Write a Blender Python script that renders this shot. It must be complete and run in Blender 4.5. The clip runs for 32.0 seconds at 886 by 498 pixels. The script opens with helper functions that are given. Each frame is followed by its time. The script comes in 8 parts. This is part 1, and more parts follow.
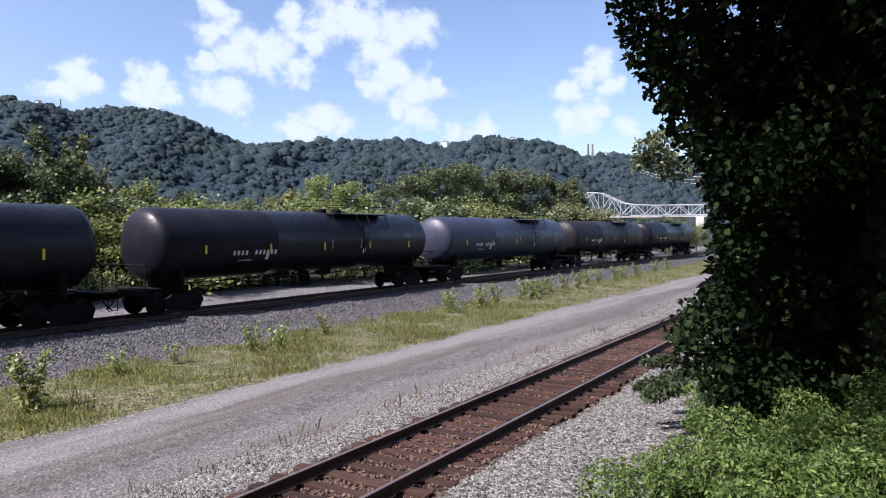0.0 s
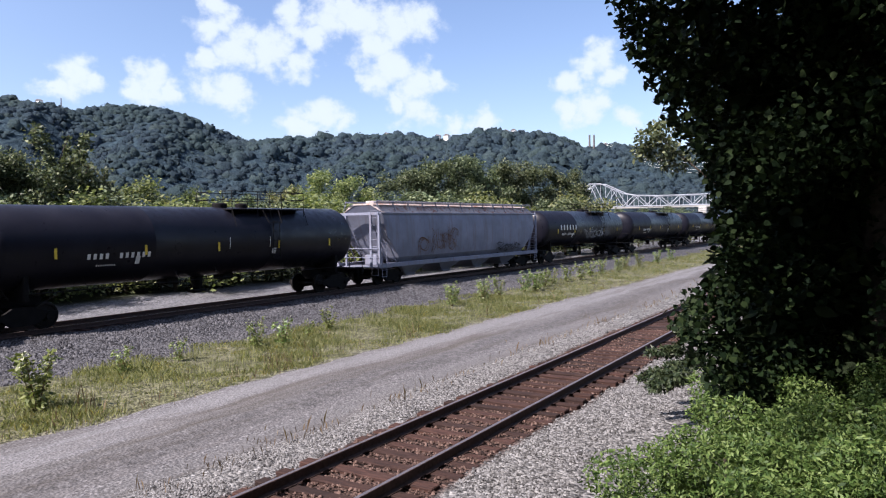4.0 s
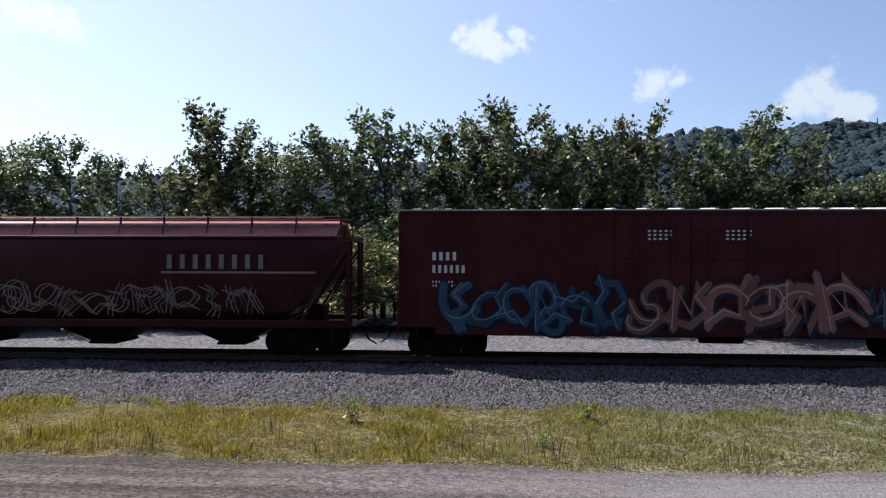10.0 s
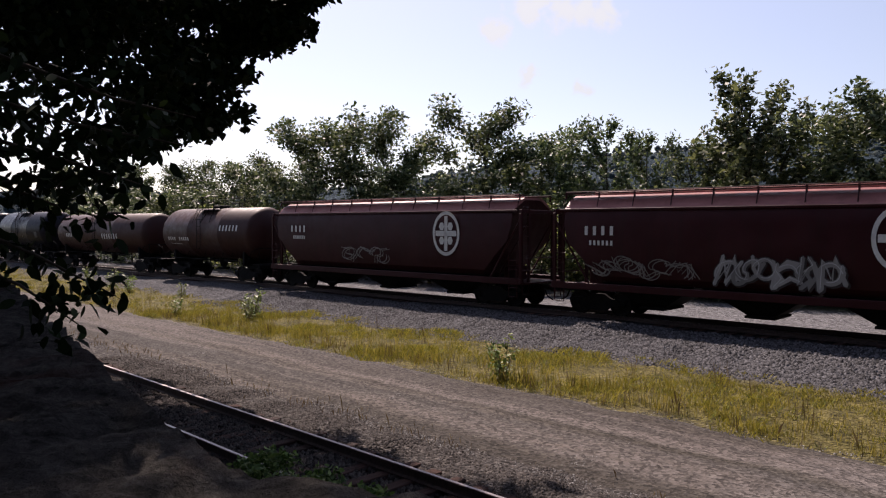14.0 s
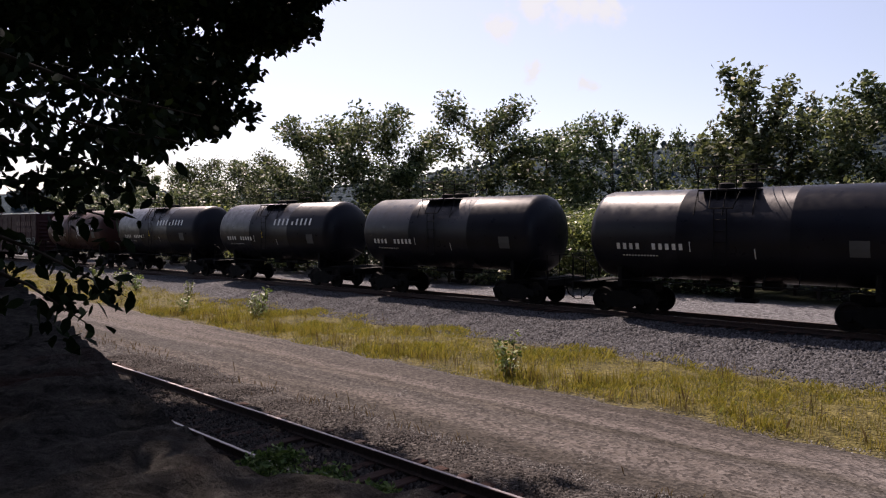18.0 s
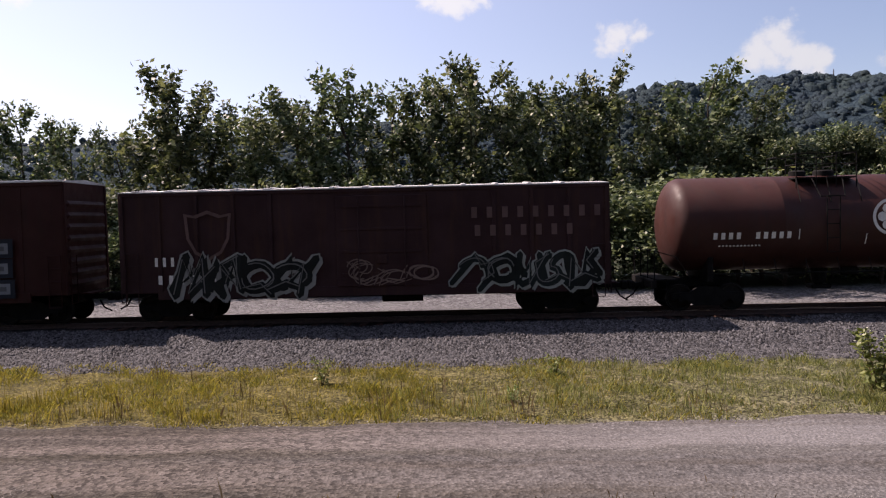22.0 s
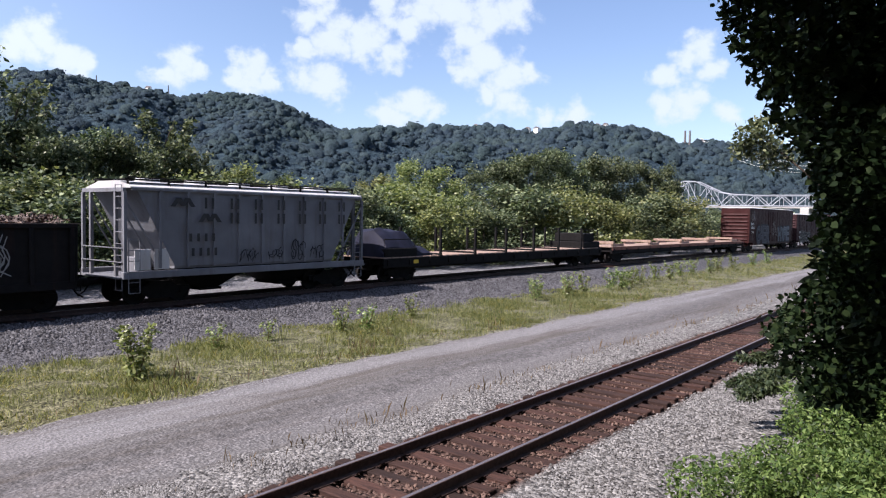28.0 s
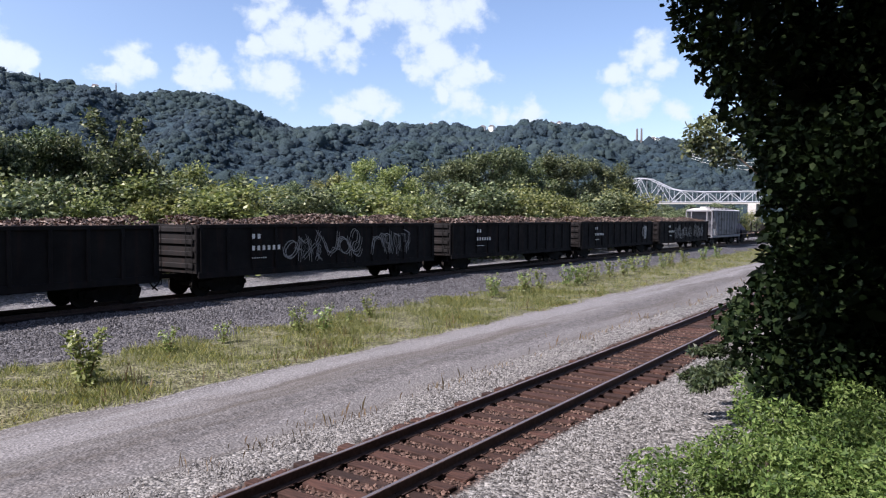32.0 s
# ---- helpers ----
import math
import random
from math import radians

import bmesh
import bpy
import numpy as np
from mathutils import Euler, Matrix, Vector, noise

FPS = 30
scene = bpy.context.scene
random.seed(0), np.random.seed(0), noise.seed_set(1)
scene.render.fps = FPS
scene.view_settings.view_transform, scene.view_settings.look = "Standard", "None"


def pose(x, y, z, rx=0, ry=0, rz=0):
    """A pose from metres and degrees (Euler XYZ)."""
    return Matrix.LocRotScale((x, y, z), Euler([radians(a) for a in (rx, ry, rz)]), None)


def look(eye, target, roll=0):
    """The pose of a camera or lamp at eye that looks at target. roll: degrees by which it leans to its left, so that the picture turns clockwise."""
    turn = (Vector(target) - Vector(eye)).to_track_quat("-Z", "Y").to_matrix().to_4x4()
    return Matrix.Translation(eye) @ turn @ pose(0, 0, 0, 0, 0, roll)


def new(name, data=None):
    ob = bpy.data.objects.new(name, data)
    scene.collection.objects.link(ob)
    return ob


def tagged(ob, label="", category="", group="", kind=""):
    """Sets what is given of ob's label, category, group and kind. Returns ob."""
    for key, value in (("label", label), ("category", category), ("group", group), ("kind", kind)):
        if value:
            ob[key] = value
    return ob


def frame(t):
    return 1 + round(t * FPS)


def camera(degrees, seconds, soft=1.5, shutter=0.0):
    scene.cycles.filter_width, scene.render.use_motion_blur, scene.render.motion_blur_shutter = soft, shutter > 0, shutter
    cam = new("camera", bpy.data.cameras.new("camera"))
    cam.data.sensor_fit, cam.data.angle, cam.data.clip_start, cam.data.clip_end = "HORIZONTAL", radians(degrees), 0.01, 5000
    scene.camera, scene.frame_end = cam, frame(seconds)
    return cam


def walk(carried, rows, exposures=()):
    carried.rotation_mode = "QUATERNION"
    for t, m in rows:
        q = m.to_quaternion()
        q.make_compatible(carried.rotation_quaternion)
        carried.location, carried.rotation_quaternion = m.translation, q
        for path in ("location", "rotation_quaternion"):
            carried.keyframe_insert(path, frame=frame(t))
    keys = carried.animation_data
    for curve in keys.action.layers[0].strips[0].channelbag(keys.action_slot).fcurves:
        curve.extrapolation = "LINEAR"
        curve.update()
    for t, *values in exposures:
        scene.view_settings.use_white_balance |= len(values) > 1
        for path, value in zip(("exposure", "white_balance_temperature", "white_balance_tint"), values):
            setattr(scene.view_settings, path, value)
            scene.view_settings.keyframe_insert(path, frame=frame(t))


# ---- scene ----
# world: x along the tracks (the way the train goes), y away from the camera, z up; z = 0 is the near rail's top
cam = camera(62.48, 32.0, soft=1.2)
EYE = (0.0, -6.15, 3.67)
PATH = [
    (0.0, -58.84, -1.38, 0.22),
    (0.5, -59.10, -1.36, 0.73),
    (1.0, -58.94, -1.39, 0.62),
    (1.5, -59.35, -1.40, 0.70),
    (2.0, -59.52, -1.40, 0.96),
    (2.5, -59.29, -2.02, 0.91),
    (3.0, -59.11, -1.91, 1.05),
    (3.5, -58.79, -1.88, 1.09),
    (5.5, -58.55, -1.91, 1.02),
    (6.0, -58.97, -1.97, 0.39),
    (6.5, -58.75, -0.95, 0.38),
    (7.0, -58.70, -0.16, -0.01),
    (7.5, -58.47, -0.48, -0.09),
    (8.0, -58.42, -0.58, -0.22),
    (8.5, -54.85, -1.50, 0.45),
    (9.0, -39.29, -0.16, 0.76),
    (9.5, -18.02, -0.00, 0.82),
    (10.0, 4.19, 0.73, -0.14),
    (10.5, 24.49, 0.23, -0.47),
    (11.0, 35.91, -1.12, -0.13),
    (11.5, 42.83, -0.61, -0.21),
    (12.0, 42.25, -1.20, -0.49),
    (12.5, 42.99, -1.24, -0.06),
    (13.0, 43.12, -1.52, -0.08),
    (13.5, 43.48, -1.72, -0.13),
    (14.0, 43.84, -1.69, -0.23),
    (14.5, 44.11, -2.05, -0.46),
    (16.5, 44.40, -1.71, -0.30),
    (17.0, 44.11, -2.12, -0.41),
    (17.5, 44.23, -2.09, 0.09),
    (18.0, 44.29, -1.93, 0.13),
    (18.5, 44.20, -1.84, -0.08),
    (19.0, 44.26, -1.84, -0.08),
    (19.5, 44.38, -2.09, -0.33),
    (20.0, 44.27, -2.31, -0.25),
    (20.5, 43.67, -2.03, -0.48),
    (21.0, 38.86, -1.88, -0.91),
    (21.5, 22.41, -2.00, 0.04),
    (22.0, 1.51, -2.43, 1.29),
    (22.5, -19.66, -2.47, 0.64),
    (23.0, -37.19, -2.26, 0.68),
    (23.5, -47.70, -2.74, -0.07),
    (24.0, -50.74, -2.92, -0.07),
    (24.5, -51.80, -3.41, -0.24),
    (25.0, -51.60, -2.48, -0.08),
    (25.5, -51.93, -2.87, -0.61),
    (27.5, -51.53, -2.54, -0.72),
    (28.0, -51.92, -2.51, -0.90),
    (28.5, -51.86, -2.37, -0.86),
    (29.0, -51.91, -2.52, -0.73),
    (29.5, -51.55, -2.61, -0.48),
    (30.0, -51.56, -2.51, -0.88),
    (30.5, -51.78, -2.80, -1.44),
    (31.0, -53.20, -3.00, -0.62),
    (31.5, -54.55, -2.72, -0.63),
    (32.0, -55.32, -2.59, -0.37),
]
# the clip's camera darkens and warms its picture while it looks towards the sun
EXPOSURES = [(0, 1.24, 6360, 22), (8.5, 1.24, 6360, 22), (9.9, 0.98, 6300, 20), (11.0, 0.64, 6950, 25), (20.7, 0.68, 7250, 29), (22.4, 1.0, 7250, 30), (23.2, 1.18, 6500, 22), (24.5, 1.2, 6380, 22), (32, 1.22, 6360, 22)]
walk(cam, [(t, pose(*EYE, 90 + p, r, y)) for t, y, p, r in PATH], EXPOSURES)

# ---- light ----
SUN_AZ, SUN_EL = 154.0, 49.0          # from +x towards +y, and above the horizon


def math_cos(degrees):
    return math.cos(radians(degrees))


def sky_world():
    world = bpy.data.worlds.new("world")
    scene.world = world
    world.use_nodes = True
    nt = world.node_tree
    nt.nodes.clear()
    N, L = nt.nodes.new, nt.links.new
    out, bg = N("ShaderNodeOutputWorld"), N("ShaderNodeBackground")
    bg.inputs["Strength"].default_value = 0.08
    sky = N("ShaderNodeTexSky")
    sky.sky_type, sky.sun_disc = "NISHITA", False
    sky.sun_elevation, sky.sun_rotation = radians(SUN_EL), radians(90 - SUN_AZ)
    sky.air_density, sky.dust_density, sky.ozone_density = 1.0, 0.7, 2.8

    def math(op, a, b=None, c=None):
        n = N("ShaderNodeMath")
        n.operation = op
        for k, v in enumerate((a, b, c)):
            if v is None:
                continue
            if isinstance(v, (int, float)):
                n.inputs[k].default_value = v
            else:
                L(v, n.inputs[k])
        return n.outputs[0]

    tc, sep, comb = N("ShaderNodeTexCoord"), N("ShaderNodeSeparateXYZ"), N("ShaderNodeCombineXYZ")
    L(tc.outputs["Generated"], sep.inputs[0])
    az = math("MULTIPLY", math("ARCTAN2", sep.outputs[1], sep.outputs[0]), 180 / 3.14159265)
    el = math("MULTIPLY", math("ARCSINE", sep.outputs[2]), 1.1 * 180 / 3.14159265)
    L(az, comb.inputs[0])
    L(el, comb.inputs[1])
    # cumulus: middle (azimuth, elevation) and half width in degrees
    puffs = [(48.5, 16.0, 1.5), (48.4, 14.5, 2.0), (46.7, 13.2, 2.6), (44.3, 13.3, 2.2), (42.2, 12.2, 1.7), (49.0, 12.6, 1.3), (42.6, 15.6, 1.7), (40.0, 15.7, 2.4), (37.4, 15.6, 2.6), (35.2, 15.0, 2.6),
             (32.8, 15.5, 2.0), (36.6, 13.8, 2.2), (40.9, 14.5, 1.7), (38.3, 16.8, 1.1), (35.3, 11.9, 2.4), (33.5, 10.7, 2.2), (31.7, 11.1, 1.3), (36.6, 10.9, 1.3), (33.3, 9.0, 2.0), (34.8, 9.6, 1.3),
             (58.0, 10.6, 2.0), (56.8, 10.3, 1.2), (59.1, 10.1, 1.1), (52.9, 10.6, 2.0), (51.6, 10.1, 1.3), (54.0, 10.1, 1.1), (49.0, 10.4, 1.7), (47.2, 10.1, 2.0), (40.5, 8.5, 2.0), (39.2, 7.8, 1.3),
             (42.2, 7.8, 1.7), (28.2, 8.1, 1.5), (30.4, 7.9, 1.3), (19.1, 12.3, 1.7), (20.0, 11.5, 1.5), (21.7, 10.5, 1.3), (18.1, 11.0, 1.3), (19.8, 8.8, 1.7), (21.7, 8.5, 1.5), (16.8, 7.6, 1.3),
             (66.7, 11.4, 2.2), (68.2, 10.8, 1.7), (65.5, 10.2, 1.9), (64.1, 10.2, 1.1), (77.9, 13.0, 1.7), (76.7, 13.1, 1.1), (90.5, 16.7, 2.0), (92.6, 16.9, 1.1), (88.2, 17.0, 1.1),
             (122.9, 16.0, 1.7), (129.9, 15.0, 1.4), (127.3, 16.6, 1.8), (124.7, 16.2, 2.1), (121.7, 15.9, 1.6), (127.2, 11.6, 1.0), (123.3, 10.7, 0.8),
             (112.0, 25.0, 5.0), (80.0, 26.0, 6.0), (45.0, 24.0, 4.0), (150.0, 24.0, 6.0), (-20.0, 14.0, 5.0), (-60.0, 18.0, 6.0), (-110.0, 15.0, 5.0)]
    warp, shift = N("ShaderNodeTexNoise"), N("ShaderNodeVectorMath")
    warp.inputs["Scale"].default_value, warp.inputs["Detail"].default_value = 0.5, 5.0
    L(comb.outputs[0], warp.inputs["Vector"])
    shift.operation = "MULTIPLY_ADD"
    L(warp.outputs["Color"], shift.inputs[0])
    shift.inputs[1].default_value = (3.4, 2.2, 0)
    lift = N("ShaderNodeVectorMath")
    lift.operation = "SUBTRACT"
    L(comb.outputs[0], lift.inputs[0])
    lift.inputs[1].default_value = (1.7, 1.1, 0)
    L(lift.outputs[0], shift.inputs[2])
    dens = None
    for a, e, r in puffs:
        d = N("ShaderNodeVectorMath")
        d.operation = "DISTANCE"
        L(shift.outputs[0], d.inputs[0])
        d.inputs[1].default_value = (a, e * 1.1, 0)
        v = math("MULTIPLY_ADD", d.outputs["Value"], -0.85 / r, 0.9)
        dens = v if dens is None else math("MAXIMUM", dens, v)
    noi = N("ShaderNodeTexNoise")
    noi.inputs["Scale"].default_value, noi.inputs["Detail"].default_value, noi.inputs["Roughness"].default_value = 0.55, 8.0, 0.58
    L(comb.outputs[0], noi.inputs["Vector"])
    total = math("ADD", dens, math("MULTIPLY_ADD", noi.outputs["Fac"], 1.8, -0.9))
    ramp = N("ShaderNodeMapRange")
    ramp.interpolation_type = "SMOOTHSTEP"
    ramp.inputs["From Min"].default_value, ramp.inputs["From Max"].default_value = -0.02, 0.66
    L(total, ramp.inputs["Value"])
    shade = N("ShaderNodeMapRange")
    shade.inputs["From Min"].default_value, shade.inputs["From Max"].default_value = 0.1, 1.1
    shade.inputs["To Min"].default_value, shade.inputs["To Max"].default_value = 0.78, 1.0
    L(total, shade.inputs["Value"])
    white = N("ShaderNodeMix")
    white.data_type = "RGBA"
    white.inputs["A"].default_value, white.inputs["B"].default_value = (CLOUD * 0.72, CLOUD * 0.84, CLOUD, 1), (CLOUD * 0.84, CLOUD * 1.0, CLOUD * 1.06, 1)
    L(shade.outputs[0], white.inputs["Factor"])
    mix = N("ShaderNodeMix")
    mix.data_type = "RGBA"
    L(math("MULTIPLY", ramp.outputs[0], 0.93), mix.inputs["Factor"])
    L(sky.outputs[0], mix.inputs["A"])
    L(white.outputs["Result"], mix.inputs["B"])
    # the pale glare round the sun
    near_sun = N("ShaderNodeVectorMath")
    near_sun.operation = "DOT_PRODUCT"
    L(tc.outputs["Generated"], near_sun.inputs[0])
    near_sun.inputs[1].default_value = (math_cos(SUN_AZ) * math_cos(SUN_EL), math_cos(90 - SUN_AZ) * math_cos(SUN_EL), math_cos(90 - SUN_EL))
    glow = N("ShaderNodeMapRange")
    glow.interpolation_type = "SMOOTHSTEP"
    glow.inputs["From Min"].default_value, glow.inputs["From Max"].default_value = -0.05, 1.0
    L(near_sun.outputs["Value"], glow.inputs["Value"])
    glare = N("ShaderNodeMix")
    glare.data_type, glare.blend_type = "RGBA", "ADD"
    glare.inputs["B"].default_value = (GLARE * 0.95, GLARE, GLARE * 1.06, 1)
    L(glow.outputs[0], glare.inputs["Factor"])
    L(mix.outputs["Result"], glare.inputs["A"])
    L(glare.outputs["Result"], bg.inputs["Color"])
    L(bg.outputs[0], out.inputs[0])


CLOUD, GLARE = 5.3, 2.1
sky_world()
sun = new("sun", bpy.data.lights.new("sun", "SUN"))
sun.data.energy, sun.data.angle, sun.data.color = 5.0, radians(0.6), (1.0, 0.95, 0.87)
sun.matrix_world = look((math.cos(radians(SUN_AZ)) * 50, math.sin(radians(SUN_AZ)) * 50, 50 * math.tan(radians(SUN_EL))), (0, 0, 0))


# ---- materials ----
def nodes(name):
    m = bpy.data.materials.new(name)
    m.use_nodes = True
    nt = m.node_tree
    b = nt.nodes["Principled BSDF"]
    return m, nt, b, nt.nodes.new, nt.links.new


def noise_tex(nt, scale, detail=4, rough=0.55, vec=None, stretch=None):
    n = nt.nodes.new("ShaderNodeTexNoise")
    n.inputs["Scale"].default_value, n.inputs["Detail"].default_value, n.inputs["Roughness"].default_value = scale, detail, rough
    tc = nt.nodes.new("ShaderNodeTexCoord")
    v = tc.outputs["Object"]
    if stretch:
        mp = nt.nodes.new("ShaderNodeMapping")
        mp.inputs["Scale"].default_value = stretch
        nt.links.new(v, mp.inputs[0])
        v = mp.outputs[0]
    nt.links.new(v, n.inputs["Vector"])
    return n.outputs["Fac"]


def ramp_of(nt, fac, lo, hi, a=0.0, b=1.0):
    n = nt.nodes.new("ShaderNodeMapRange")
    n.inputs["From Min"].default_value, n.inputs["From Max"].default_value = lo, hi
    n.inputs["To Min"].default_value, n.inputs["To Max"].default_value = a, b
    nt.links.new(fac, n.inputs["Value"])
    return n.outputs[0]


def mix_of(nt, fac, a, b):
    n = nt.nodes.new("ShaderNodeMix")
    n.data_type = "RGBA"
    for key, v in (("Factor", fac), ("A", a), ("B", b)):
        if isinstance(v, (int, float)):
            n.inputs[key].default_value = v
        elif isinstance(v, tuple):
            n.inputs[key].default_value = (*v, 1)
        else:
            nt.links.new(v, n.inputs[key])
    return n.outputs["Result"]


def bump_of(nt, b, height, strength, dist):
    n = nt.nodes.new("ShaderNodeBump")
    n.inputs["Strength"].default_value, n.inputs["Distance"].default_value = strength, dist
    nt.links.new(height, n.inputs["Height"])
    nt.links.new(n.outputs[0], b.inputs["Normal"])


def paint(name, col, dirt=(0.05, 0.04, 0.03), amount=0.5, rough=0.45, metal=0.0, spec=0.15):
    """Painted steel: faded patches, vertical streaks of grime, fine grain."""
    m, nt, b, N, L = nodes(name)
    fade = ramp_of(nt, noise_tex(nt, 0.7, 5), 0.35, 0.7)
    c = mix_of(nt, fade, tuple(x * 0.82 for x in col), tuple(min(1, x * 1.12 + 0.004) for x in col))
    streak = ramp_of(nt, noise_tex(nt, 1.6, 5, 0.6, stretch=(2.2, 2.2, 0.22)), 0.52, 0.78, 0, amount)
    c = mix_of(nt, streak, c, dirt)
    spots = ramp_of(nt, noise_tex(nt, 9.0, 3), 0.62, 0.78, 0, amount * 0.7)
    c = mix_of(nt, spots, c, dirt)
    L(c, b.inputs["Base Color"])
    L(ramp_of(nt, noise_tex(nt, 3.0, 4), 0.3, 0.7, rough - 0.08, rough + 0.15), b.inputs["Roughness"])
    b.inputs["Metallic"].default_value = metal
    b.inputs["Specular IOR Level"].default_value = spec
    bump_of(nt, b, noise_tex(nt, 5.0, 3), 0.12, 0.02)
    return m


def plain(name, col, rough=0.6, vary=0.25, metal=0.0, scale=6.0, spec=0.5):
    m, nt, b, N, L = nodes(name)
    f = noise_tex(nt, scale, 4)
    L(mix_of(nt, ramp_of(nt, f, 0.3, 0.7), tuple(x * (1 - vary) for x in col), tuple(min(1, x * (1 + vary)) for x in col)), b.inputs["Base Color"])
    b.inputs["Roughness"].default_value, b.inputs["Metallic"].default_value = rough, metal
    b.inputs["Specular IOR Level"].default_value = spec
    return m


def leafy(name, cols, trans=0.35, rough=0.45, spec=0.35):
    """Leaves: colour varies leaf by leaf, some light passes through."""
    m, nt, b, N, L = nodes(name)
    geo, info = N("ShaderNodeNewGeometry"), N("ShaderNodeObjectInfo")
    r = N("ShaderNodeValToRGB")
    r.color_ramp.interpolation = "LINEAR"
    el = r.color_ramp.elements
    el[0].position, el[0].color = 0.0, (*cols[0], 1)
    el[1].position, el[1].color = 1.0, (*cols[-1], 1)
    for k, c in enumerate(cols[1:-1]):
        e = el.new((k + 1) / (len(cols) - 1))
        e.color = (*c, 1)
    L(geo.outputs["Random Per Island"], r.inputs[0])
    hue = N("ShaderNodeHueSaturation")
    L(r.outputs[0], hue.inputs["Color"])
    L(ramp_of(nt, info.outputs["Random"], 0, 1, 0.48, 0.52), hue.inputs["Hue"])
    L(ramp_of(nt, info.outputs["Random"], 0, 1, 0.85, 1.15), hue.inputs["Value"])
    L(hue.outputs[0], b.inputs["Base Color"])
    b.inputs["Roughness"].default_value = rough
    b.inputs["Specular IOR Level"].default_value = spec
    tr = N("ShaderNodeBsdfTranslucent")
    warm = N("ShaderNodeMix")
    warm.data_type, warm.blend_type = "RGBA", "MULTIPLY"
    warm.inputs["Factor"].default_value, warm.inputs["B"].default_value = 1.0, (1.35, 1.35, 0.95, 1)
    L(hue.outputs[0], warm.inputs["A"])
    L(warm.outputs["Result"], tr.inputs["Color"])
    mx = N("ShaderNodeMixShader")
    mx.inputs[0].default_value = trans
    L(b.outputs[0], mx.inputs[1])
    L(tr.outputs[0], mx.inputs[2])
    L(mx.outputs[0], nt.nodes["Material Output"].inputs[0])
    return m


def stone_pieces(name, a, c):
    m, nt, b, N, L = nodes(name)
    geo = N("ShaderNodeNewGeometry")
    L(mix_of(nt, geo.outputs["Random Per Island"], a, c), b.inputs["Base Color"])
    b.inputs["Roughness"].default_value = 0.9
    b.inputs["Specular IOR Level"].default_value = 0.12
    return m


def grain_of(nt, colour, lo, hi, scale):
    """Stone by stone, lighter and darker: multiplies a colour cell by cell."""
    tc, v, sep = nt.nodes.new("ShaderNodeTexCoord"), nt.nodes.new("ShaderNodeTexVoronoi"), nt.nodes.new("ShaderNodeSeparateColor")
    v.inputs["Scale"].default_value = scale
    nt.links.new(tc.outputs["Object"], v.inputs["Vector"])
    nt.links.new(v.outputs["Color"], sep.inputs[0])
    n = nt.nodes.new("ShaderNodeVectorMath")
    n.operation = "SCALE"
    nt.links.new(colour, n.inputs[0])
    nt.links.new(ramp_of(nt, sep.outputs[0], 0, 1, lo, hi), n.inputs["Scale"])
    return n.outputs[0], v.outputs["Distance"]


M = {}
M["stone_near"] = stone_pieces("stone_near", (0.0272, 0.02584, 0.02516), (0.2108, 0.2074, 0.204))
M["stone_rust"] = stone_pieces("stone_rust", (0.0272, 0.01632, 0.01292), (0.136, 0.0884, 0.0714))
# stained brown stone, its colour darkened further for the leaning tree's shade
M["stone_shade_brown"] = stone_pieces("stone_shade_brown", (0.009, 0.0075, 0.007), (0.085, 0.075, 0.07))
M["stone_main"] = stone_pieces("stone_main", (0.013, 0.013, 0.0145), (0.108, 0.107, 0.113))
M["tie"] = None
M["rail_side"] = plain("rail_side", (0.06, 0.035, 0.028), 0.8, 0.4, 0.1, 14)
M["rail_top"] = plain("rail_top", (0.2, 0.17, 0.165), 0.42, 0.2, 0.75, 30)
M["dark_steel"] = plain("dark_steel", (0.007, 0.0065, 0.0065), 0.8, 0.4, 0.0, 5, 0.12)
M["wheel"] = plain("wheel", (0.012, 0.0105, 0.01), 0.7, 0.4, 0.0, 8, 0.15)
M["white_mark"] = plain("white_mark", (0.6, 0.6, 0.58), 0.6, 0.12)
M["yellow_mark"] = plain("yellow_mark", (0.6, 0.42, 0.03), 0.6, 0.12)
M["black_mark"] = plain("black_mark", (0.012, 0.012, 0.014), 0.6, 0.2)
M["concrete"] = plain("concrete", (0.35, 0.34, 0.32), 0.9, 0.25)


def tie_wood():
    m, nt, b, N, L = nodes("tie_wood")
    info = N("ShaderNodeObjectInfo")
    r = N("ShaderNodeValToRGB")
    e = r.color_ramp.elements
    e[0].color, e[1].color = (0.026, 0.017, 0.0145, 1), (0.078, 0.04, 0.031, 1)
    L(info.outputs["Random"], r.inputs[0])
    grain = noise_tex(nt, 3.0, 6, 0.65, stretch=(9, 0.9, 9))
    c = mix_of(nt, ramp_of(nt, grain, 0.35, 0.7), r.outputs[0], (0.0153, 0.0102, 0.00952))
    c = mix_of(nt, ramp_of(nt, noise_tex(nt, 1.3, 3), 0.55, 0.8, 0, 0.7), c, (0.062, 0.035, 0.027))
    L(c, b.inputs["Base Color"])
    b.inputs["Roughness"].default_value = 0.9
    b.inputs["Specular IOR Level"].default_value = 0.12
    bump_of(nt, b, grain, 0.6, 0.02)
    return m


M["tie"] = tie_wood()


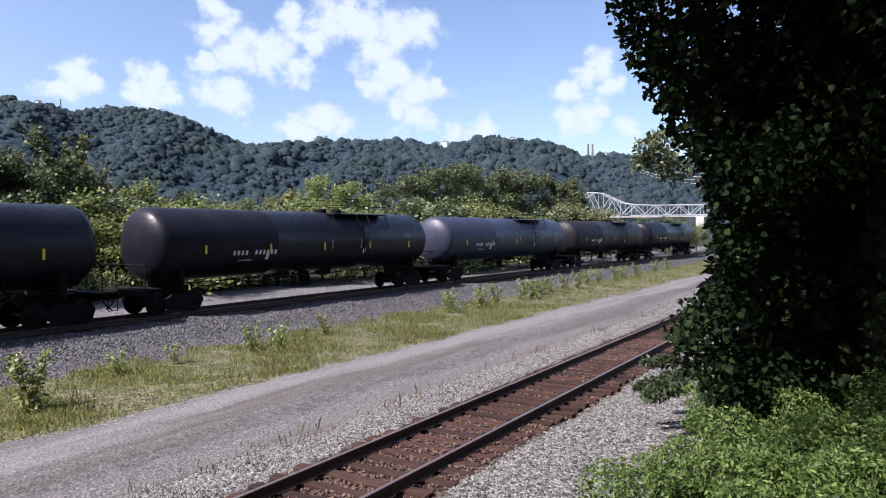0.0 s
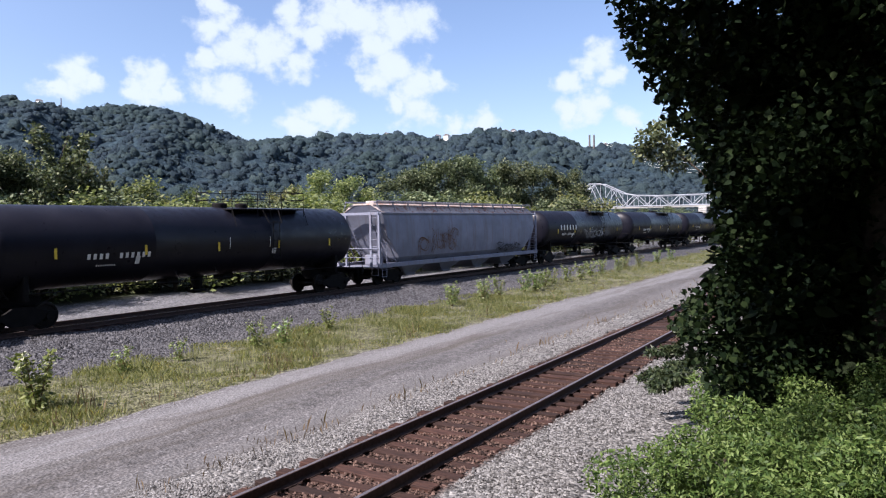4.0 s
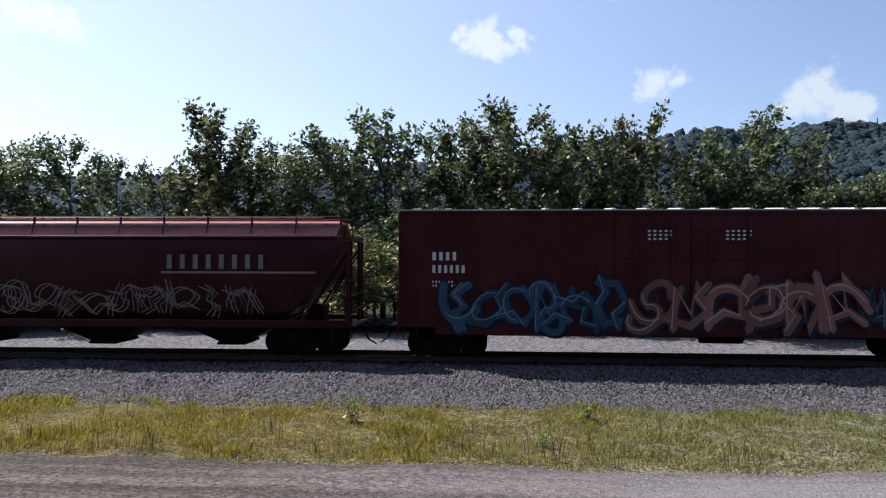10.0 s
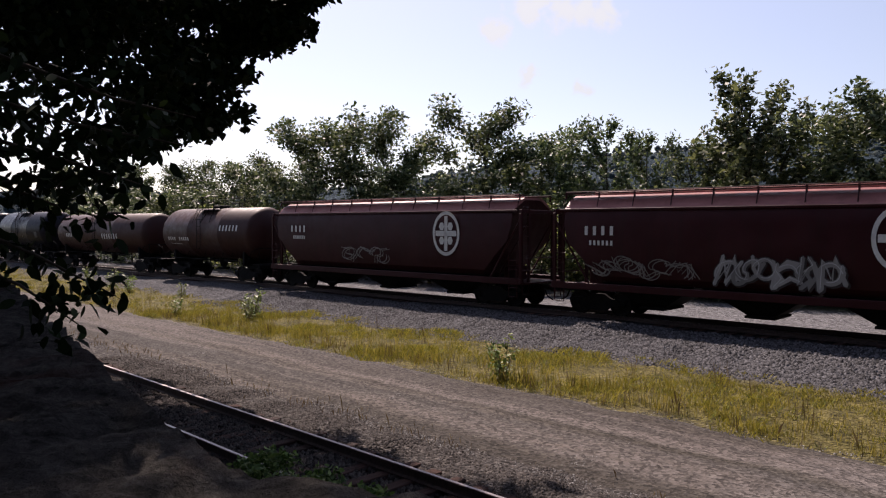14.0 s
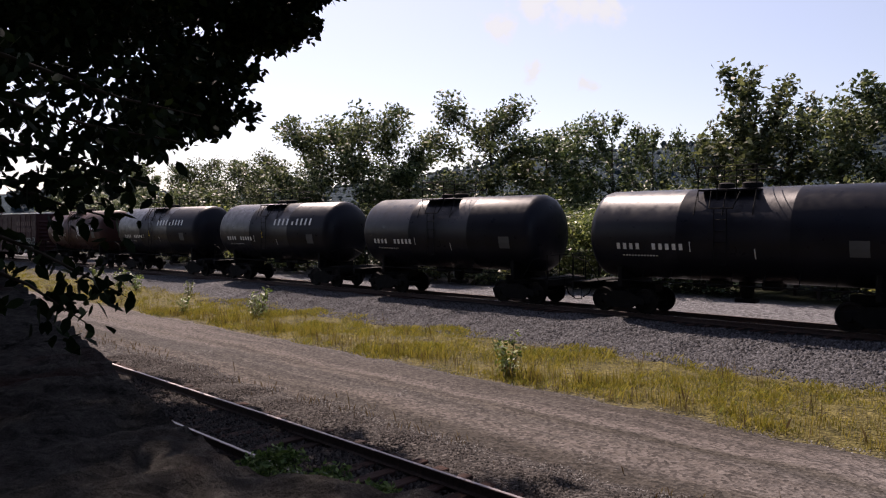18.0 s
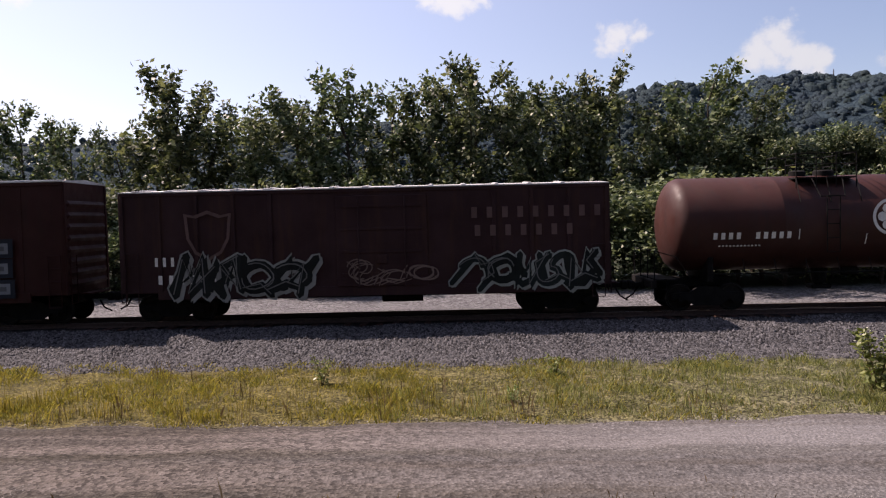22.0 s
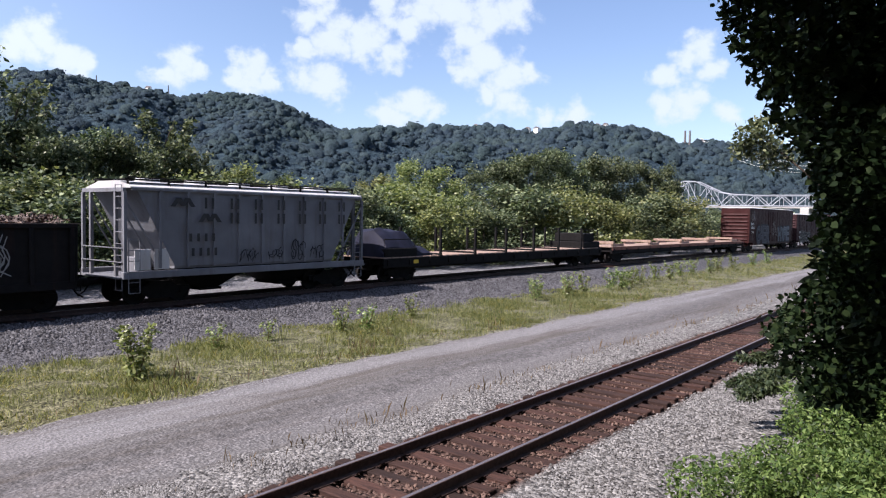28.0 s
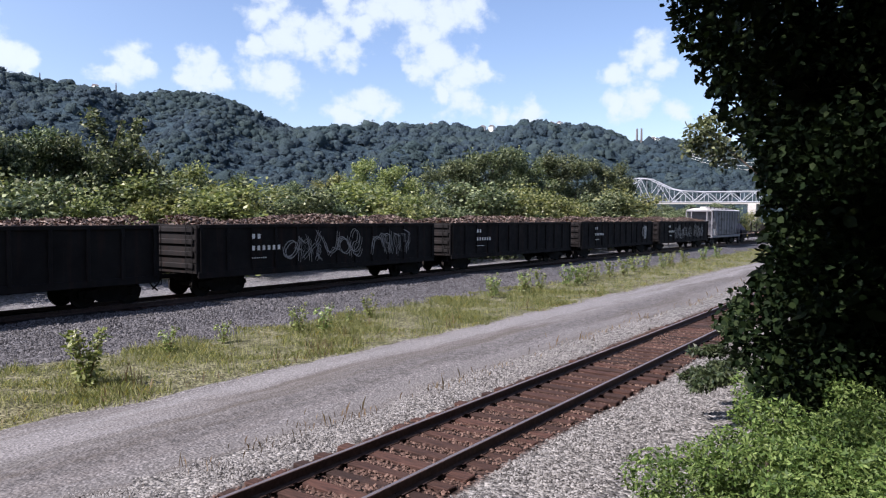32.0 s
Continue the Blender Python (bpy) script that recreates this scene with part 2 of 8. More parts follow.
def ground_mat():
    """Soil under grass, crushed stone at the tracks, by the distance from the near rail."""
    m, nt, b, N, L = nodes("ground")
    tc, sep = N("ShaderNodeTexCoord"), N("ShaderNodeSeparateXYZ")
    L(tc.outputs["Object"], sep.inputs[0])
    wob = N("ShaderNodeMath")
    wob.operation, wob.inputs[1].default_value = "MULTIPLY_ADD", 2.4
    L(noise_tex(nt, 0.5, 6, 0.65), wob.inputs[0])
    add = N("ShaderNodeMath")
    add.operation, add.inputs[1].default_value = "ADD", -1.2
    L(sep.outputs[1], add.inputs[0])
    L(add.outputs[0], wob.inputs[2])
    y = wob.outputs[0]
    v = N("ShaderNodeTexVoronoi")
    v.inputs["Scale"].default_value = 14
    L(tc.outputs["Object"], v.inputs["Vector"])
    sc = N("ShaderNodeSeparateColor")
    L(v.outputs["Color"], sc.inputs[0])
    stone = mix_of(nt, sc.outputs[0], (0.06324, 0.06113, 0.05902), (0.1768, 0.1727, 0.1646))
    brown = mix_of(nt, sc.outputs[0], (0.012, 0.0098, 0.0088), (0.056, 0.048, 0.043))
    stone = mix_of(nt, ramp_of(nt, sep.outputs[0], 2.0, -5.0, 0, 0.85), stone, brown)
    main = mix_of(nt, sc.outputs[1], (0.03162, 0.03162, 0.03373), (0.09248, 0.09248, 0.09928))
    patch = ramp_of(nt, noise_tex(nt, 1.1, 6, 0.7), 0.35, 0.65)
    soil = mix_of(nt, ramp_of(nt, sep.outputs[0], 9.0, -4.0), mix_of(nt, patch, (0.055, 0.058, 0.024), (0.13, 0.125, 0.08)), mix_of(nt, patch, (0.05, 0.045, 0.013), (0.12, 0.1, 0.036)))
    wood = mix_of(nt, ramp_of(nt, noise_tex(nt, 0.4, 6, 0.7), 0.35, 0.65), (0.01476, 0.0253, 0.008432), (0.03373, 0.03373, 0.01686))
    rust = mix_of(nt, sc.outputs[2], (0.02, 0.0125, 0.0105), (0.075, 0.047, 0.038))
    crib = N("ShaderNodeMath")
    crib.operation = "MULTIPLY"
    L(ramp_of(nt, sep.outputs[1], -0.75, -0.5), crib.inputs[0])
    L(ramp_of(nt, sep.outputs[1], 2.0, 2.25, 1, 0), crib.inputs[1])
    stone = mix_of(nt, crib.outputs[0], stone, rust)
    c = mix_of(nt, ramp_of(nt, y, 7.2, 8.2), stone, soil)
    c = mix_of(nt, ramp_of(nt, y, 12.9, 13.9), c, main)
    # dark band along the main track: the train's shade put into the bed's colour
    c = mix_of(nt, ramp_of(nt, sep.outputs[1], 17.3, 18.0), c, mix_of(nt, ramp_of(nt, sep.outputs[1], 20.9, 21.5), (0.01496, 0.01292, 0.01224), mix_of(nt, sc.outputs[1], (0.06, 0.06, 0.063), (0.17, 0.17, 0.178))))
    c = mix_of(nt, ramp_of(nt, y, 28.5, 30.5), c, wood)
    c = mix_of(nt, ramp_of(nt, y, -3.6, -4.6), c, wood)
    c, _ = grain_of(nt, c, 0.4, 1.6, 11.0)
    L(c, b.inputs["Base Color"])
    b.inputs["Roughness"].default_value = 0.95
    b.inputs["Specular IOR Level"].default_value = 0.15
    inv = N("ShaderNodeMath")
    inv.operation, inv.inputs[0].default_value = "SUBTRACT", 1.0
    L(v.outputs["Distance"], inv.inputs[1])
    bump_of(nt, b, inv.outputs[0], 1.0, 0.06)
    return m


def road_mat():
    m, nt, b, N, L = nodes("gravel_road")
    tc, sep = N("ShaderNodeTexCoord"), N("ShaderNodeSeparateXYZ")
    L(tc.outputs["Object"], sep.inputs[0])
    fine = noise_tex(nt, 11, 8, 0.85)
    c = mix_of(nt, ramp_of(nt, fine, 0.3, 0.7), (0.034, 0.03332, 0.03468), (0.17, 0.1646, 0.1673))
    v = N("ShaderNodeTexVoronoi")
    v.inputs["Scale"].default_value = 24
    L(tc.outputs["Object"], v.inputs["Vector"])
    sc = N("ShaderNodeSeparateColor")
    L(v.outputs["Color"], sc.inputs[0])
    c = mix_of(nt, ramp_of(nt, sc.outputs[0], 0.45, 1.0, 0, 0.75), c, (0.25, 0.24, 0.24))
    c = mix_of(nt, ramp_of(nt, sc.outputs[1], 0.62, 1.0, 0, 0.7), c, (0.03, 0.028, 0.027))
    ruts = noise_tex(nt, 1.5, 4, 0.6, stretch=(0.035, 1.0, 1.0))
    c = mix_of(nt, ramp_of(nt, ruts, 0.46, 0.6, 0, 0.5), c, (0.1394, 0.1306, 0.1285))
    # wheel tracks: a smooth pale one, an olive seam, a strip of dark loose stones, a weedy verge
    wob = N("ShaderNodeMath")
    wob.operation, wob.inputs[1].default_value = "MULTIPLY_ADD", 1.1
    L(noise_tex(nt, 0.55, 5, 0.65, stretch=(0.3, 1.0, 1.0)), wob.inputs[0])
    L(sep.outputs[1], wob.inputs[2])

    def band(a, b, edge, top):
        """Between a and b metres across the road, soft at the edges."""
        m = N("ShaderNodeMath")
        m.operation = "MULTIPLY"
        L(ramp_of(nt, wob.outputs[0], a + 0.55 - edge, a + 0.55 + edge, 0, top), m.inputs[0])
        L(ramp_of(nt, wob.outputs[0], b + 0.55 - edge, b + 0.55 + edge, 1, 0), m.inputs[1])
        return m.outputs[0]
    rough_patch = mix_of(nt, ramp_of(nt, noise_tex(nt, 6, 6, 0.8), 0.4, 0.62), (0.035, 0.034, 0.033), (0.13, 0.125, 0.125))
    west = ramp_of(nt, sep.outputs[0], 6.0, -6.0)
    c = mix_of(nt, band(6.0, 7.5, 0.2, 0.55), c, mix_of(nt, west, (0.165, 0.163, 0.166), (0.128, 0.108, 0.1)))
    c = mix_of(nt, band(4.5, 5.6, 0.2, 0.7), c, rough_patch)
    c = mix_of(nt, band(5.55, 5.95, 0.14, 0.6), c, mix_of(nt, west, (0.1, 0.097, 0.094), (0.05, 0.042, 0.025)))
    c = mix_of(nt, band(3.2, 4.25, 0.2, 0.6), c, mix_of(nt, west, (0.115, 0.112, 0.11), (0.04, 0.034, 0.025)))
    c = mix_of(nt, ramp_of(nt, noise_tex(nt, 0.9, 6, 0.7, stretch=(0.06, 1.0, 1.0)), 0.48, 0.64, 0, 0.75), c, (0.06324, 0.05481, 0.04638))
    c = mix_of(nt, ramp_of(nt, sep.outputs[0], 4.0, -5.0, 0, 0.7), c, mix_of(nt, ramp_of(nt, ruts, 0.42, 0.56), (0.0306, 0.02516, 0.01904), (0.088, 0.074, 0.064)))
    fine_grain, _ = grain_of(nt, c, 0.66, 1.12, 30.0)
    coarse, cell = grain_of(nt, c, 0.35, 1.45, 17.0)
    c = mix_of(nt, ramp_of(nt, sep.outputs[0], 6.0, -3.0), fine_grain, coarse)
    L(c, b.inputs["Base Color"])
    b.inputs["Roughness"].default_value = 0.95
    b.inputs["Specular IOR Level"].default_value = 0.15
    bump_of(nt, b, cell, 0.6, 0.03)
    return m


M["ground"], M["road"] = ground_mat(), road_mat()
M["bark"] = plain("bark", (0.05, 0.04, 0.032), 0.9, 0.45, 0, 9, 0.1)
M["leaf_mid"] = leafy("leaf_mid", ((0.016, 0.029, 0.013), (0.066, 0.09, 0.042), (0.21, 0.24, 0.13)), 0.24, 0.5, 0.25)
M["leaf_yellow"] = leafy("leaf_yellow", ((0.035, 0.052, 0.016), (0.11, 0.135, 0.045), (0.26, 0.275, 0.12)), 0.35)
# near-black leaves: the deep shade of the canopy is put into their colour
M["leaf_deep_shade"] = leafy("leaf_deep_shade", ((0.00375, 0.00825, 0.003375), (0.0075, 0.01425, 0.004875), (0.018, 0.027, 0.009)), 0.1, 0.65, 0.06)
# sumac leaves darkened in colour for the shade at the maple's foot
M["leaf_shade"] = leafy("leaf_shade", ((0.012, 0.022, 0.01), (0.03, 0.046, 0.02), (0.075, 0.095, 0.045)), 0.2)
M["leaf_bush"] = leafy("leaf_bush", ((0.022, 0.044, 0.011), (0.066, 0.108, 0.026), (0.155, 0.205, 0.065)), 0.3, 0.55, 0.2)
M["leaf_weed"] = leafy("leaf_weed", ((0.055, 0.085, 0.02), (0.125, 0.17, 0.045), (0.26, 0.3, 0.12)), 0.3)
M["grass"] = leafy("grass", ((0.07, 0.066, 0.013), (0.15, 0.12, 0.026), (0.24, 0.185, 0.055)), 0.4, 0.7)
M["grass_green"] = leafy("grass_green", ((0.062, 0.078, 0.024), (0.14, 0.15, 0.056), (0.27, 0.265, 0.125)), 0.4, 0.7)
M["dry_stem"] = leafy("dry_stem", ((0.06, 0.04, 0.022), (0.12, 0.085, 0.048), (0.2, 0.155, 0.09)), 0.2, 0.8)


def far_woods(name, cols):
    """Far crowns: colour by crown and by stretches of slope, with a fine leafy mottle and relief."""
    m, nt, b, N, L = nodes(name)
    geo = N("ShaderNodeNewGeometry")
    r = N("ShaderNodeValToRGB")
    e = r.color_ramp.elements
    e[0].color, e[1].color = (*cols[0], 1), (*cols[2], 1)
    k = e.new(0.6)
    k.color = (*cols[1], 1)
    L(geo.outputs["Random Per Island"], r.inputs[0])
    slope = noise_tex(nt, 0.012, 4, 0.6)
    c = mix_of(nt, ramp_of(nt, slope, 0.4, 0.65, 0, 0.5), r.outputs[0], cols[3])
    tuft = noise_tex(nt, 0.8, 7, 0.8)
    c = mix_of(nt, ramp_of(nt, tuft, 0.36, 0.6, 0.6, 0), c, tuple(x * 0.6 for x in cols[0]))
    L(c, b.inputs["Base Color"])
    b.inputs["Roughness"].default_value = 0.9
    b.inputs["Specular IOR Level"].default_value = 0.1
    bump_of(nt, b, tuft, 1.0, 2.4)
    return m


# leaf greens pushed towards blue: distance haze put into the colour
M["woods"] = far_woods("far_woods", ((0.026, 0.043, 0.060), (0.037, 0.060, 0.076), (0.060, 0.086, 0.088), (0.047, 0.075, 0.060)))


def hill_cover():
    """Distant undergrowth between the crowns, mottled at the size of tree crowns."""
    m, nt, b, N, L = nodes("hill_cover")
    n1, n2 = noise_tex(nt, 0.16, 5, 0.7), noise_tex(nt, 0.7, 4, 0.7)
    # undergrowth blued like the crowns, for the haze of distance
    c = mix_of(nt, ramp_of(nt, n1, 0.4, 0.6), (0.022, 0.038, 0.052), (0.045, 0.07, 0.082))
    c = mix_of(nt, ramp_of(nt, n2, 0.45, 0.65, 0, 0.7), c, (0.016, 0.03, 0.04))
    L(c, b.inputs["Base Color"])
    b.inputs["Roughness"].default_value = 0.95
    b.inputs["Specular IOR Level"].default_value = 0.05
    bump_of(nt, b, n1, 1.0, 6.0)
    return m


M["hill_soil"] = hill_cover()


M["flower"] = leafy("flower", ((0.238, 0.272, 0.136), (0.34, 0.34, 0.2448), (0.476, 0.476, 0.408)), 0.25)
# ---- geometry helpers ----
class Shape:
    """Collects the faces of one mesh."""

    def __init__(self):
        self.v, self.f = [], []

    def add(self, verts, faces):
        n = len(self.v)
        self.v += [tuple(p) for p in verts]
        self.f += [tuple(n + i for i in q) for q in faces]
        return self

    def box(self, x0, x1, y0, y1, z0, z1, b=0.0):
        if b <= 0:
            return self.add([(x, y, z) for x in (x0, x1) for y in (y0, y1) for z in (z0, z1)],
                            [(0, 1, 3, 2), (4, 6, 7, 5), (0, 4, 5, 1), (2, 3, 7, 6), (0, 2, 6, 4), (1, 5, 7, 3)])
        vs, idx = [], {}
        for sx in (0, 1):
            for sy in (0, 1):
                for sz in (0, 1):
                    c = ((x0, x1)[sx], (y0, y1)[sy], (z0, z1)[sz])
                    i = (b if sx == 0 else -b, b if sy == 0 else -b, b if sz == 0 else -b)
                    for a in range(3):
                        idx[sx, sy, sz, a] = len(vs)
                        vs.append(tuple(c[k] + (0 if k == a else i[k]) for k in range(3)))
        fs = []
        for s in (0, 1):
            fs.append([idx[s, 0, 0, 0], idx[s, 1, 0, 0], idx[s, 1, 1, 0], idx[s, 0, 1, 0]])
            fs.append([idx[0, s, 0, 1], idx[1, s, 0, 1], idx[1, s, 1, 1], idx[0, s, 1, 1]])
            fs.append([idx[0, 0, s, 2], idx[1, 0, s, 2], idx[1, 1, s, 2], idx[0, 1, s, 2]])
            for r in (0, 1):
                fs.append([idx[s, r, 0, 0], idx[s, r, 0, 1], idx[s, r, 1, 1], idx[s, r, 1, 0]])
                fs.append([idx[s, 0, r, 0], idx[s, 0, r, 2], idx[s, 1, r, 2], idx[s, 1, r, 0]])
                fs.append([idx[0, s, r, 1], idx[0, s, r, 2], idx[1, s, r, 2], idx[1, s, r, 1]])
                for q in (0, 1):
                    fs.append([idx[s, r, q, 0], idx[s, r, q, 1], idx[s, r, q, 2]])
        return self.add(vs, fs)

    def prism(self, prof, x0, x1, axis="x"):
        """A profile of (y, z) points drawn along x (or of (x, z) along y)."""
        n = len(prof)
        put = (lambda a, p: (a, p[0], p[1])) if axis == "x" else (lambda a, p: (p[0], a, p[1]))
        vs = [put(x0, p) for p in prof] + [put(x1, p) for p in prof]
        fs = [(i, (i + 1) % n, n + (i + 1) % n, n + i) for i in range(n)] + [tuple(range(n)), tuple(range(2 * n - 1, n - 1, -1))]
        return self.add(vs, fs)

    def tube(self, pts, r, n=6):
        """A round bar through points."""
        rings, P = [], [Vector(p) for p in pts]
        for k, p in enumerate(P):
            d = (P[min(k + 1, len(P) - 1)] - P[max(k - 1, 0)]).normalized()
            u = d.cross(Vector((0, 0, 1)) if abs(d.z) < 0.9 else Vector((1, 0, 0))).normalized()
            w = d.cross(u)
            rr = r[k] if isinstance(r, (list, tuple)) else r
            rings.append([p + (u * math.cos(2 * math.pi * i / n) + w * math.sin(2 * math.pi * i / n)) * rr for i in range(n)])
        vs = [q for g in rings for q in g]
        fs = [(k * n + i, k * n + (i + 1) % n, (k + 1) * n + (i + 1) % n, (k + 1) * n + i) for k in range(len(P) - 1) for i in range(n)]
        fs += [tuple(range(n)), tuple(range(len(vs) - 1, len(vs) - n - 1, -1))]
        return self.add(vs, fs)

    def lathe(self, prof, n=32, axis="x", c=(0, 0, 0)):
        """(along, radius) points turned about an axis through c."""
        vs, fs = [], []
        for a, r in prof:
            for i in range(n):
                t = 2 * math.pi * i / n
                p = (a, r * math.cos(t), r * math.sin(t))
                p = p if axis == "x" else ((p[1], a, p[2]) if axis == "y" else (p[1], p[2], a))
                vs.append((p[0] + c[0], p[1] + c[1], p[2] + c[2]))
        for k in range(len(prof) - 1):
            fs += [(k * n + i, k * n + (i + 1) % n, (k + 1) * n + (i + 1) % n, (k + 1) * n + i) for i in range(n)]
        fs += [tuple(range(n)), tuple(range(len(vs) - 1, len(vs) - n - 1, -1))]
        return self.add(vs, fs)

    def mesh(self, name, mat, smooth=False):
        me = bpy.data.meshes.new(name)
        me.from_pydata(self.v, [], self.f)
        if smooth is not False:
            me.polygons.foreach_set("use_smooth", [True] * len(me.polygons))
            if isinstance(smooth, float):
                me.set_sharp_from_angle(angle=radians(smooth))
        me.materials.append(mat)
        me.update()
        return me


def part(name, data, mat, parent, label="", smooth=False, at=None):
    """One mesh object under a thing or under a part."""
    ob = new(name, data.mesh(name, mat, smooth) if isinstance(data, Shape) else data)
    ob.parent = parent
    if at:
        ob.location = at
    return tagged(ob, label)


def thing(name, label, category, m=None, group="", kind=""):
    ob = new(name)
    if m is not None:
        ob.matrix_world = m
    return tagged(ob, label, category, group, kind)


def mesh_np(name, verts, faces, mat, smooth=False):
    """A mesh from arrays: verts (n, 3), faces (m, k)."""
    me = bpy.data.meshes.new(name)
    nf, k = faces.shape
    me.vertices.add(len(verts))
    me.vertices.foreach_set("co", verts.astype(np.float32).ravel())
    me.loops.add(nf * k)
    me.loops.foreach_set("vertex_index", faces.astype(np.int32).ravel())
    me.polygons.add(nf)
    me.polygons.foreach_set("loop_start", np.arange(0, nf * k, k, dtype=np.int32))
    if smooth:
        me.polygons.foreach_set("use_smooth", np.ones(nf, dtype=bool))
    me.materials.append(mat)
    me.update(calc_edges=True)
    return me


RNG = np.random.default_rng(7)


# ---- the lie of the land ----
def main_y(x):
    """Middle of the main track, a gentle curve."""
    e = 120 * np.tanh(np.asarray(x) / 120)
    return 19.75 + 0.01433 * e - 0.00048 * e * e


def main_turn(x):
    return math.degrees(math.atan((float(main_y(x + 1)) - float(main_y(x - 1))) / 2))


RAIL_Z = 0.3            # main rail's top


def step(a, b, v):
    t = np.clip((v - a) / (b - a), 0, 1)
    return t * t * (3 - 2 * t)


def lumps(x, y, s, seed=0):
    """Cheap smooth noise of x and y, about -1 to 1."""
    r = np.random.default_rng(seed)
    out = 0 * x
    for k in range(5):
        a, ph, f = r.uniform(0, 6.28), r.uniform(0, 6.28), r.uniform(0.6, 1.9) / s
        out = out + np.sin((x * np.cos(a) + y * np.sin(a)) * f * 6.28 + ph) / 2.6
    return out


def land(x, y):
    x, y = np.asarray(x, float), np.asarray(y, float)
    z = -0.2 - 0.03 * step(-0.9, -0.5, y) * step(2.4, 2.0, y)
    z = z - 0.1 * step(2.7, 3.6, y) + 0.05 * step(3.6, 5, y) - 0.05 * step(6, 8, y)
    d = y - main_y(x)
    z = z + 0.42 * step(-4.9, -2.6, d) - 0.12 * step(2.6, 4.6, d)
    z = z - 5.5 * step(60, 130, y)
    bank = step(-2.6, -6.0, y) * (0.45 + 0.55 * step(9, -1, x))
    z = z + 2.25 * bank + lumps(x, y, 3.0, 3) * 0.08 * bank + 2.0 * step(-7, -20, y)
    z = z + lumps(x, y, 2.2, 1) * 0.025 + lumps(x, y, 9, 2) * 0.035
    return z


def sheet(name, xs, ys, zf, mat, kind="structure", label="", category="", smooth=True):
    X, Y = np.meshgrid(xs, ys, indexing="ij")
    if zf is road_z:
        Y = Y.copy()
        Y[:, 0] += -0.1 + 0.17 * lumps(X[:, 0], 0 * X[:, 0], 5, 5)
        Y[:, -1] += 0.1 + 0.17 * lumps(X[:, -1], 0 * X[:, -1], 4, 6)
    Z = zf(X, Y)
    if zf is road_z:
        Z[:, 0], Z[:, -1] = land(X[:, 0], Y[:, 0]) - 0.03, land(X[:, -1], Y[:, -1]) - 0.03
    V = np.stack([X, Y, Z], -1).reshape(-1, 3)
    n, m = X.shape
    i = (np.arange(n - 1)[:, None] * m + np.arange(m - 1)[None]).ravel()
    F = np.stack([i, i + m, i + m + 1, i + 1], -1)
    ob = new(name, mesh_np(name, V, F, mat, smooth))
    return tagged(ob, label, category, kind=kind)


def grow(a, b, n, fine):
    """Steps from a to b, fine in the middle stretch."""
    lo, hi = fine
    left = lo - np.geomspace(1, lo - a + 1, n)[::-1] + 1
    right = hi + np.geomspace(1, b - hi + 1, n) - 1
    return left[:-1], right[1:]


def road_z(x, y):
    edge = np.minimum(step(3.3, 4.0, y), 1 - step(7.6, 8.3, y))
    return land(x, y) - 0.02 + 0.05 * edge + 0.012 * lumps(x * 0.2, y, 1.2, 8)


l, r = grow(-3000, 3000, 26, (-70, 100))
gx = np.concatenate([l, np.arange(-70, 100, 0.8), r])
l, r = grow(-1500, 4000, 22, (-12, 30))
gy = np.concatenate([l, np.arange(-12, 30, 0.28), r])
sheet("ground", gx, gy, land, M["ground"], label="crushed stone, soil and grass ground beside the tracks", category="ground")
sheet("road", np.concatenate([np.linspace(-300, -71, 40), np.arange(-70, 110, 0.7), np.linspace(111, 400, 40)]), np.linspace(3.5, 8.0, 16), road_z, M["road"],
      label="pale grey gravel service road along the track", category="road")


# ---- tracks ----
def rail_profile():
    return [(-0.07, -0.17), (0.07, -0.17), (0.07, -0.158), (0.012, -0.14), (0.012, -0.05), (0.036, -0.036), (0.036, -0.006), (0.028, 0.0),
            (-0.028, 0.0), (-0.036, -0.006), (-0.036, -0.036), (-0.012, -0.05), (-0.012, -0.14), (-0.07, -0.158)]


def rail_mesh(xs, ys, z, name):
    prof = rail_profile()
    n, s = len(prof), Shape()
    vs = [(x, y + p[0], z + p[1]) for x, y in zip(xs, ys) for p in prof]
    fs = [(k * n + i, k * n + (i + 1) % n, (k + 1) * n + (i + 1) % n, (k + 1) * n + i) for k in range(len(xs) - 1) for i in range(n)]
    s.add(vs, fs)
    me = s.mesh(name, M["rail_side"])
    me.materials.append(M["rail_top"])
    for k, p in enumerate(me.polygons):
        if k % n == 7:
            p.material_index = 1
    return me


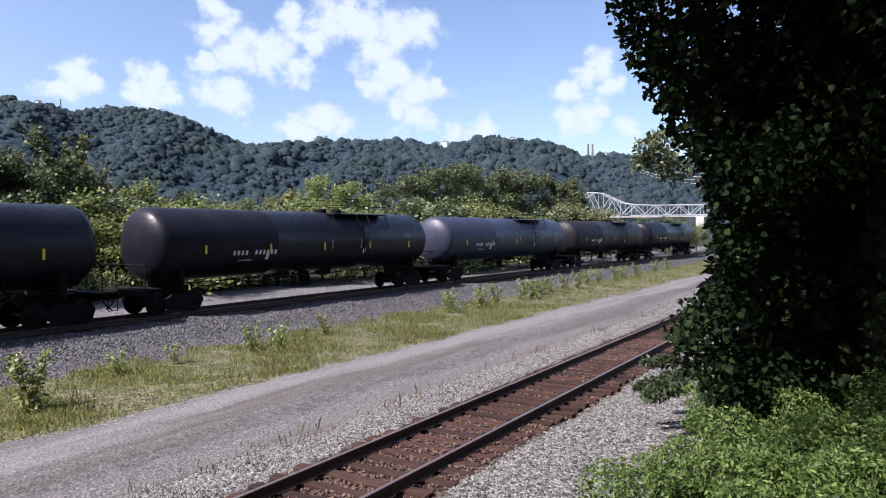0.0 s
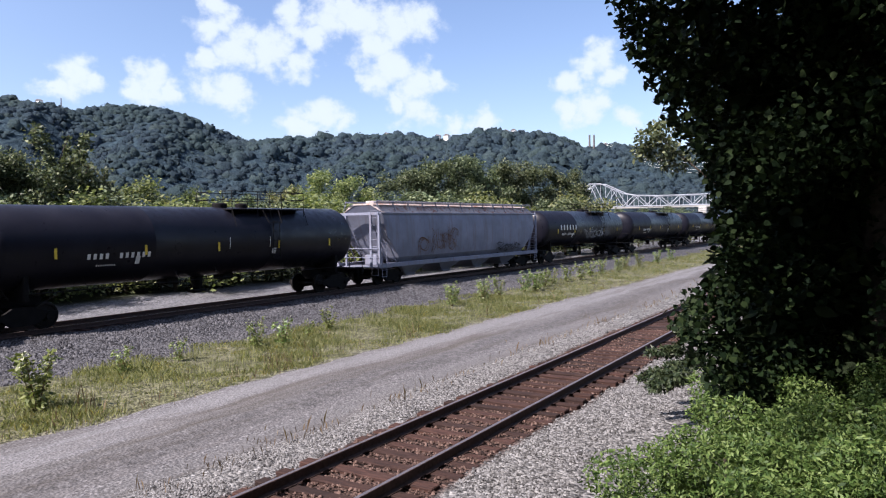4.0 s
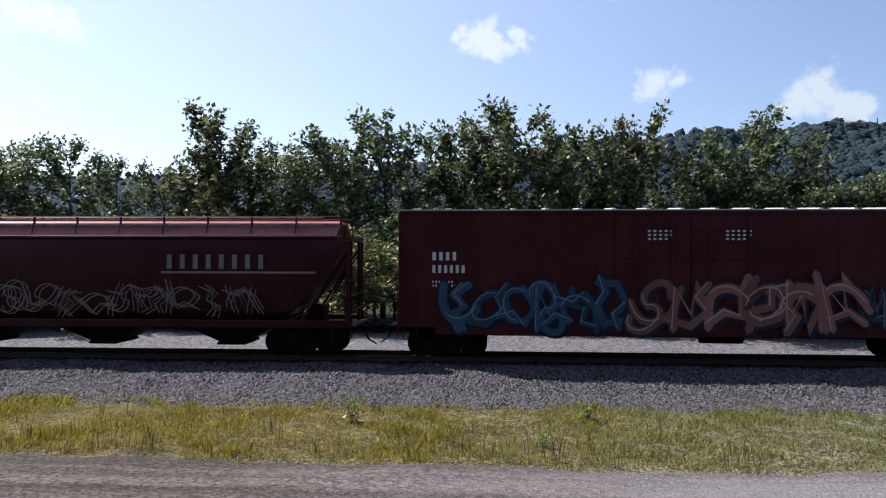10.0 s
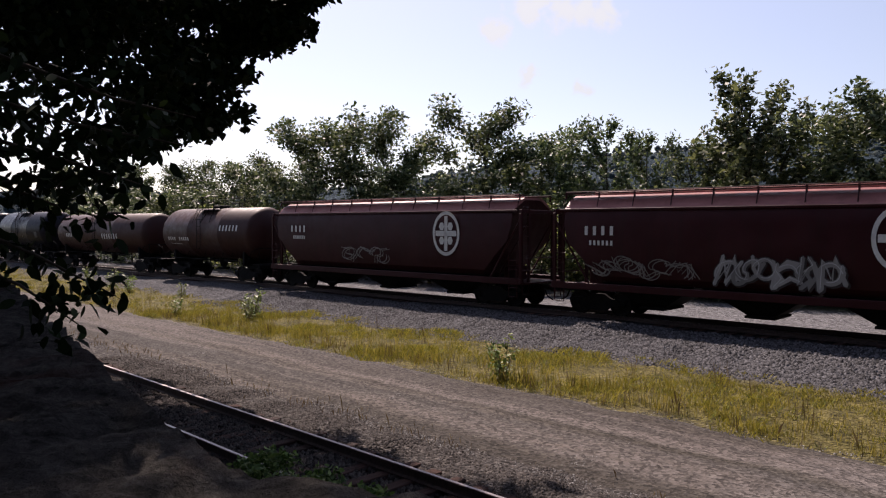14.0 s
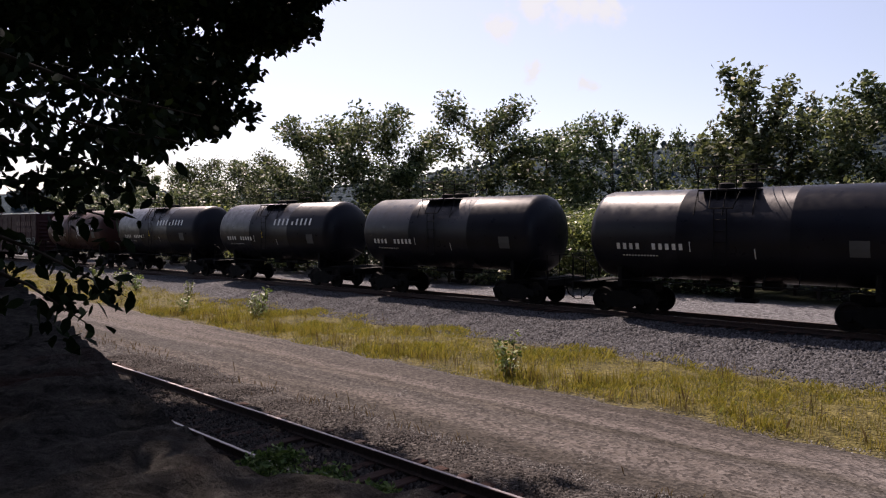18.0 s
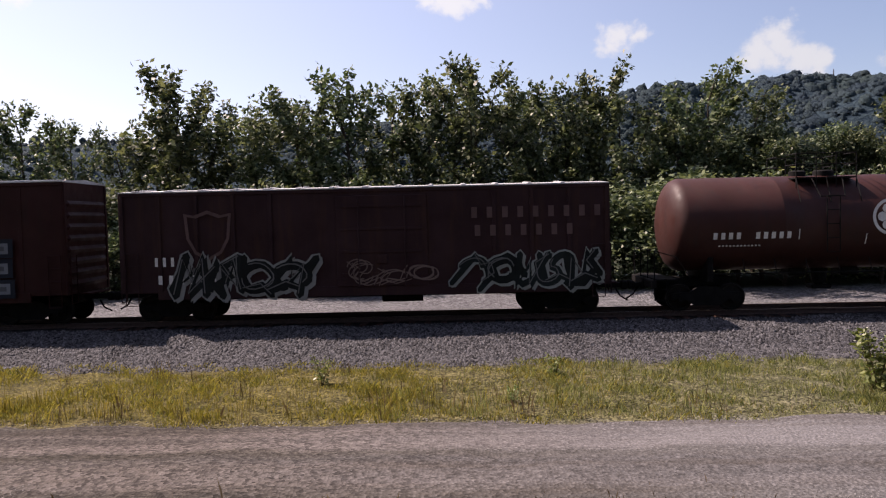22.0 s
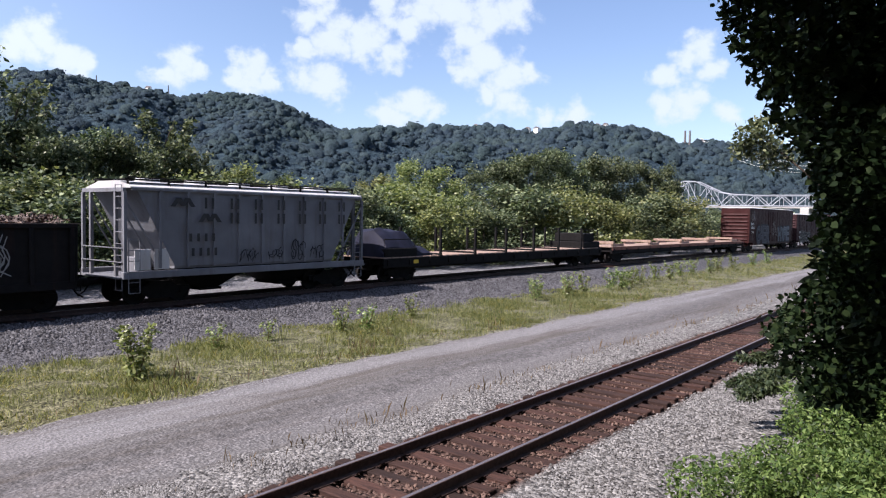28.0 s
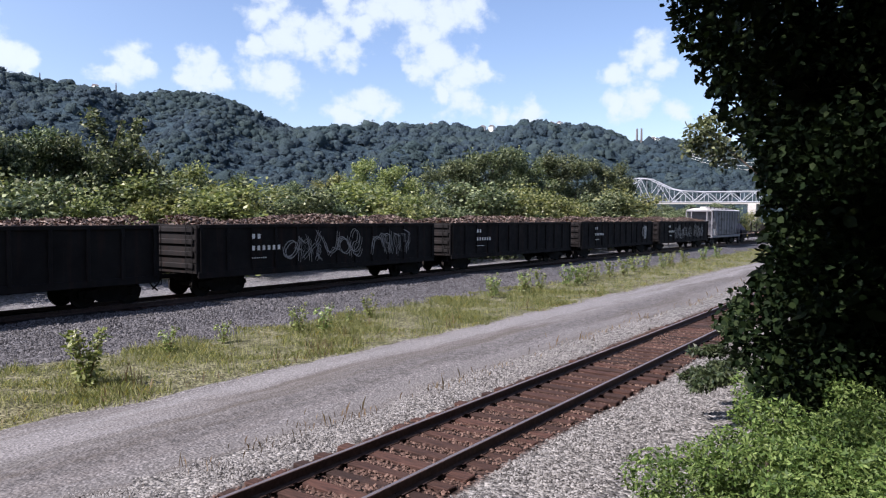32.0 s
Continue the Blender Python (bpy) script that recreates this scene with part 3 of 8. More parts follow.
def near_track():
    t = thing("near_track", "single railway track with rusty rails and worn reddish wooden ties", "railway track", kind="structure")
    xs = [-400, -200] + [x for x in range(-100, 161, 10)] + [250, 500]
    for y in (0.0, 1.505):
        part("rail", rail_mesh(xs, [y] * len(xs), 0.0, "rail"), None, t, "steel rail with a bright worn head")
    plate = Shape().box(-0.18, 0.18, -0.1, 0.1, -0.172, -0.158, 0.004).mesh("tie_plate", M["rail_side"])
    rnd = random.Random(4)
    kinds = []
    for k in range(5):
        s = Shape()
        w, e = 0.112 + rnd.uniform(-0.008, 0.008), [rnd.uniform(-0.02, 0.02) for i in range(4)]
        s.box(-w, w, -1.3, 1.3, -0.17, 0, 0.014)
        s.v = [(x + 0.012 * math.sin(y * 7 + k), y, z + 0.006 * math.sin(y * 5 + 2 * k + x * 20)) for x, y, z in s.v]
        kinds.append(s.mesh("tie", M["tie"]))
    x, n = -50.0, 0
    rest = Shape()
    while x < 150:
        yaw = rnd.uniform(-0.018, 0.018)
        dx, dy, dz = rnd.uniform(-0.03, 0.03), rnd.uniform(-0.07, 0.07), rnd.uniform(-0.012, 0.004)
        if -32 < x < 75:
            ob = part("tie", kinds[n % 5], None, t)
            ob.matrix_basis = pose(x + dx, 0.7525 + dy, -0.168 + dz, 0, 0, math.degrees(yaw))
            for y in (0.0, 1.505):
                pl = part("tie_plate", plate, None, t) if 0 < x < 22 else None
                if pl:
                    pl.location = (x + dx, y, 0)
        else:
            rest.box(x - 0.11, x + 0.11, -0.55, 2.05, -0.35, -0.185 + dz, 0.01)
        x += 0.5
        n += 1
    part("far_ties", rest, M["tie"], t)["kind"] = "stuff"


def main_track():
    t = thing("main_track", "main line track on a grey crushed stone bed", "railway track", kind="structure")
    xs = np.concatenate([np.arange(-700, -100, 40), np.arange(-100, 120, 5), np.arange(120, 760, 40)]).astype(float)
    for d in (-0.7525, 0.7525):
        part("rail", rail_mesh(list(xs), list(main_y(xs) + d), RAIL_Z, "rail"), None, t, "steel rail with a bright worn head")
    s = Shape()
    for x in np.arange(-70, 110, 0.55):
        c = float(main_y(x))
        s.box(x - 0.11, x + 0.11, c - 1.3, c + 1.3, RAIL_Z - 0.36, RAIL_Z - 0.18)
    part("ties", s, M["tie"], t)["kind"] = "stuff"


def scatter_stones(name, n, xr, yf, size, mat, label, bury=False):
    """Loose stones: small uneven ridged lumps, sunk in the bed."""
    x = RNG.uniform(*xr, n)
    y = yf(x, n)
    z = land(x, y)
    base = np.array([(1, 0.2, -0.5), (-1, -0.2, -0.5), (0.2, 1, -0.5), (-0.2, -1, -0.5), (0.35, 0.1, 0.8), (-0.4, -0.1, 0.7)], float)
    tri = np.array([(0, 2, 4), (2, 5, 4), (2, 1, 5), (1, 3, 5), (3, 4, 5), (3, 0, 4)])
    s = RNG.uniform(*size, n)
    V = base[None] * s[:, None, None] * RNG.uniform(0.55, 1.2, (n, 6, 1))
    V[:, :, 2] *= 0.75
    a = RNG.uniform(0, 6.28, n)
    c, sn = np.cos(a)[:, None], np.sin(a)[:, None]
    tilt = RNG.uniform(-0.9, 0.9, (n, 1))
    X, Y, Z = V[:, :, 0] * c - V[:, :, 1] * sn, V[:, :, 0] * sn + V[:, :, 1] * c, V[:, :, 2]
    z = z + np.where((y > -0.62) & (y < 2.12), 0.058 if bury else np.where(np.abs((x % 0.5) - 0.25) > 0.13, -0.05, 0.03), 0.0)
    V = np.stack([X + x[:, None], Y + y[:, None], Z + X * tilt + (z + s * 0.15)[:, None]], -1)
    F = (tri[None] + 6 * np.arange(n)[:, None, None]).reshape(-1, 3)
    ob = new(name, mesh_np(name, V.reshape(-1, 3), F, mat))
    return tagged(ob, label, "gravel", kind="stuff")


near_track()
main_track()


def near_bed(x, n):
    y = RNG.normal(0.75, 2.1, n)
    return np.where(np.abs(y - 0.75) > 3.3, RNG.uniform(-2.2, 3.4, n), y)


def between_ties(x, n):
    return RNG.uniform(-0.55, 2.05, n)


def beside_ties(x, n):
    y = near_bed(x, n)
    return np.where((y > -0.6) & (y < 2.1), RNG.choice([-1.0, 1.0], n) * RNG.uniform(1.35, 3.0, n) + 0.75, y)


scatter_stones("ballast_stones", 42000, (-1, 28), beside_ties, (0.014, 0.036), M["stone_near"], "pale grey crushed stone beside the wooden ties")
scatter_stones("dark_ballast_stones", 30000, (-22, -0.5), beside_ties, (0.014, 0.036), M["stone_shade_brown"], "brown stained crushed stone beside the ties, darkened for tree shade")
scatter_stones("crib_stones", 15000, (0, 26), between_ties, (0.016, 0.038), M["stone_rust"], "rust-stained crushed stone between the wooden ties")
# added stones hide the ties where tree shade blackens the track
scatter_stones("dark_crib_stones", 26000, (-19, 0.5), between_ties, (0.02, 0.052), M["stone_shade_brown"], "dark stones added over the ties to stand for tree shade", True)
scatter_stones("main_ballast_stones", 62000, (-36, 44), lambda x, n: main_y(x) - RNG.uniform(1.4, 6.5, n), (0.03, 0.07), M["stone_main"], "grey crushed stone shoulder of the main line")
scatter_stones("road_gravel", 42000, (-22, 28), lambda x, n: np.where(x > 1, 3.2 + np.abs(RNG.normal(0, 0.5, n)), np.where(RNG.random(n) < 0.6, RNG.uniform(3.2, 5.7, n), RNG.uniform(3.3, 8.2, n))), (0.01, 0.028), M["stone_near"], "loose gravel on the service road")


# ---- plants and hills ----
def leaf_cloud(centres, size, outline, droop=0.0):
    """Leaves of one outline (k points in x, y) at centres, turned at random."""
    n, k = len(centres), len(outline)
    o = np.array(outline, float)
    s = RNG.uniform(0.65, 1.25, n) * size
    a, b, c = RNG.uniform(0, 6.28, n), RNG.normal(0.0, 0.75, n) + droop, RNG.normal(0, 0.6, n)
    P = np.zeros((n, k, 3))
    P[:, :, 0], P[:, :, 1] = o[None, :, 0] * s[:, None], o[None, :, 1] * s[:, None]
    P[:, :, 2] = -0.28 * np.abs(P[:, :, 1]) * RNG.uniform(0.2, 1.2, (n, 1))
    cb, sb = np.cos(b)[:, None], np.sin(b)[:, None]
    x, z = P[:, :, 0] * cb + P[:, :, 2] * sb, -P[:, :, 0] * sb + P[:, :, 2] * cb
    P[:, :, 0], P[:, :, 2] = x, z
    cc, sc = np.cos(c)[:, None], np.sin(c)[:, None]
    y, z = P[:, :, 1] * cc - P[:, :, 2] * sc, P[:, :, 1] * sc + P[:, :, 2] * cc
    P[:, :, 1], P[:, :, 2] = y, z
    ca, sa = np.cos(a)[:, None], np.sin(a)[:, None]
    x, y = P[:, :, 0] * ca - P[:, :, 1] * sa, P[:, :, 0] * sa + P[:, :, 1] * ca
    P[:, :, 0], P[:, :, 1] = x, y
    V = (P + centres[:, None, :]).reshape(-1, 3)
    return V, np.arange(n * k).reshape(n, k)


DIAMOND = [(0, 0), (0.5, 0.3), (1, 0), (0.5, -0.3)]
OVAL = [(0, 0), (0.25, 0.22), (0.6, 0.24), (1, 0), (0.6, -0.24), (0.25, -0.22)]
POINTED = [(0, 0), (0.22, 0.36), (0.55, 0.3), (1, 0), (0.55, -0.3), (0.22, -0.36)]
NARROW = [(0, 0), (0.4, 0.2), (1, 0), (0.4, -0.2)]


def limbs(s, base, height, rnd, n=7, lean=0.0, r=0.16, spread=0.45, low=0.25):
    """A tapered trunk with limbs; gives points along them for the leaves."""
    pts = []
    x, y, z = base
    line = [(x + lean * height * (k / 6) ** 1.5 + rnd.uniform(-0.12, 0.12) * k / 3, y + rnd.uniform(-0.12, 0.12) * k / 3, z + height * 0.93 * k / 6) for k in range(7)]
    s.tube(line, [r * (1 - 0.14 * k) for k in range(7)], 7)
    for k in range(n):
        f = low + (0.95 - low) * (k + rnd.random()) / n
        i = min(5, int(f * 6))
        p = Vector(line[i]).lerp(Vector(line[i + 1]), f * 6 - i)
        a = k * 2.4 + rnd.uniform(-0.5, 0.5)
        reach = height * spread * rnd.uniform(0.55, 1.0) * (1.15 - 0.65 * f)
        tip = p + Vector((math.cos(a) * reach, math.sin(a) * reach, reach * rnd.uniform(0.35, 1.0)))
        mid = p.lerp(tip, 0.5) + Vector((0, 0, -0.08 * reach))
        s.tube([p, mid, tip], [r * 0.42 * (1.1 - f), r * 0.26 * (1.1 - f), 0.012], 5)
        for q in (0.45, 0.65, 0.85, 1.0):
            c = p.lerp(mid, q * 2) if q < 0.5 else mid.lerp(tip, q * 2 - 1)
            pts.append(c)
        for w in range(2):
            b = a + rnd.uniform(-1.1, 1.1)
            t2 = mid + Vector((math.cos(b), math.sin(b), rnd.uniform(0.2, 1.0))) * reach * 0.5
            s.tube([mid, t2], [r * 0.2 * (1.1 - f), 0.01], 4)
            pts += [mid.lerp(t2, 0.6), t2]
    for k in range(10):
        q = Vector(line[6]).lerp(Vector(line[4]), rnd.random() ** 1.5)
        pts.append(q + Vector((rnd.uniform(-1, 1), rnd.uniform(-1, 1), 0.4)) * height * 0.05)
    return pts


def tree_kind(seed, height, leaves, clump, leaf, mat, n=8, spread=0.42, low=0.25, outline=DIAMOND, lean=0.0):
    """Meshes of one tree: trunk with limbs, and a crown of leaves in uneven clumps; and its true height."""
    rnd = random.Random(seed)
    s = Shape()
    pts = limbs(s, (0, 0, -0.3), height, rnd, n, lean, height * 0.014 + 0.02, spread, low)
    c = np.array([tuple(p) for p in pts])
    w = np.array([rnd.uniform(0.3, 1.0) for p in pts])
    pick = RNG.choice(len(c), leaves, p=w / w.sum())
    rad = clump * (0.6 + 0.8 * RNG.random(len(c)))
    d = RNG.normal(0, 1, (leaves, 3))
    d /= np.linalg.norm(d, axis=1, keepdims=True)
    pos = c[pick] + d * (rad[pick] * RNG.random(leaves) ** 0.45)[:, None] * np.array([1, 1, 0.75])
    pos[:, 2] = np.maximum(pos[:, 2], 0.05)
    V, F = leaf_cloud(pos, leaf, outline)
    return s.mesh("trunk", M["bark"], 50.0), mesh_np("crown", V, F, mat), float(np.percentile(pos[:, 2], 99.7))


def shoot_tree(seed, height, leaves, leaf, mat, n=13, spread=0.3):
    """A young open tree: rising limbs feathered with leaves all along, gaps between them."""
    rnd = random.Random(seed)
    s, base, axis, wt = Shape(), [], [], []
    r = height * 0.012 + 0.02
    line = [Vector((rnd.uniform(-0.1, 0.1) * k, rnd.uniform(-0.1, 0.1) * k, -0.3 + height * 0.95 * k / 6)) for k in range(7)]
    s.tube(line, [r * (1 - 0.145 * k) for k in range(7)], 6)
    twigs = [(line[3], line[6], 1.0)]
    for k in range(n):
        f = 0.12 + 0.72 * (k + rnd.random()) / n
        i = min(5, int(f * 6))
        p = line[i].lerp(line[i + 1], f * 6 - i)
        a = k * 2.4 + rnd.uniform(-0.6, 0.6)
        up = height * rnd.uniform(0.16, 0.36) * (1.1 - 0.5 * f)
        up = min(up, height * rnd.uniform(0.9, 1.02) - p.z)
        out = height * spread * rnd.uniform(0.5, 1.0) * (1.1 - 0.75 * f)
        tip = p + Vector((math.cos(a) * out, math.sin(a) * out, up))
        mid = p.lerp(tip, 0.5) + Vector((math.cos(a) * out * 0.12, math.sin(a) * out * 0.12, -0.05 * up))
        s.tube([p, mid, tip], [r * 0.45 * (1.1 - f), r * 0.28 * (1.1 - f), 0.012], 5)
        twigs += [(p.lerp(mid, 0.5), mid, 0.7), (mid, tip, 1.0)]
        for w in range(3):
            q = p.lerp(mid, rnd.uniform(0.4, 1.0)) if w == 0 else mid.lerp(tip, rnd.uniform(0.0, 0.7))
            b = a + rnd.uniform(-1.5, 1.5)
            t2 = q + Vector((math.cos(b) * 0.6, math.sin(b) * 0.6, rnd.uniform(0.3, 1.1))) * height * rnd.uniform(0.06, 0.12)
            s.tube([q, t2], [r * 0.14, 0.008], 4)
            twigs.append((q, t2, rnd.uniform(0.5, 1.2)))
    length = np.array([(b - a).length * w for a, b, w in twigs])
    pick = RNG.choice(len(twigs), leaves, p=length / length.sum())
    A, B = np.array([tuple(t[0]) for t in twigs]), np.array([tuple(t[1]) for t in twigs])
    fat = np.array([rnd.uniform(0.5, 1.25) for t in twigs]) * height * 0.036
    f = RNG.random(leaves)[:, None]
    pos = A[pick] * (1 - f) + B[pick] * f + RNG.normal(0, 1, (leaves, 3)) * fat[pick][:, None] * 0.52 * np.array([1, 1, 0.8])
    pos[:, 2] = np.maximum(pos[:, 2], 0.05)
    V, F = leaf_cloud(pos, leaf, DIAMOND)
    return s.mesh("trunk", M["bark"], 50.0), mesh_np("crown", V, F, mat), float(np.percentile(pos[:, 2], 99.7))


def plant(kind, name, label, category, x, y, scale, turn, group="", wide=1.0, z=None):
    t = thing(name, label, category, None, group)
    t.location = (x, y, float(land(x, y)) if z is None else z)
    t.rotation_euler = (0, 0, turn)
    t.scale = (scale * wide, scale * wide, scale)
    part("trunk", kind[0], None, t)
    part("crown", kind[1], None, t)
    return t


def far_hill():
    """The wooded hill across the river: crest height by azimuth, seen from the track."""
    az = np.array([-30, 5, 13, 18, 20.4, 22.9, 25.4, 27.5, 31, 34, 37.5, 42, 46.2, 48.8, 51.8, 54.6, 58.2, 60.5, 63, 66, 70, 75, 80, 95, 107, 115, 121, 130, 134, 138, 150, 175, 200])
    el = np.array([2, 4.6, 4.8, 5.5, 5.3, 6.5, 6.6, 6.9, 6.4, 6.7, 6.6, 6.3, 6.3, 7.2, 8.3, 8.5, 7.8, 8.5, 8.7, 8.9, 8.7, 8.9, 8.4, 7.0, 5.9, 5.7, 5.5, 4.8, 4.1, 3.0, 2.4, 2.0, 1.5])
    el = el - 0.1
    A = np.arange(-30, 200, 0.5)
    D = np.concatenate([[380], np.linspace(430, 900, 30), [930, 1000, 1150, 1400]])
    AA, DD = np.meshgrid(A, D, indexing="ij")

    def hill_z(a, d):
        crest = 3.7 + 900 * np.tan(np.radians(np.interp(a, az, el)))
        t = np.clip((d - 430) / 470, 0, 1)
        rise = 0.1 * t + 0.9 * (0.5 - 0.5 * np.cos(np.pi * t ** 0.85))
        z = -6 + (crest + 6) * rise
        ridge = lumps(np.radians(a) * 900, d, 210, 11) * 9 * t * (1 - t) * 3.2
        over = np.clip((d - 900) / 500, 0, 1)
        return z + ridge - 0.4 * (crest + 6) * over

    Z = hill_z(AA, DD)
    V = np.stack([DD * np.cos(np.radians(AA)), DD * np.sin(np.radians(AA)) + EYE[1], Z], -1).reshape(-1, 3)
    n, m = AA.shape
    i = (np.arange(n - 1)[:, None] * m + np.arange(m - 1)[None]).ravel()
    F = np.stack([i, i + m, i + m + 1, i + 1], -1)
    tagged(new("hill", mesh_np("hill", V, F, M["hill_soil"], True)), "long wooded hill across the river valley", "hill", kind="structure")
    # crowns: uneven rounded tops, with sprays of leaves over them
    bm = bmesh.new()
    bmesh.ops.create_icosphere(bm, subdivisions=2, radius=1.0)
    bmesh.ops.delete(bm, geom=[v for v in bm.verts if v.co.z < -0.45], context="VERTS")
    bm.verts.index_update()
    bv = np.array([v.co[:] for v in bm.verts])
    bf = np.array([[v.index for v in f.verts] for f in bm.faces])
    bm.free()
    for name, cnt, ar in (("hill_woods", 12500, (8, 104)), ("far_hill_woods", 1300, (104, 165))):
        a = RNG.uniform(*ar, cnt)
        t = RNG.random(cnt) ** 0.85
        t[:cnt // 22] = RNG.uniform(0.95, 1.0, cnt // 22)
        d = 425 + 490 * t
        z = hill_z(a, d)
        s = np.clip(RNG.lognormal(1.25, 0.38, cnt), 1.8, 8.0) * (0.75 + 0.35 * t) * np.where(RNG.random(cnt) < 0.12, 1.4, 1)
        s[:cnt // 22] *= 1.1
        z[:cnt // 22] += RNG.uniform(1.5, 8.0, cnt // 22) * np.where(a[:cnt // 22] > 56, 1.0, 0.55)
        C = np.stack([d * np.cos(np.radians(a)), d * np.sin(np.radians(a)) + EYE[1], z - s * 0.22], -1)
        sc = np.stack([s, s, s * RNG.uniform(0.8, 1.25, cnt)], -1)
        lump = RNG.uniform(0.62, 1.2, (cnt, len(bv), 1))
        V = C[:, None] + bv[None] * sc[:, None] * lump
        Fc = (bf[None] + len(bv) * np.arange(cnt)[:, None, None]).reshape(-1, 3)
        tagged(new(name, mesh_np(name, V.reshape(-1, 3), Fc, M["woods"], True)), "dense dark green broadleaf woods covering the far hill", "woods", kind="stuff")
        k = 12
        n_ = RNG.normal(0, 1, (cnt, k, 3))
        n_[:, :, 2] = np.abs(n_[:, :, 2]) - 0.1
        n_ /= np.linalg.norm(n_, axis=2, keepdims=True)
        mid = C[:, None] + n_ * sc[:, None] * RNG.uniform(0.9, 1.05, (cnt, k, 1))
        face = n_ + RNG.normal(0, 0.45, n_.shape)
        face[:, :, 2] += 0.5
        face /= np.linalg.norm(face, axis=2, keepdims=True)
        u = np.cross(face, RNG.normal(0, 1, n_.shape))
        u /= np.linalg.norm(u, axis=2, keepdims=True)
        v = np.cross(face, u)
        r = (s[:, None, None] * RNG.uniform(0.1, 0.22, (cnt, k, 1)))
        Q = np.stack([mid - u * r, mid - v * r * 0.8, mid + u * r, mid + v * r * 0.8], 2)
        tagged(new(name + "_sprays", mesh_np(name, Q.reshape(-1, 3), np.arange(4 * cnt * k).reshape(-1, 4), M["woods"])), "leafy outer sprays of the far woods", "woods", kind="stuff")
    return hill_z


hill_z = far_hill()


def at_az(a, d):
    return d * math.cos(radians(a)), EYE[1] + d * math.sin(radians(a))


def line_side_trees():
    """Trees and bushes behind the main line: azimuth, top elevation, distance, kind."""
    airy = [shoot_tree(20 + k, 10, 3600, 0.27, M["leaf_mid"], 14 + k % 3, 0.3 + 0.03 * (k % 2)) for k in range(5)]
    full = [tree_kind(30 + k, 10, 10500, 1.0, 0.27, M["leaf_mid"], 13, 0.48, 0.06) for k in range(3)]
    gold = [tree_kind(40, 10, 7000, 1.15, 0.3, M["leaf_yellow"], 11, 0.5, 0.06)]
    low = [tree_kind(50 + k, 4, 4200, 0.7, 0.18, m, 8, 0.62, 0.02) for k, m in enumerate((M["leaf_mid"], M["leaf_mid"], M["leaf_mid"], M["leaf_yellow"]))]
    rnd = random.Random(12)
    rows = [(71.8, 10.3, 47, "a"), (79.8, 11.2, 45, "a"), (84.2, 10.5, 46, "a"), (88.8, 12.2, 44, "a"), (92.0, 11.0, 46, "a"), (95.6, 9.8, 47, "a"), (98.9, 11.1, 45, "a"),
            (102.6, 9.5, 45, "a"), (105.6, 8.7, 48, "f"), (108.9, 8.4, 50, "a"), (110.9, 11.2, 49, "a"), (118.1, 7.1, 56, "a"), (121.0, 8.2, 55, "a"), (126.0, 7.5, 58, "f"),
            (130.3, 9.7, 57, "f"), (136.9, 7.0, 62, "f"), (140.4, 8.8, 62, "f"), (143.8, 7.7, 64, "f"), (146.5, 5.4, 75, "f"), (149.3, 4.8, 82, "f"), (153.0, 4.8, 90, "f"),
            (157.0, 4.4, 100, "f"), (161.0, 4.2, 110, "f"), (58.9, 6.9, 50, "a"), (56.8, 4.6, 52, "a"), (61.8, 4.6, 52, "f"), (64.2, 5.4, 50, "f"), (67.4, 5.6, 49, "f"), (68.6, 8.3, 48, "a"), (75.5, 7.6, 46, "a"),
            (41.2, 4.4, 88, "g"), (39.0, 3.9, 84, "g"), (43.4, 3.0, 84, "g"), (36.8, 2.8, 90, "g"), (34.3, 4.2, 96, "f"), (32.6, 4.7, 98, "f"), (30.8, 5.1, 100, "f"), (28.7, 4.9, 104, "f"),
            (26.6, 4.7, 106, "f"), (24.4, 4.5, 110, "f"), (22.4, 4.2, 114, "f"), (20.9, 2.9, 118, "f"), (19.4, 1.2, 125, "f"), (17.6, 0.9, 130, "f"), (15.8, 0.9, 130, "f"), (14.0, 1.0, 130, "f"), (47.0, 2.4, 80, "f"), (50.0, 2.2, 78, "f"), (112.8, 8.0, 50, "a"), (115.2, 6.6, 54, "a"), (73.4, 8.4, 45, "a"), (66.0, 5.2, 47, "f"), (62.6, 5.0, 50, "f"), (60.2, 4.3, 50, "f"), (57.4, 4.1, 52, "f"), (54.6, 3.5, 54, "g"), (52.2, 3.0, 56, "f"), (69.8, 6.0, 46, "f"), (77.6, 8.8, 44, "a"), (82.0, 9.4, 45, "a"), (86.6, 9.0, 43, "a"), (90.4, 9.6, 45, "a")]
    for a, e, d, k in rows:
        x, y = at_az(a, d)
        top = EYE[2] + d * math.tan(radians(e)) + 0.15
        z = float(land(x, y))
        kind = rnd.choice({"a": airy, "f": full, "g": gold}[k])
        sc = (top - z) / kind[2]
        name = {"a": ("tree", "slender open-crowned broadleaf tree behind the railway line"), "f": ("tree", "full round-crowned broadleaf tree behind the railway line"),
                "g": ("tree", "yellow-green rounded broadleaf tree behind the railway line")}[k]
        plant(kind, name[0], name[1], "tree", x, y, sc, rnd.uniform(0, 6.28), "trees behind the railway", rnd.uniform(0.85, 1.1))
    a = 12.0
    while a < 163:
        d = 27.5 / max(0.26, math.sin(radians(a))) + rnd.uniform(8, 17)
        x, y = at_az(a, d)
        h = 3.67 + d * math.tan(radians(rnd.uniform(0.3, 0.8) if a < 20.5 else rnd.uniform(0.6, 3.0))) + 0.2
        plant(rnd.choice(low), "bush", "dense leafy bush behind the railway line", "bush", x, y, h / 4.3, rnd.uniform(0, 6.28), "bushes behind the railway", rnd.uniform(1.0, 1.5))
        a += 1.5 if 55 < a < 125 else 1.1


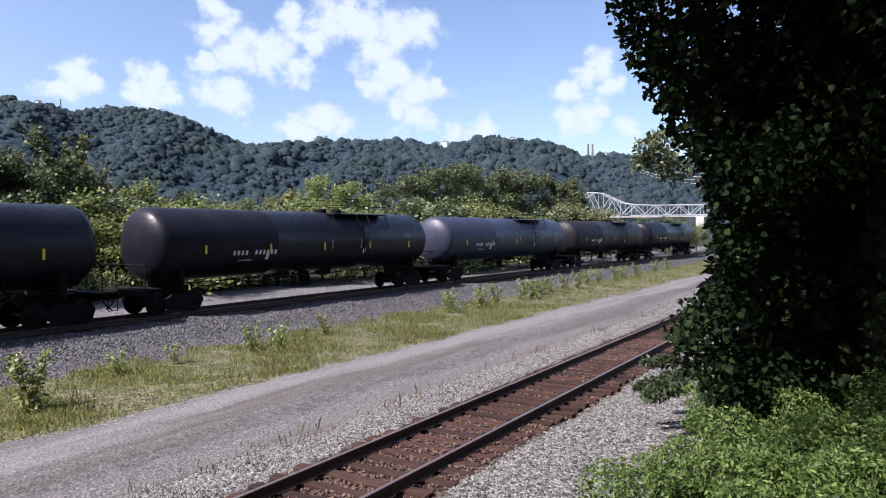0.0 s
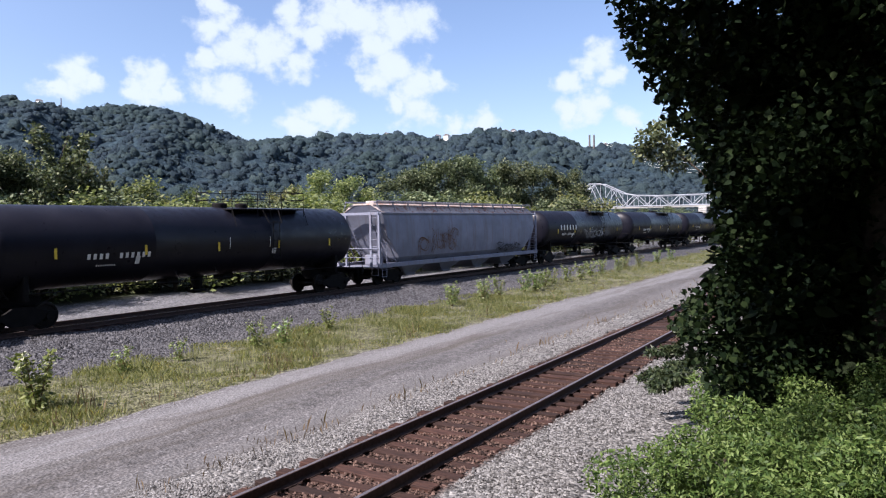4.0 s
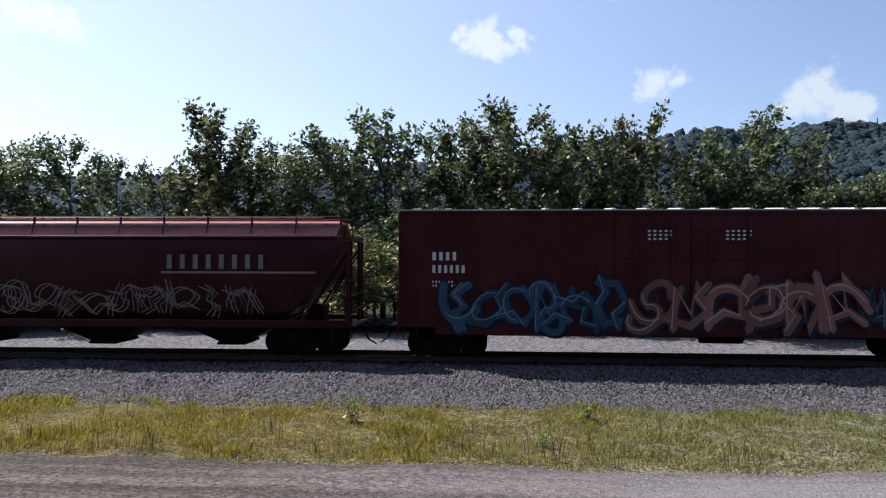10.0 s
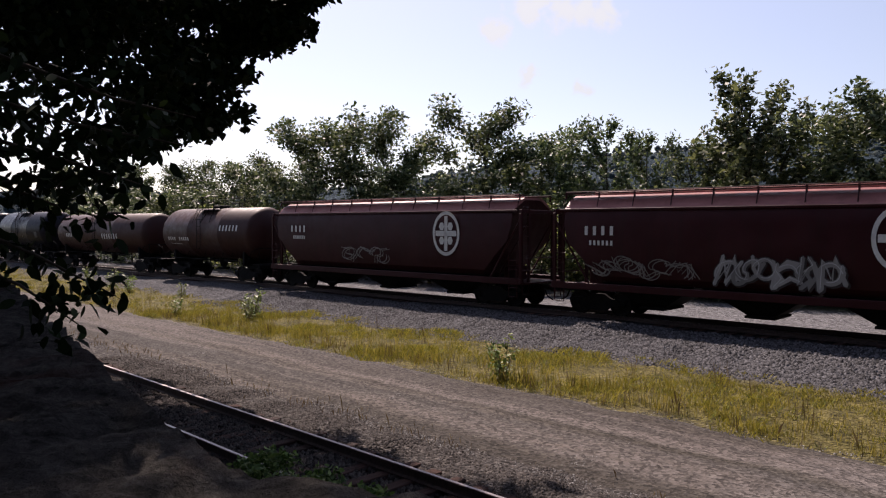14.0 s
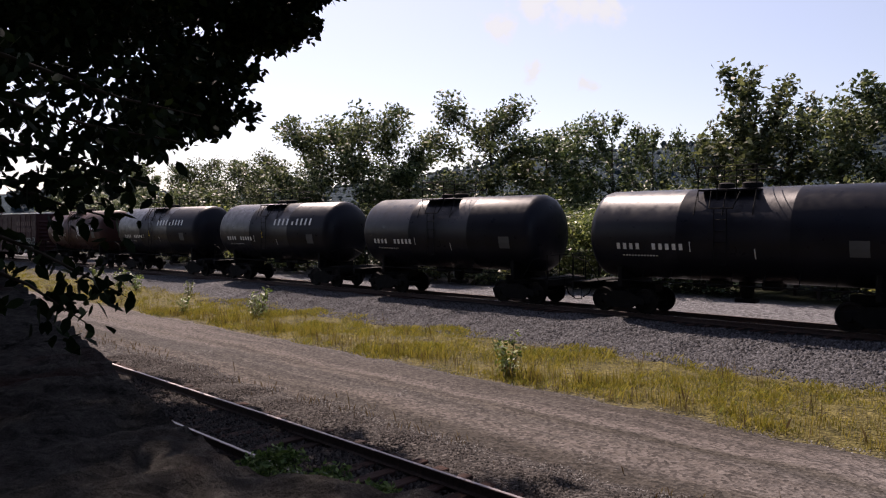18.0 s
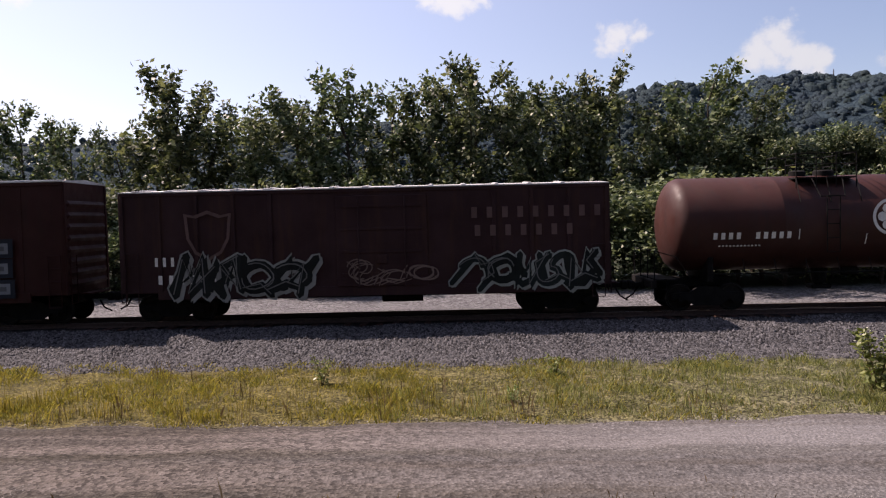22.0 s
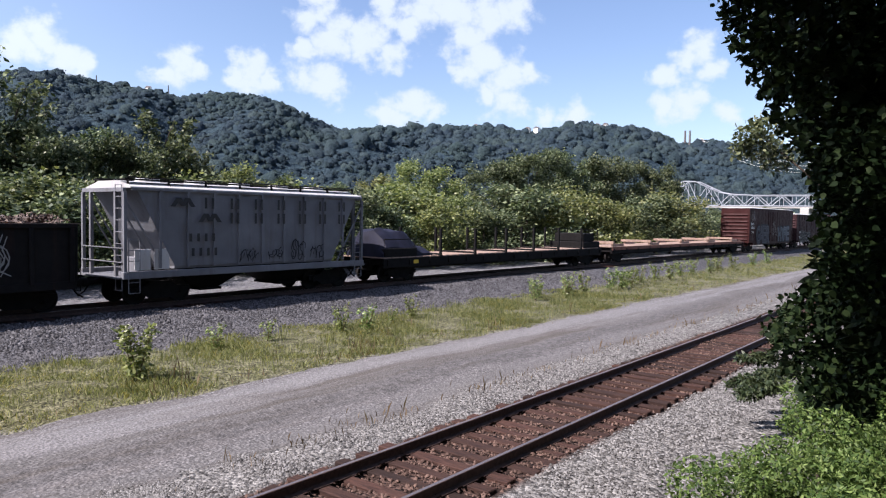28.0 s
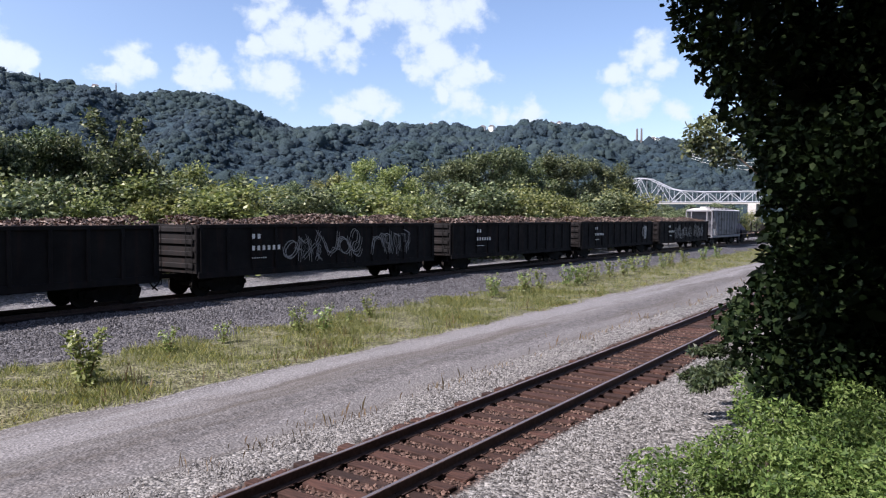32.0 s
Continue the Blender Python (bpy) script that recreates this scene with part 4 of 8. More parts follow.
line_side_trees()


def blades(name, x, y, each, hgt, wid, mat, label, spread=0.09, lean=(0.05, 0.5)):
    """Grass blades in tufts at x, y; hgt: least and most height for each tuft."""
    X, Y, lo, hi = (np.repeat(q, each) for q in (x, y, hgt[0], hgt[1]))
    k = len(X)
    X, Y = X + RNG.normal(0, spread, k), Y + RNG.normal(0, spread, k)
    H = lo + (hi - lo) * RNG.random(k)
    a, out = RNG.uniform(0, 6.28, k), RNG.uniform(*lean, k) * H
    Z = land(X, Y) - 0.02
    w = wid * RNG.uniform(0.7, 1.3, k)
    ux, uy = np.cos(a) * w, np.sin(a) * w
    b = a + RNG.uniform(0.8, 2.2, k)
    lx, ly = np.cos(b) * out, np.sin(b) * out
    V = np.stack([np.stack([X - ux, Y - uy, Z], -1), np.stack([X + ux, Y + uy, Z], -1),
                  np.stack([X + ux * 0.6 + lx * 0.4, Y + uy * 0.6 + ly * 0.4, Z + H * 0.62], -1), np.stack([X + lx, Y + ly, Z + H], -1)], 1)
    tagged(new(name, mesh_np(name, V.reshape(-1, 3), np.arange(4 * k).reshape(k, 4), mat)), label, "grass", kind="stuff")


def grass_strip():
    """Short summer grass with patches of taller grass and dry stems between the road and the main line's stone bed."""
    n = 40000
    x = np.concatenate([RNG.uniform(-34, 36, int(n * 0.66)), RNG.uniform(-75, 110, n - int(n * 0.66))])
    y = RNG.uniform(7.8, 13.9, n) + 0.25 * lumps(x, 0 * x, 6, 21)
    cover = lumps(x, y, 3.2, 22) + 0.5 * lumps(x, y, 1.1, 23)
    edge = np.minimum(step(7.7, 8.5, y), 1 - step(12.9, 14.0, y))
    keep = RNG.random(n) < np.clip(0.12 + 0.62 * cover + 0.5 * edge, 0.1, 1) * step(7.5, 8.1, y)
    x, y, cover = x[keep], y[keep], cover[keep]
    far = np.where(np.abs(x) > 34, 1.35, 1.0)
    gold = RNG.random(len(x)) < 0.08 + 0.84 * step(9, -4, x)
    lo, hi = 0.04 * far, np.clip(0.13 + 0.07 * cover, 0.07, 0.24) * far
    blades("golden_grass", x[gold], y[gold], 7, (lo[gold], hi[gold]), 0.0075, M["grass"], "short golden summer grass beside the road", 0.1, (0.1, 0.9))
    blades("grass", x[~gold], y[~gold], 7, (lo[~gold], hi[~gold]), 0.0075, M["grass_green"], "short pale green summer grass beside the road", 0.1, (0.1, 0.9))
    # taller stands: along the road where it turns golden, and further back elsewhere
    n = 6000
    x = np.concatenate([RNG.uniform(-34, 36, int(n * 0.7)), RNG.uniform(-75, 110, n - int(n * 0.7))])
    west = x < 3
    y = np.where(west, 8.2 + np.abs(RNG.normal(0, 1.3, n)), 8.2 + 5.0 * RNG.random(n) ** np.where(x > 20, 0.8, 0.6))
    stand = lumps(x, y, 2.6, 24) + 0.6 * lumps(x, y, 0.9, 25)
    keep = (RNG.random(n) < np.clip(0.25 + 0.6 * stand, 0.03, 1)) & (y < 13.3)
    x, y, stand, west = x[keep], y[keep], stand[keep], west[keep]
    hi = np.clip(0.32 + 0.12 * stand, 0.2, 0.5) * np.where((x > -6) & (x < 12), 0.75, 1.0)
    m = RNG.random(len(x)) < step(6, -6, x)
    blades("tall_golden_grass", x[m], y[m], 7, (0.12 + 0 * x[m], hi[m]), 0.006, M["grass"], "taller stands of golden grass beside the road", 0.1, (0.02, 0.3))
    blades("tall_grass", x[~m], y[~m], 7, (0.12 + 0 * x[~m], hi[~m]), 0.006, M["grass_green"], "taller stands of pale green grass", 0.11, (0.02, 0.3))
    # dry seed stems in loose groups
    n = 240
    x = RNG.uniform(-48, 30, n)
    y = np.where(RNG.random(n) < 0.6, 8.1 + np.abs(RNG.normal(0, 0.5, n)), RNG.uniform(8.2, 12.8, n))
    keep = RNG.random(n) < np.where(x < 2, 1.0, 0.35)
    x, y = x[keep], y[keep]
    tall = RNG.uniform(0.35, 0.66, len(x))
    blades("dry_stems", x, y, 8, (tall * 0.55, tall), 0.0055, M["dry_stem"], "dry brown seed stems standing in the grass", 0.11, (0.02, 0.22))


grass_strip()


def edge_weeds():
    """Thin low weeds and dead stems along the edges of the road."""
    n = 5200
    x = RNG.uniform(-40, 60, n)
    patch = lumps(x, 0 * x, 4.0, 31) + 0.7 * lumps(x, 0 * x, 1.3, 32)
    near = RNG.random(n) < 0.75
    y = np.where(near, 3.45 + 0.28 * RNG.standard_normal(n), 8.15 + 0.25 * RNG.standard_normal(n))
    keep = RNG.random(n) < np.clip(0.3 + 0.45 * patch, 0.04, 1)
    x, y = x[keep], y[keep]
    k = len(x)
    h = RNG.uniform(0.05, 0.2, k) * np.where(RNG.random(k) < 0.07, 2.2, 1)
    a, b = RNG.uniform(0, 6.28, k), RNG.uniform(0, 6.28, k)
    z = land(x, y)
    w = 0.0055
    V = np.stack([np.stack([x - w * np.cos(a), y - w * np.sin(a), z - 0.02], -1), np.stack([x + w * np.cos(a), y + w * np.sin(a), z - 0.02], -1),
                  np.stack([x + 0.1 * h * np.cos(b), y + 0.1 * h * np.sin(b), z + 0.6 * h], -1), np.stack([x + 0.35 * h * np.cos(b), y + 0.35 * h * np.sin(b), z + h], -1)], 1)
    tagged(new("edge_weeds", mesh_np("edge_weeds", V.reshape(-1, 3), np.arange(4 * k).reshape(k, 4), M["dry_stem"])), "low dry weeds along the edge of the gravel road", "weeds", kind="stuff")


edge_weeds()


def weed_kind(seed, height, leaves, leaf, mat=None):
    rnd = random.Random(seed)
    s, c = Shape(), []
    for k in range(5):
        a = k * 1.26 + rnd.uniform(-0.4, 0.4)
        tip = Vector((math.cos(a) * 0.3 * height, math.sin(a) * 0.3 * height, height * rnd.uniform(0.65, 1.0)))
        s.tube([(0, 0, -0.05), tip * 0.5 + Vector((0.02, 0, 0)), tip], [0.014, 0.01, 0.004], 5)
        for i in range(leaves // 5):
            f = rnd.uniform(0.08, 1.0)
            p, b, w = tip * f, rnd.uniform(0, 6.28), rnd.uniform(0.03, 0.3) * height * (1.15 - f * 0.8) * 0.7
            c.append((p.x + math.cos(b) * w, p.y + math.sin(b) * w, max(0.03, p.z)))
    V, F = leaf_cloud(np.array(c), leaf, OVAL)
    top = np.array([q for q in c if q[2] > 0.66 * height])
    top = top[::2] + RNG.normal(0, 0.035, (len(top[::2]), 3)) + np.array([0, 0, 0.05])
    W, G = leaf_cloud(top, leaf * 0.42, DIAMOND)
    return s.mesh("stem", M["dry_stem"]), mesh_np("leaves", V, F, mat or M["leaf_weed"]), mesh_np("flowers", W, G, M["flower"])


def weeds():
    kinds = [weed_kind(1, 1.4, 420, 0.15), weed_kind(2, 0.95, 230, 0.11), weed_kind(3, 0.85, 160, 0.1)]
    spots = [(9.05, 10.0, 0, 1.0), (12.6, 12.1, 1, 0.9), (14.6, 12.2, 1, 0.8), (17.4, 11.8, 1, 1.05), (18.0, 11.2, 1, 1.05), (20.2, 12.0, 2, 0.8), (21.7, 12.3, 1, 1.0),
             (30.5, 12.0, 1, 1.1), (31.4, 12.5, 1, 1.2), (33.0, 11.6, 2, 1.2), (34.2, 12.2, 1, 1.3), (36.0, 12.2, 1, 1.3), (38.6, 11.9, 1, 1.6), (39.6, 11.6, 1, 1.7), (40.6, 11.9, 1, 1.5), (42.2, 12.2, 1, 1.3), (44.0, 12.4, 2, 1.6), (46.0, 12.2, 1, 1.5), (48.0, 12.0, 1, 1.6), (51.0, 12.4, 1, 1.6), (54.0, 12.6, 1, 1.7), (57.0, 12.2, 1, 1.6), (60.0, 12.6, 1, 1.7), (64.0, 12.6, 1, 1.7), (69.0, 12.4, 1, 1.8), (75.0, 12.6, 1, 1.8),
             (-3.5, 11.4, 2, 0.9), (2.2, 11.8, 2, 0.7), (-12.1, 8.7, 1, 1.25), (-27.3, 10.4, 1, 1.1), (-28.2, 11.2, 1, 1.7), (-31.4, 9.2, 1, 0.9), (-38.5, 13.0, 2, 1.1),
             (-47.0, 12.6, 1, 1.7), (-49.5, 12.2, 1, 1.6), (-44.0, 12.4, 1, 1.3), (1.0, 9.3, 2, 0.5)]
    rnd = random.Random(5)
    for x, y, k, s in spots:
        s = s if s < 1.25 else 1.25 + 0.35 * (s - 1.25)
        t = thing("weed", "leafy green roadside weed growing in the grass", "weed", None, "weeds in the grass")
        t.location, t.rotation_euler, t.scale = (x, y, float(land(x, y))), (0, 0, rnd.uniform(0, 6.28)), (s, s, s)
        part("stem", kinds[k][0], None, t)
        part("leaves", kinds[k][1], None, t)
        part("flowers", kinds[k][2], None, t, "pale cream flower heads")["kind"] = "stuff"


weeds()


def crown_thing(name, label, category, blobs, leaves, leaf, outline, mat, droop=0.2, trunk=None, squash=0.8):
    """Leaves spread through overlapping lobes (x, y, z, radius), with a trunk or stems."""
    t = thing(name, label, category)
    w = np.array([b[3] ** 2 for b in blobs])
    pick = RNG.choice(len(blobs), leaves, p=w / w.sum())
    B = np.array(blobs, float)
    d = RNG.normal(0, 1, (leaves, 3))
    d /= np.linalg.norm(d, axis=1, keepdims=True)
    rr = B[pick, 3] * (0.35 + 0.65 * RNG.random(leaves) ** 0.5)
    pos = B[pick, :3] + d * rr[:, None] * np.array([1, 1, squash])
    pos[:, 2] = np.maximum(pos[:, 2], land(pos[:, 0], pos[:, 1]) + 0.05)
    V, F = leaf_cloud(pos, leaf, outline, droop)
    part("crown", mesh_np("crown", V, F, mat), None, t)
    for k, (line, r) in enumerate(trunk or []):
        part("trunk" if k == 0 else "limb", Shape().tube(line, r, 8), M["bark"], t, smooth=50.0)
    return t


def lobe(a, e, d, r):
    """A lobe of leaves by azimuth, elevation and distance from where one stands."""
    c = math.cos(radians(e))
    return (d * c * math.cos(radians(a)), EYE[1] + d * c * math.sin(radians(a)), EYE[2] + d * math.sin(radians(e)), r)


def near_trees():
    rnd = random.Random(8)
    # dense maple beside the track, hung with creepers; its outline by elevation
    E, A = [-15, -11.8, -9.2, -7, -4.2, -0.2, 3.7, 5.8, 7.8, 10.6, 13.4, 15, 25, 40], [11.5, 11.6, 13.2, 14.2, 11.2, 11.2, 11.6, 12.8, 14.3, 15.6, 17.4, 18.0, 21, 24]
    lobes = []
    for k in range(120):
        e, d, r = rnd.uniform(-15, 34), rnd.uniform(11.0, 15.5), rnd.uniform(0.55, 1.1)
        far = float(np.interp(e, E, A)) - math.degrees(r / d) * 0.92
        lobes.append(lobe(rnd.uniform(-12, far), e, d, r))
    for k in range(44):
        e, d, r = -12 + 30 * k / 43, rnd.uniform(11.0, 12.5), rnd.uniform(0.3, 0.55)
        lobes.append(lobe(float(np.interp(e, E, A)) - math.degrees(r / d) * 0.9, e, d, r))
    # unseen umbrella of lobes overhead, added to shade the maple's sunward face
    for k in range(70):
        lobes.append((rnd.uniform(2.2, 14.5), rnd.uniform(-9.0, 0.6), rnd.uniform(11.0, 14.5), rnd.uniform(0.9, 1.6)))
    lobes = [q for q in lobes if q[2] > float(land(q[0], q[1])) - 0.3]
    crown_thing("maple_tree", "tall dark maple tree in deep shade beside the track", "tree", lobes, 120000, 0.118, POINTED, M["leaf_deep_shade"], 0.45,
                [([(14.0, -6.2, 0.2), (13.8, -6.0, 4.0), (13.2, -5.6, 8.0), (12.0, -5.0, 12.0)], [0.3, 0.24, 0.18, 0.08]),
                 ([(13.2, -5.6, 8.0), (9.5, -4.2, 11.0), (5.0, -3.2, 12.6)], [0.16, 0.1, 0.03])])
    # ivy and undergrowth behind it close the view
    lobes = [lobe(rnd.uniform(-16, 6.5), rnd.uniform(-11, 32), rnd.uniform(15.5, 19), rnd.uniform(1.2, 1.9)) for k in range(90)]
    lobes += [lobe(rnd.uniform(2, 8), rnd.uniform(-11, 8), rnd.uniform(13.5, 15), rnd.uniform(0.8, 1.1)) for k in range(30)]
    for k in range(70):
        e = rnd.uniform(4, 30)
        lobes.append(lobe(rnd.uniform(3, float(np.interp(e, E, A)) - 4.5), e, rnd.uniform(13.0, 15.5), rnd.uniform(0.7, 1.0)))
    crown_thing("ivy_thicket", "dense dark thicket of ivy and saplings in shade", "thicket", lobes, 40000, 0.34, OVAL, M["leaf_deep_shade"], 0.4,
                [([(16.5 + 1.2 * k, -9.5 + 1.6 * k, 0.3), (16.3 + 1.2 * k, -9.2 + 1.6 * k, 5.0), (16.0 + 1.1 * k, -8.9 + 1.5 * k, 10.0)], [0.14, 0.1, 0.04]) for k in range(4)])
    # the maple's lit leaves at its edge, as a separate sprig in paler green
    lobes = [lobe(a, e, rnd.uniform(19, 21), r) for a, e, r in ((15.6, 6.2, 0.35), (14.9, 5.4, 0.45), (16.1, 5.2, 0.28), (14.2, 6.6, 0.5), (13.6, 4.6, 0.5), (15.0, 7.0, 0.3))]
    crown_thing("sapling", "separate sprig in paler green for the maple's sunlit leaves", "sapling", lobes, 1500, 0.13, OVAL, M["leaf_mid"], 0.3, [([(18.6, -4.6, 0.2), (19.3, -4.0, 2.5), (19.4, -2.4, 4.6), (19.3, -1.2, 5.7)], [0.06, 0.045, 0.03, 0.012])])
    # sunlit bush on the bank
    lobes = []
    for k in range(70):
        x = rnd.uniform(6.9, 14.5)
        y = rnd.uniform(-7.0, -3.25 - 0.05 * (x - 7)) + 0.25 * math.sin(x * 1.7)
        lobes.append((x, y, 0.35 + 0.075 * (x - 7) + rnd.uniform(-0.2, 0.35) + 0.12 * (-3.3 - y), rnd.uniform(0.26, 0.55)))
    crown_thing("bush", "bright green leafy bush on the bank in sunlight", "bush", lobes, 60000, 0.078, NARROW, M["leaf_bush"], 0.4,
                [([(9.0, -4.6, 0.1), (9.0, -4.5, 0.9)], [0.04, 0.02])])
    # tall tree over the stone wall, its branches over the track
    E, A = [2.5, 5.7, 8, 9.5, 12.4, 14.6, 16.6, 25, 45], [158.0, 154.4, 153, 151.6, 149.4, 146.2, 145.4, 140, 130]
    lobes = []
    for k in range(190):
        e, d, r = 4 + 34 * rnd.random() ** 1.3, rnd.uniform(16, 23), rnd.uniform(1.0, 1.9)
        q = lobe(rnd.uniform(float(np.interp(e, E, A)) + math.degrees(r / d) * 1.7 + 1.2, 179), e, d, r)
        if e > 12.5:
            lobes.append(q)
    for k in range(330):
        e, d, r = 6.0 + 15 * rnd.random(), rnd.uniform(17.5, 22), rnd.uniform(0.14, 0.38)
        a = float(np.interp(e, E, A)) + 1.3 * math.sin(e * 2.1) + 0.7 * math.sin(e * 5.3) + 1.2 + rnd.gauss(0, 1.7)
        for q in range(3):
            lobes.append(lobe(a + 0.55 * q * rnd.uniform(0.4, 1.2), e - 0.35 * q * rnd.random(), d, r * (0.7 + 0.25 * q)))
    for k in range(170):
        e, d = 3.0 + 10.0 * rnd.random(), rnd.uniform(13.5, 19)
        a = float(np.interp(e, E, A)) + 1.2 + 16 * rnd.random() ** 1.4
        lobes.append(lobe(a, e + 0.8 * math.sin(a * 1.9), d, rnd.uniform(0.12, 0.4)))
    # unseen lobes overhead, added to keep the wall in shade
    for k in range(26):
        lobes.append((rnd.uniform(-17, -6), rnd.uniform(-7, 1), rnd.uniform(10.5, 14.5), rnd.uniform(1.0, 1.7)))
    # lobes set back towards the sun so that they shade the near track
    for k in range(74):
        z = rnd.uniform(10.0, 13.0)
        lobes.append((rnd.uniform(-21.0, -10.5) - 0.781 * z, rnd.uniform(-2.6, 1.3) + 0.381 * z, z, rnd.uniform(1.0, 1.4)))
    crown_thing("tree", "large dark broadleaf tree leaning over the track and wall", "tree", lobes, 105000, 0.2, POINTED, M["leaf_deep_shade"], 0.7,
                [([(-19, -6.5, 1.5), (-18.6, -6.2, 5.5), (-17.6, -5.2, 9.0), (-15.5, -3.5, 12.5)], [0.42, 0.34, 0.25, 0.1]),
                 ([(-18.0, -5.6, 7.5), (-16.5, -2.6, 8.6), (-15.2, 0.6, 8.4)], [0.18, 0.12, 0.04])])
    # low boughs close by, their leaves hanging
    boughs = [[(180, 13, 5.2), (168, 9, 4.6), (160, 7.0, 4.3), (153.5, 6.0, 4.2)], [(180, 11, 5.0), (168, 6.5, 4.5), (161, 4.5, 4.2), (156.2, 3.0, 4.0)],
              [(178, 8, 4.8), (168, 4.0, 4.4), (162, 1.5, 4.2), (158.2, 0.4, 4.1)], [(178, 5, 4.6), (169, 1.0, 4.2), (163, -2.0, 4.0), (158.0, -5.0, 3.9)],
              [(178, 2, 4.4), (170, -1.0, 4.1), (164, -4.0, 3.9), (160.4, -6.9, 3.8)], [(176, 15, 5.0), (166, 11.5, 4.6), (158, 9.0, 4.4), (152.5, 8.0, 4.3)],
              [(176, 3.5, 4.5), (167, 2.6, 4.3), (162.6, 3.2, 4.2), (159.4, 3.0, 4.1)]]
    lobes, stems = [], []
    for way in boughs:
        P4 = [Vector(lobe(a, e, d, 0)[:3]) for a, e, d in way]
        stems.append((P4, [0.02, 0.013, 0.008, 0.003]))
        for k in range(30):
            f = 0.6 + 2.4 * k / 29
            q = P4[int(f)].lerp(P4[min(3, int(f) + 1)], f - int(f)) if f < 3 else P4[3]
            w = 0.09 * (1.25 - 0.3 * f)
            lobes.append((q.x + rnd.uniform(-w, w), q.y + rnd.uniform(-w, w), q.z + rnd.uniform(-w, 0.4 * w), rnd.uniform(0.06, 0.2)))
    crown_thing("low_branch", "low hanging boughs with pointed dark leaves", "branch", lobes, 900, 0.088, OVAL, M["leaf_deep_shade"], 1.35, stems)
    # a ferny sapling leaning over the rail at the maple's foot
    lobes, stems = [], []
    for k in range(9):
        b0 = Vector((14.2 + 0.25 * k, -3.6 + 0.1 * k, 0.4))
        t0 = Vector((13.4 + 0.42 * k + rnd.uniform(-0.3, 0.3), -2.3 + rnd.uniform(-0.5, 0.4), 0.5 + 0.16 * k + rnd.uniform(-0.2, 0.3)))
        m0 = b0.lerp(t0, 0.55) + Vector((0, 0, 0.35))
        stems.append(([b0, m0, t0], [0.016, 0.01, 0.004]))
        for q in range(9):
            c = m0.lerp(t0, q / 8)
            lobes.append((c.x, c.y, c.z - 0.03, 0.16 * (1.1 - q / 14)))
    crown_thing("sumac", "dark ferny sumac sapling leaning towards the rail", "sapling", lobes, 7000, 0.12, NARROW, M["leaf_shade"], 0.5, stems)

    # weeds in the shade beside the near rail
    lobes = [(rnd.uniform(-9.6, -6.9), rnd.uniform(-0.75, 0.05), 0.1 + rnd.uniform(0.0, 0.16), rnd.uniform(0.14, 0.26)) for k in range(26)]
    crown_thing("weed_clump", "low dark green weeds in shade beside the rail", "weeds", lobes, 2600, 0.09, OVAL, M["leaf_bush"], 0.3, [([(-8.4, -0.4, 0.0), (-8.4, -0.35, 0.3)], [0.02, 0.008])])


near_trees()


def unseen_woods():
    """Unseen trees added behind the eye to hold sky light off the maple."""
    kinds = [tree_kind(60 + k, 12, 6500, 1.5, 0.42, M["leaf_deep_shade"], 11, 0.5, 0.06) for k in range(2)]
    rnd = random.Random(17)
    for k in range(22):
        x = -34 + 3.6 * k + rnd.uniform(-1, 1)
        y = -19.0 - 5 * (k % 2) + rnd.uniform(-1, 1)
        plant(kinds[k % 2], "tree", "unseen broadleaf tree added behind the eye to block sky light", "tree", x, y, rnd.uniform(1.1, 1.5), rnd.uniform(0, 6.28), "trees on the bank", 1.1)


unseen_woods()


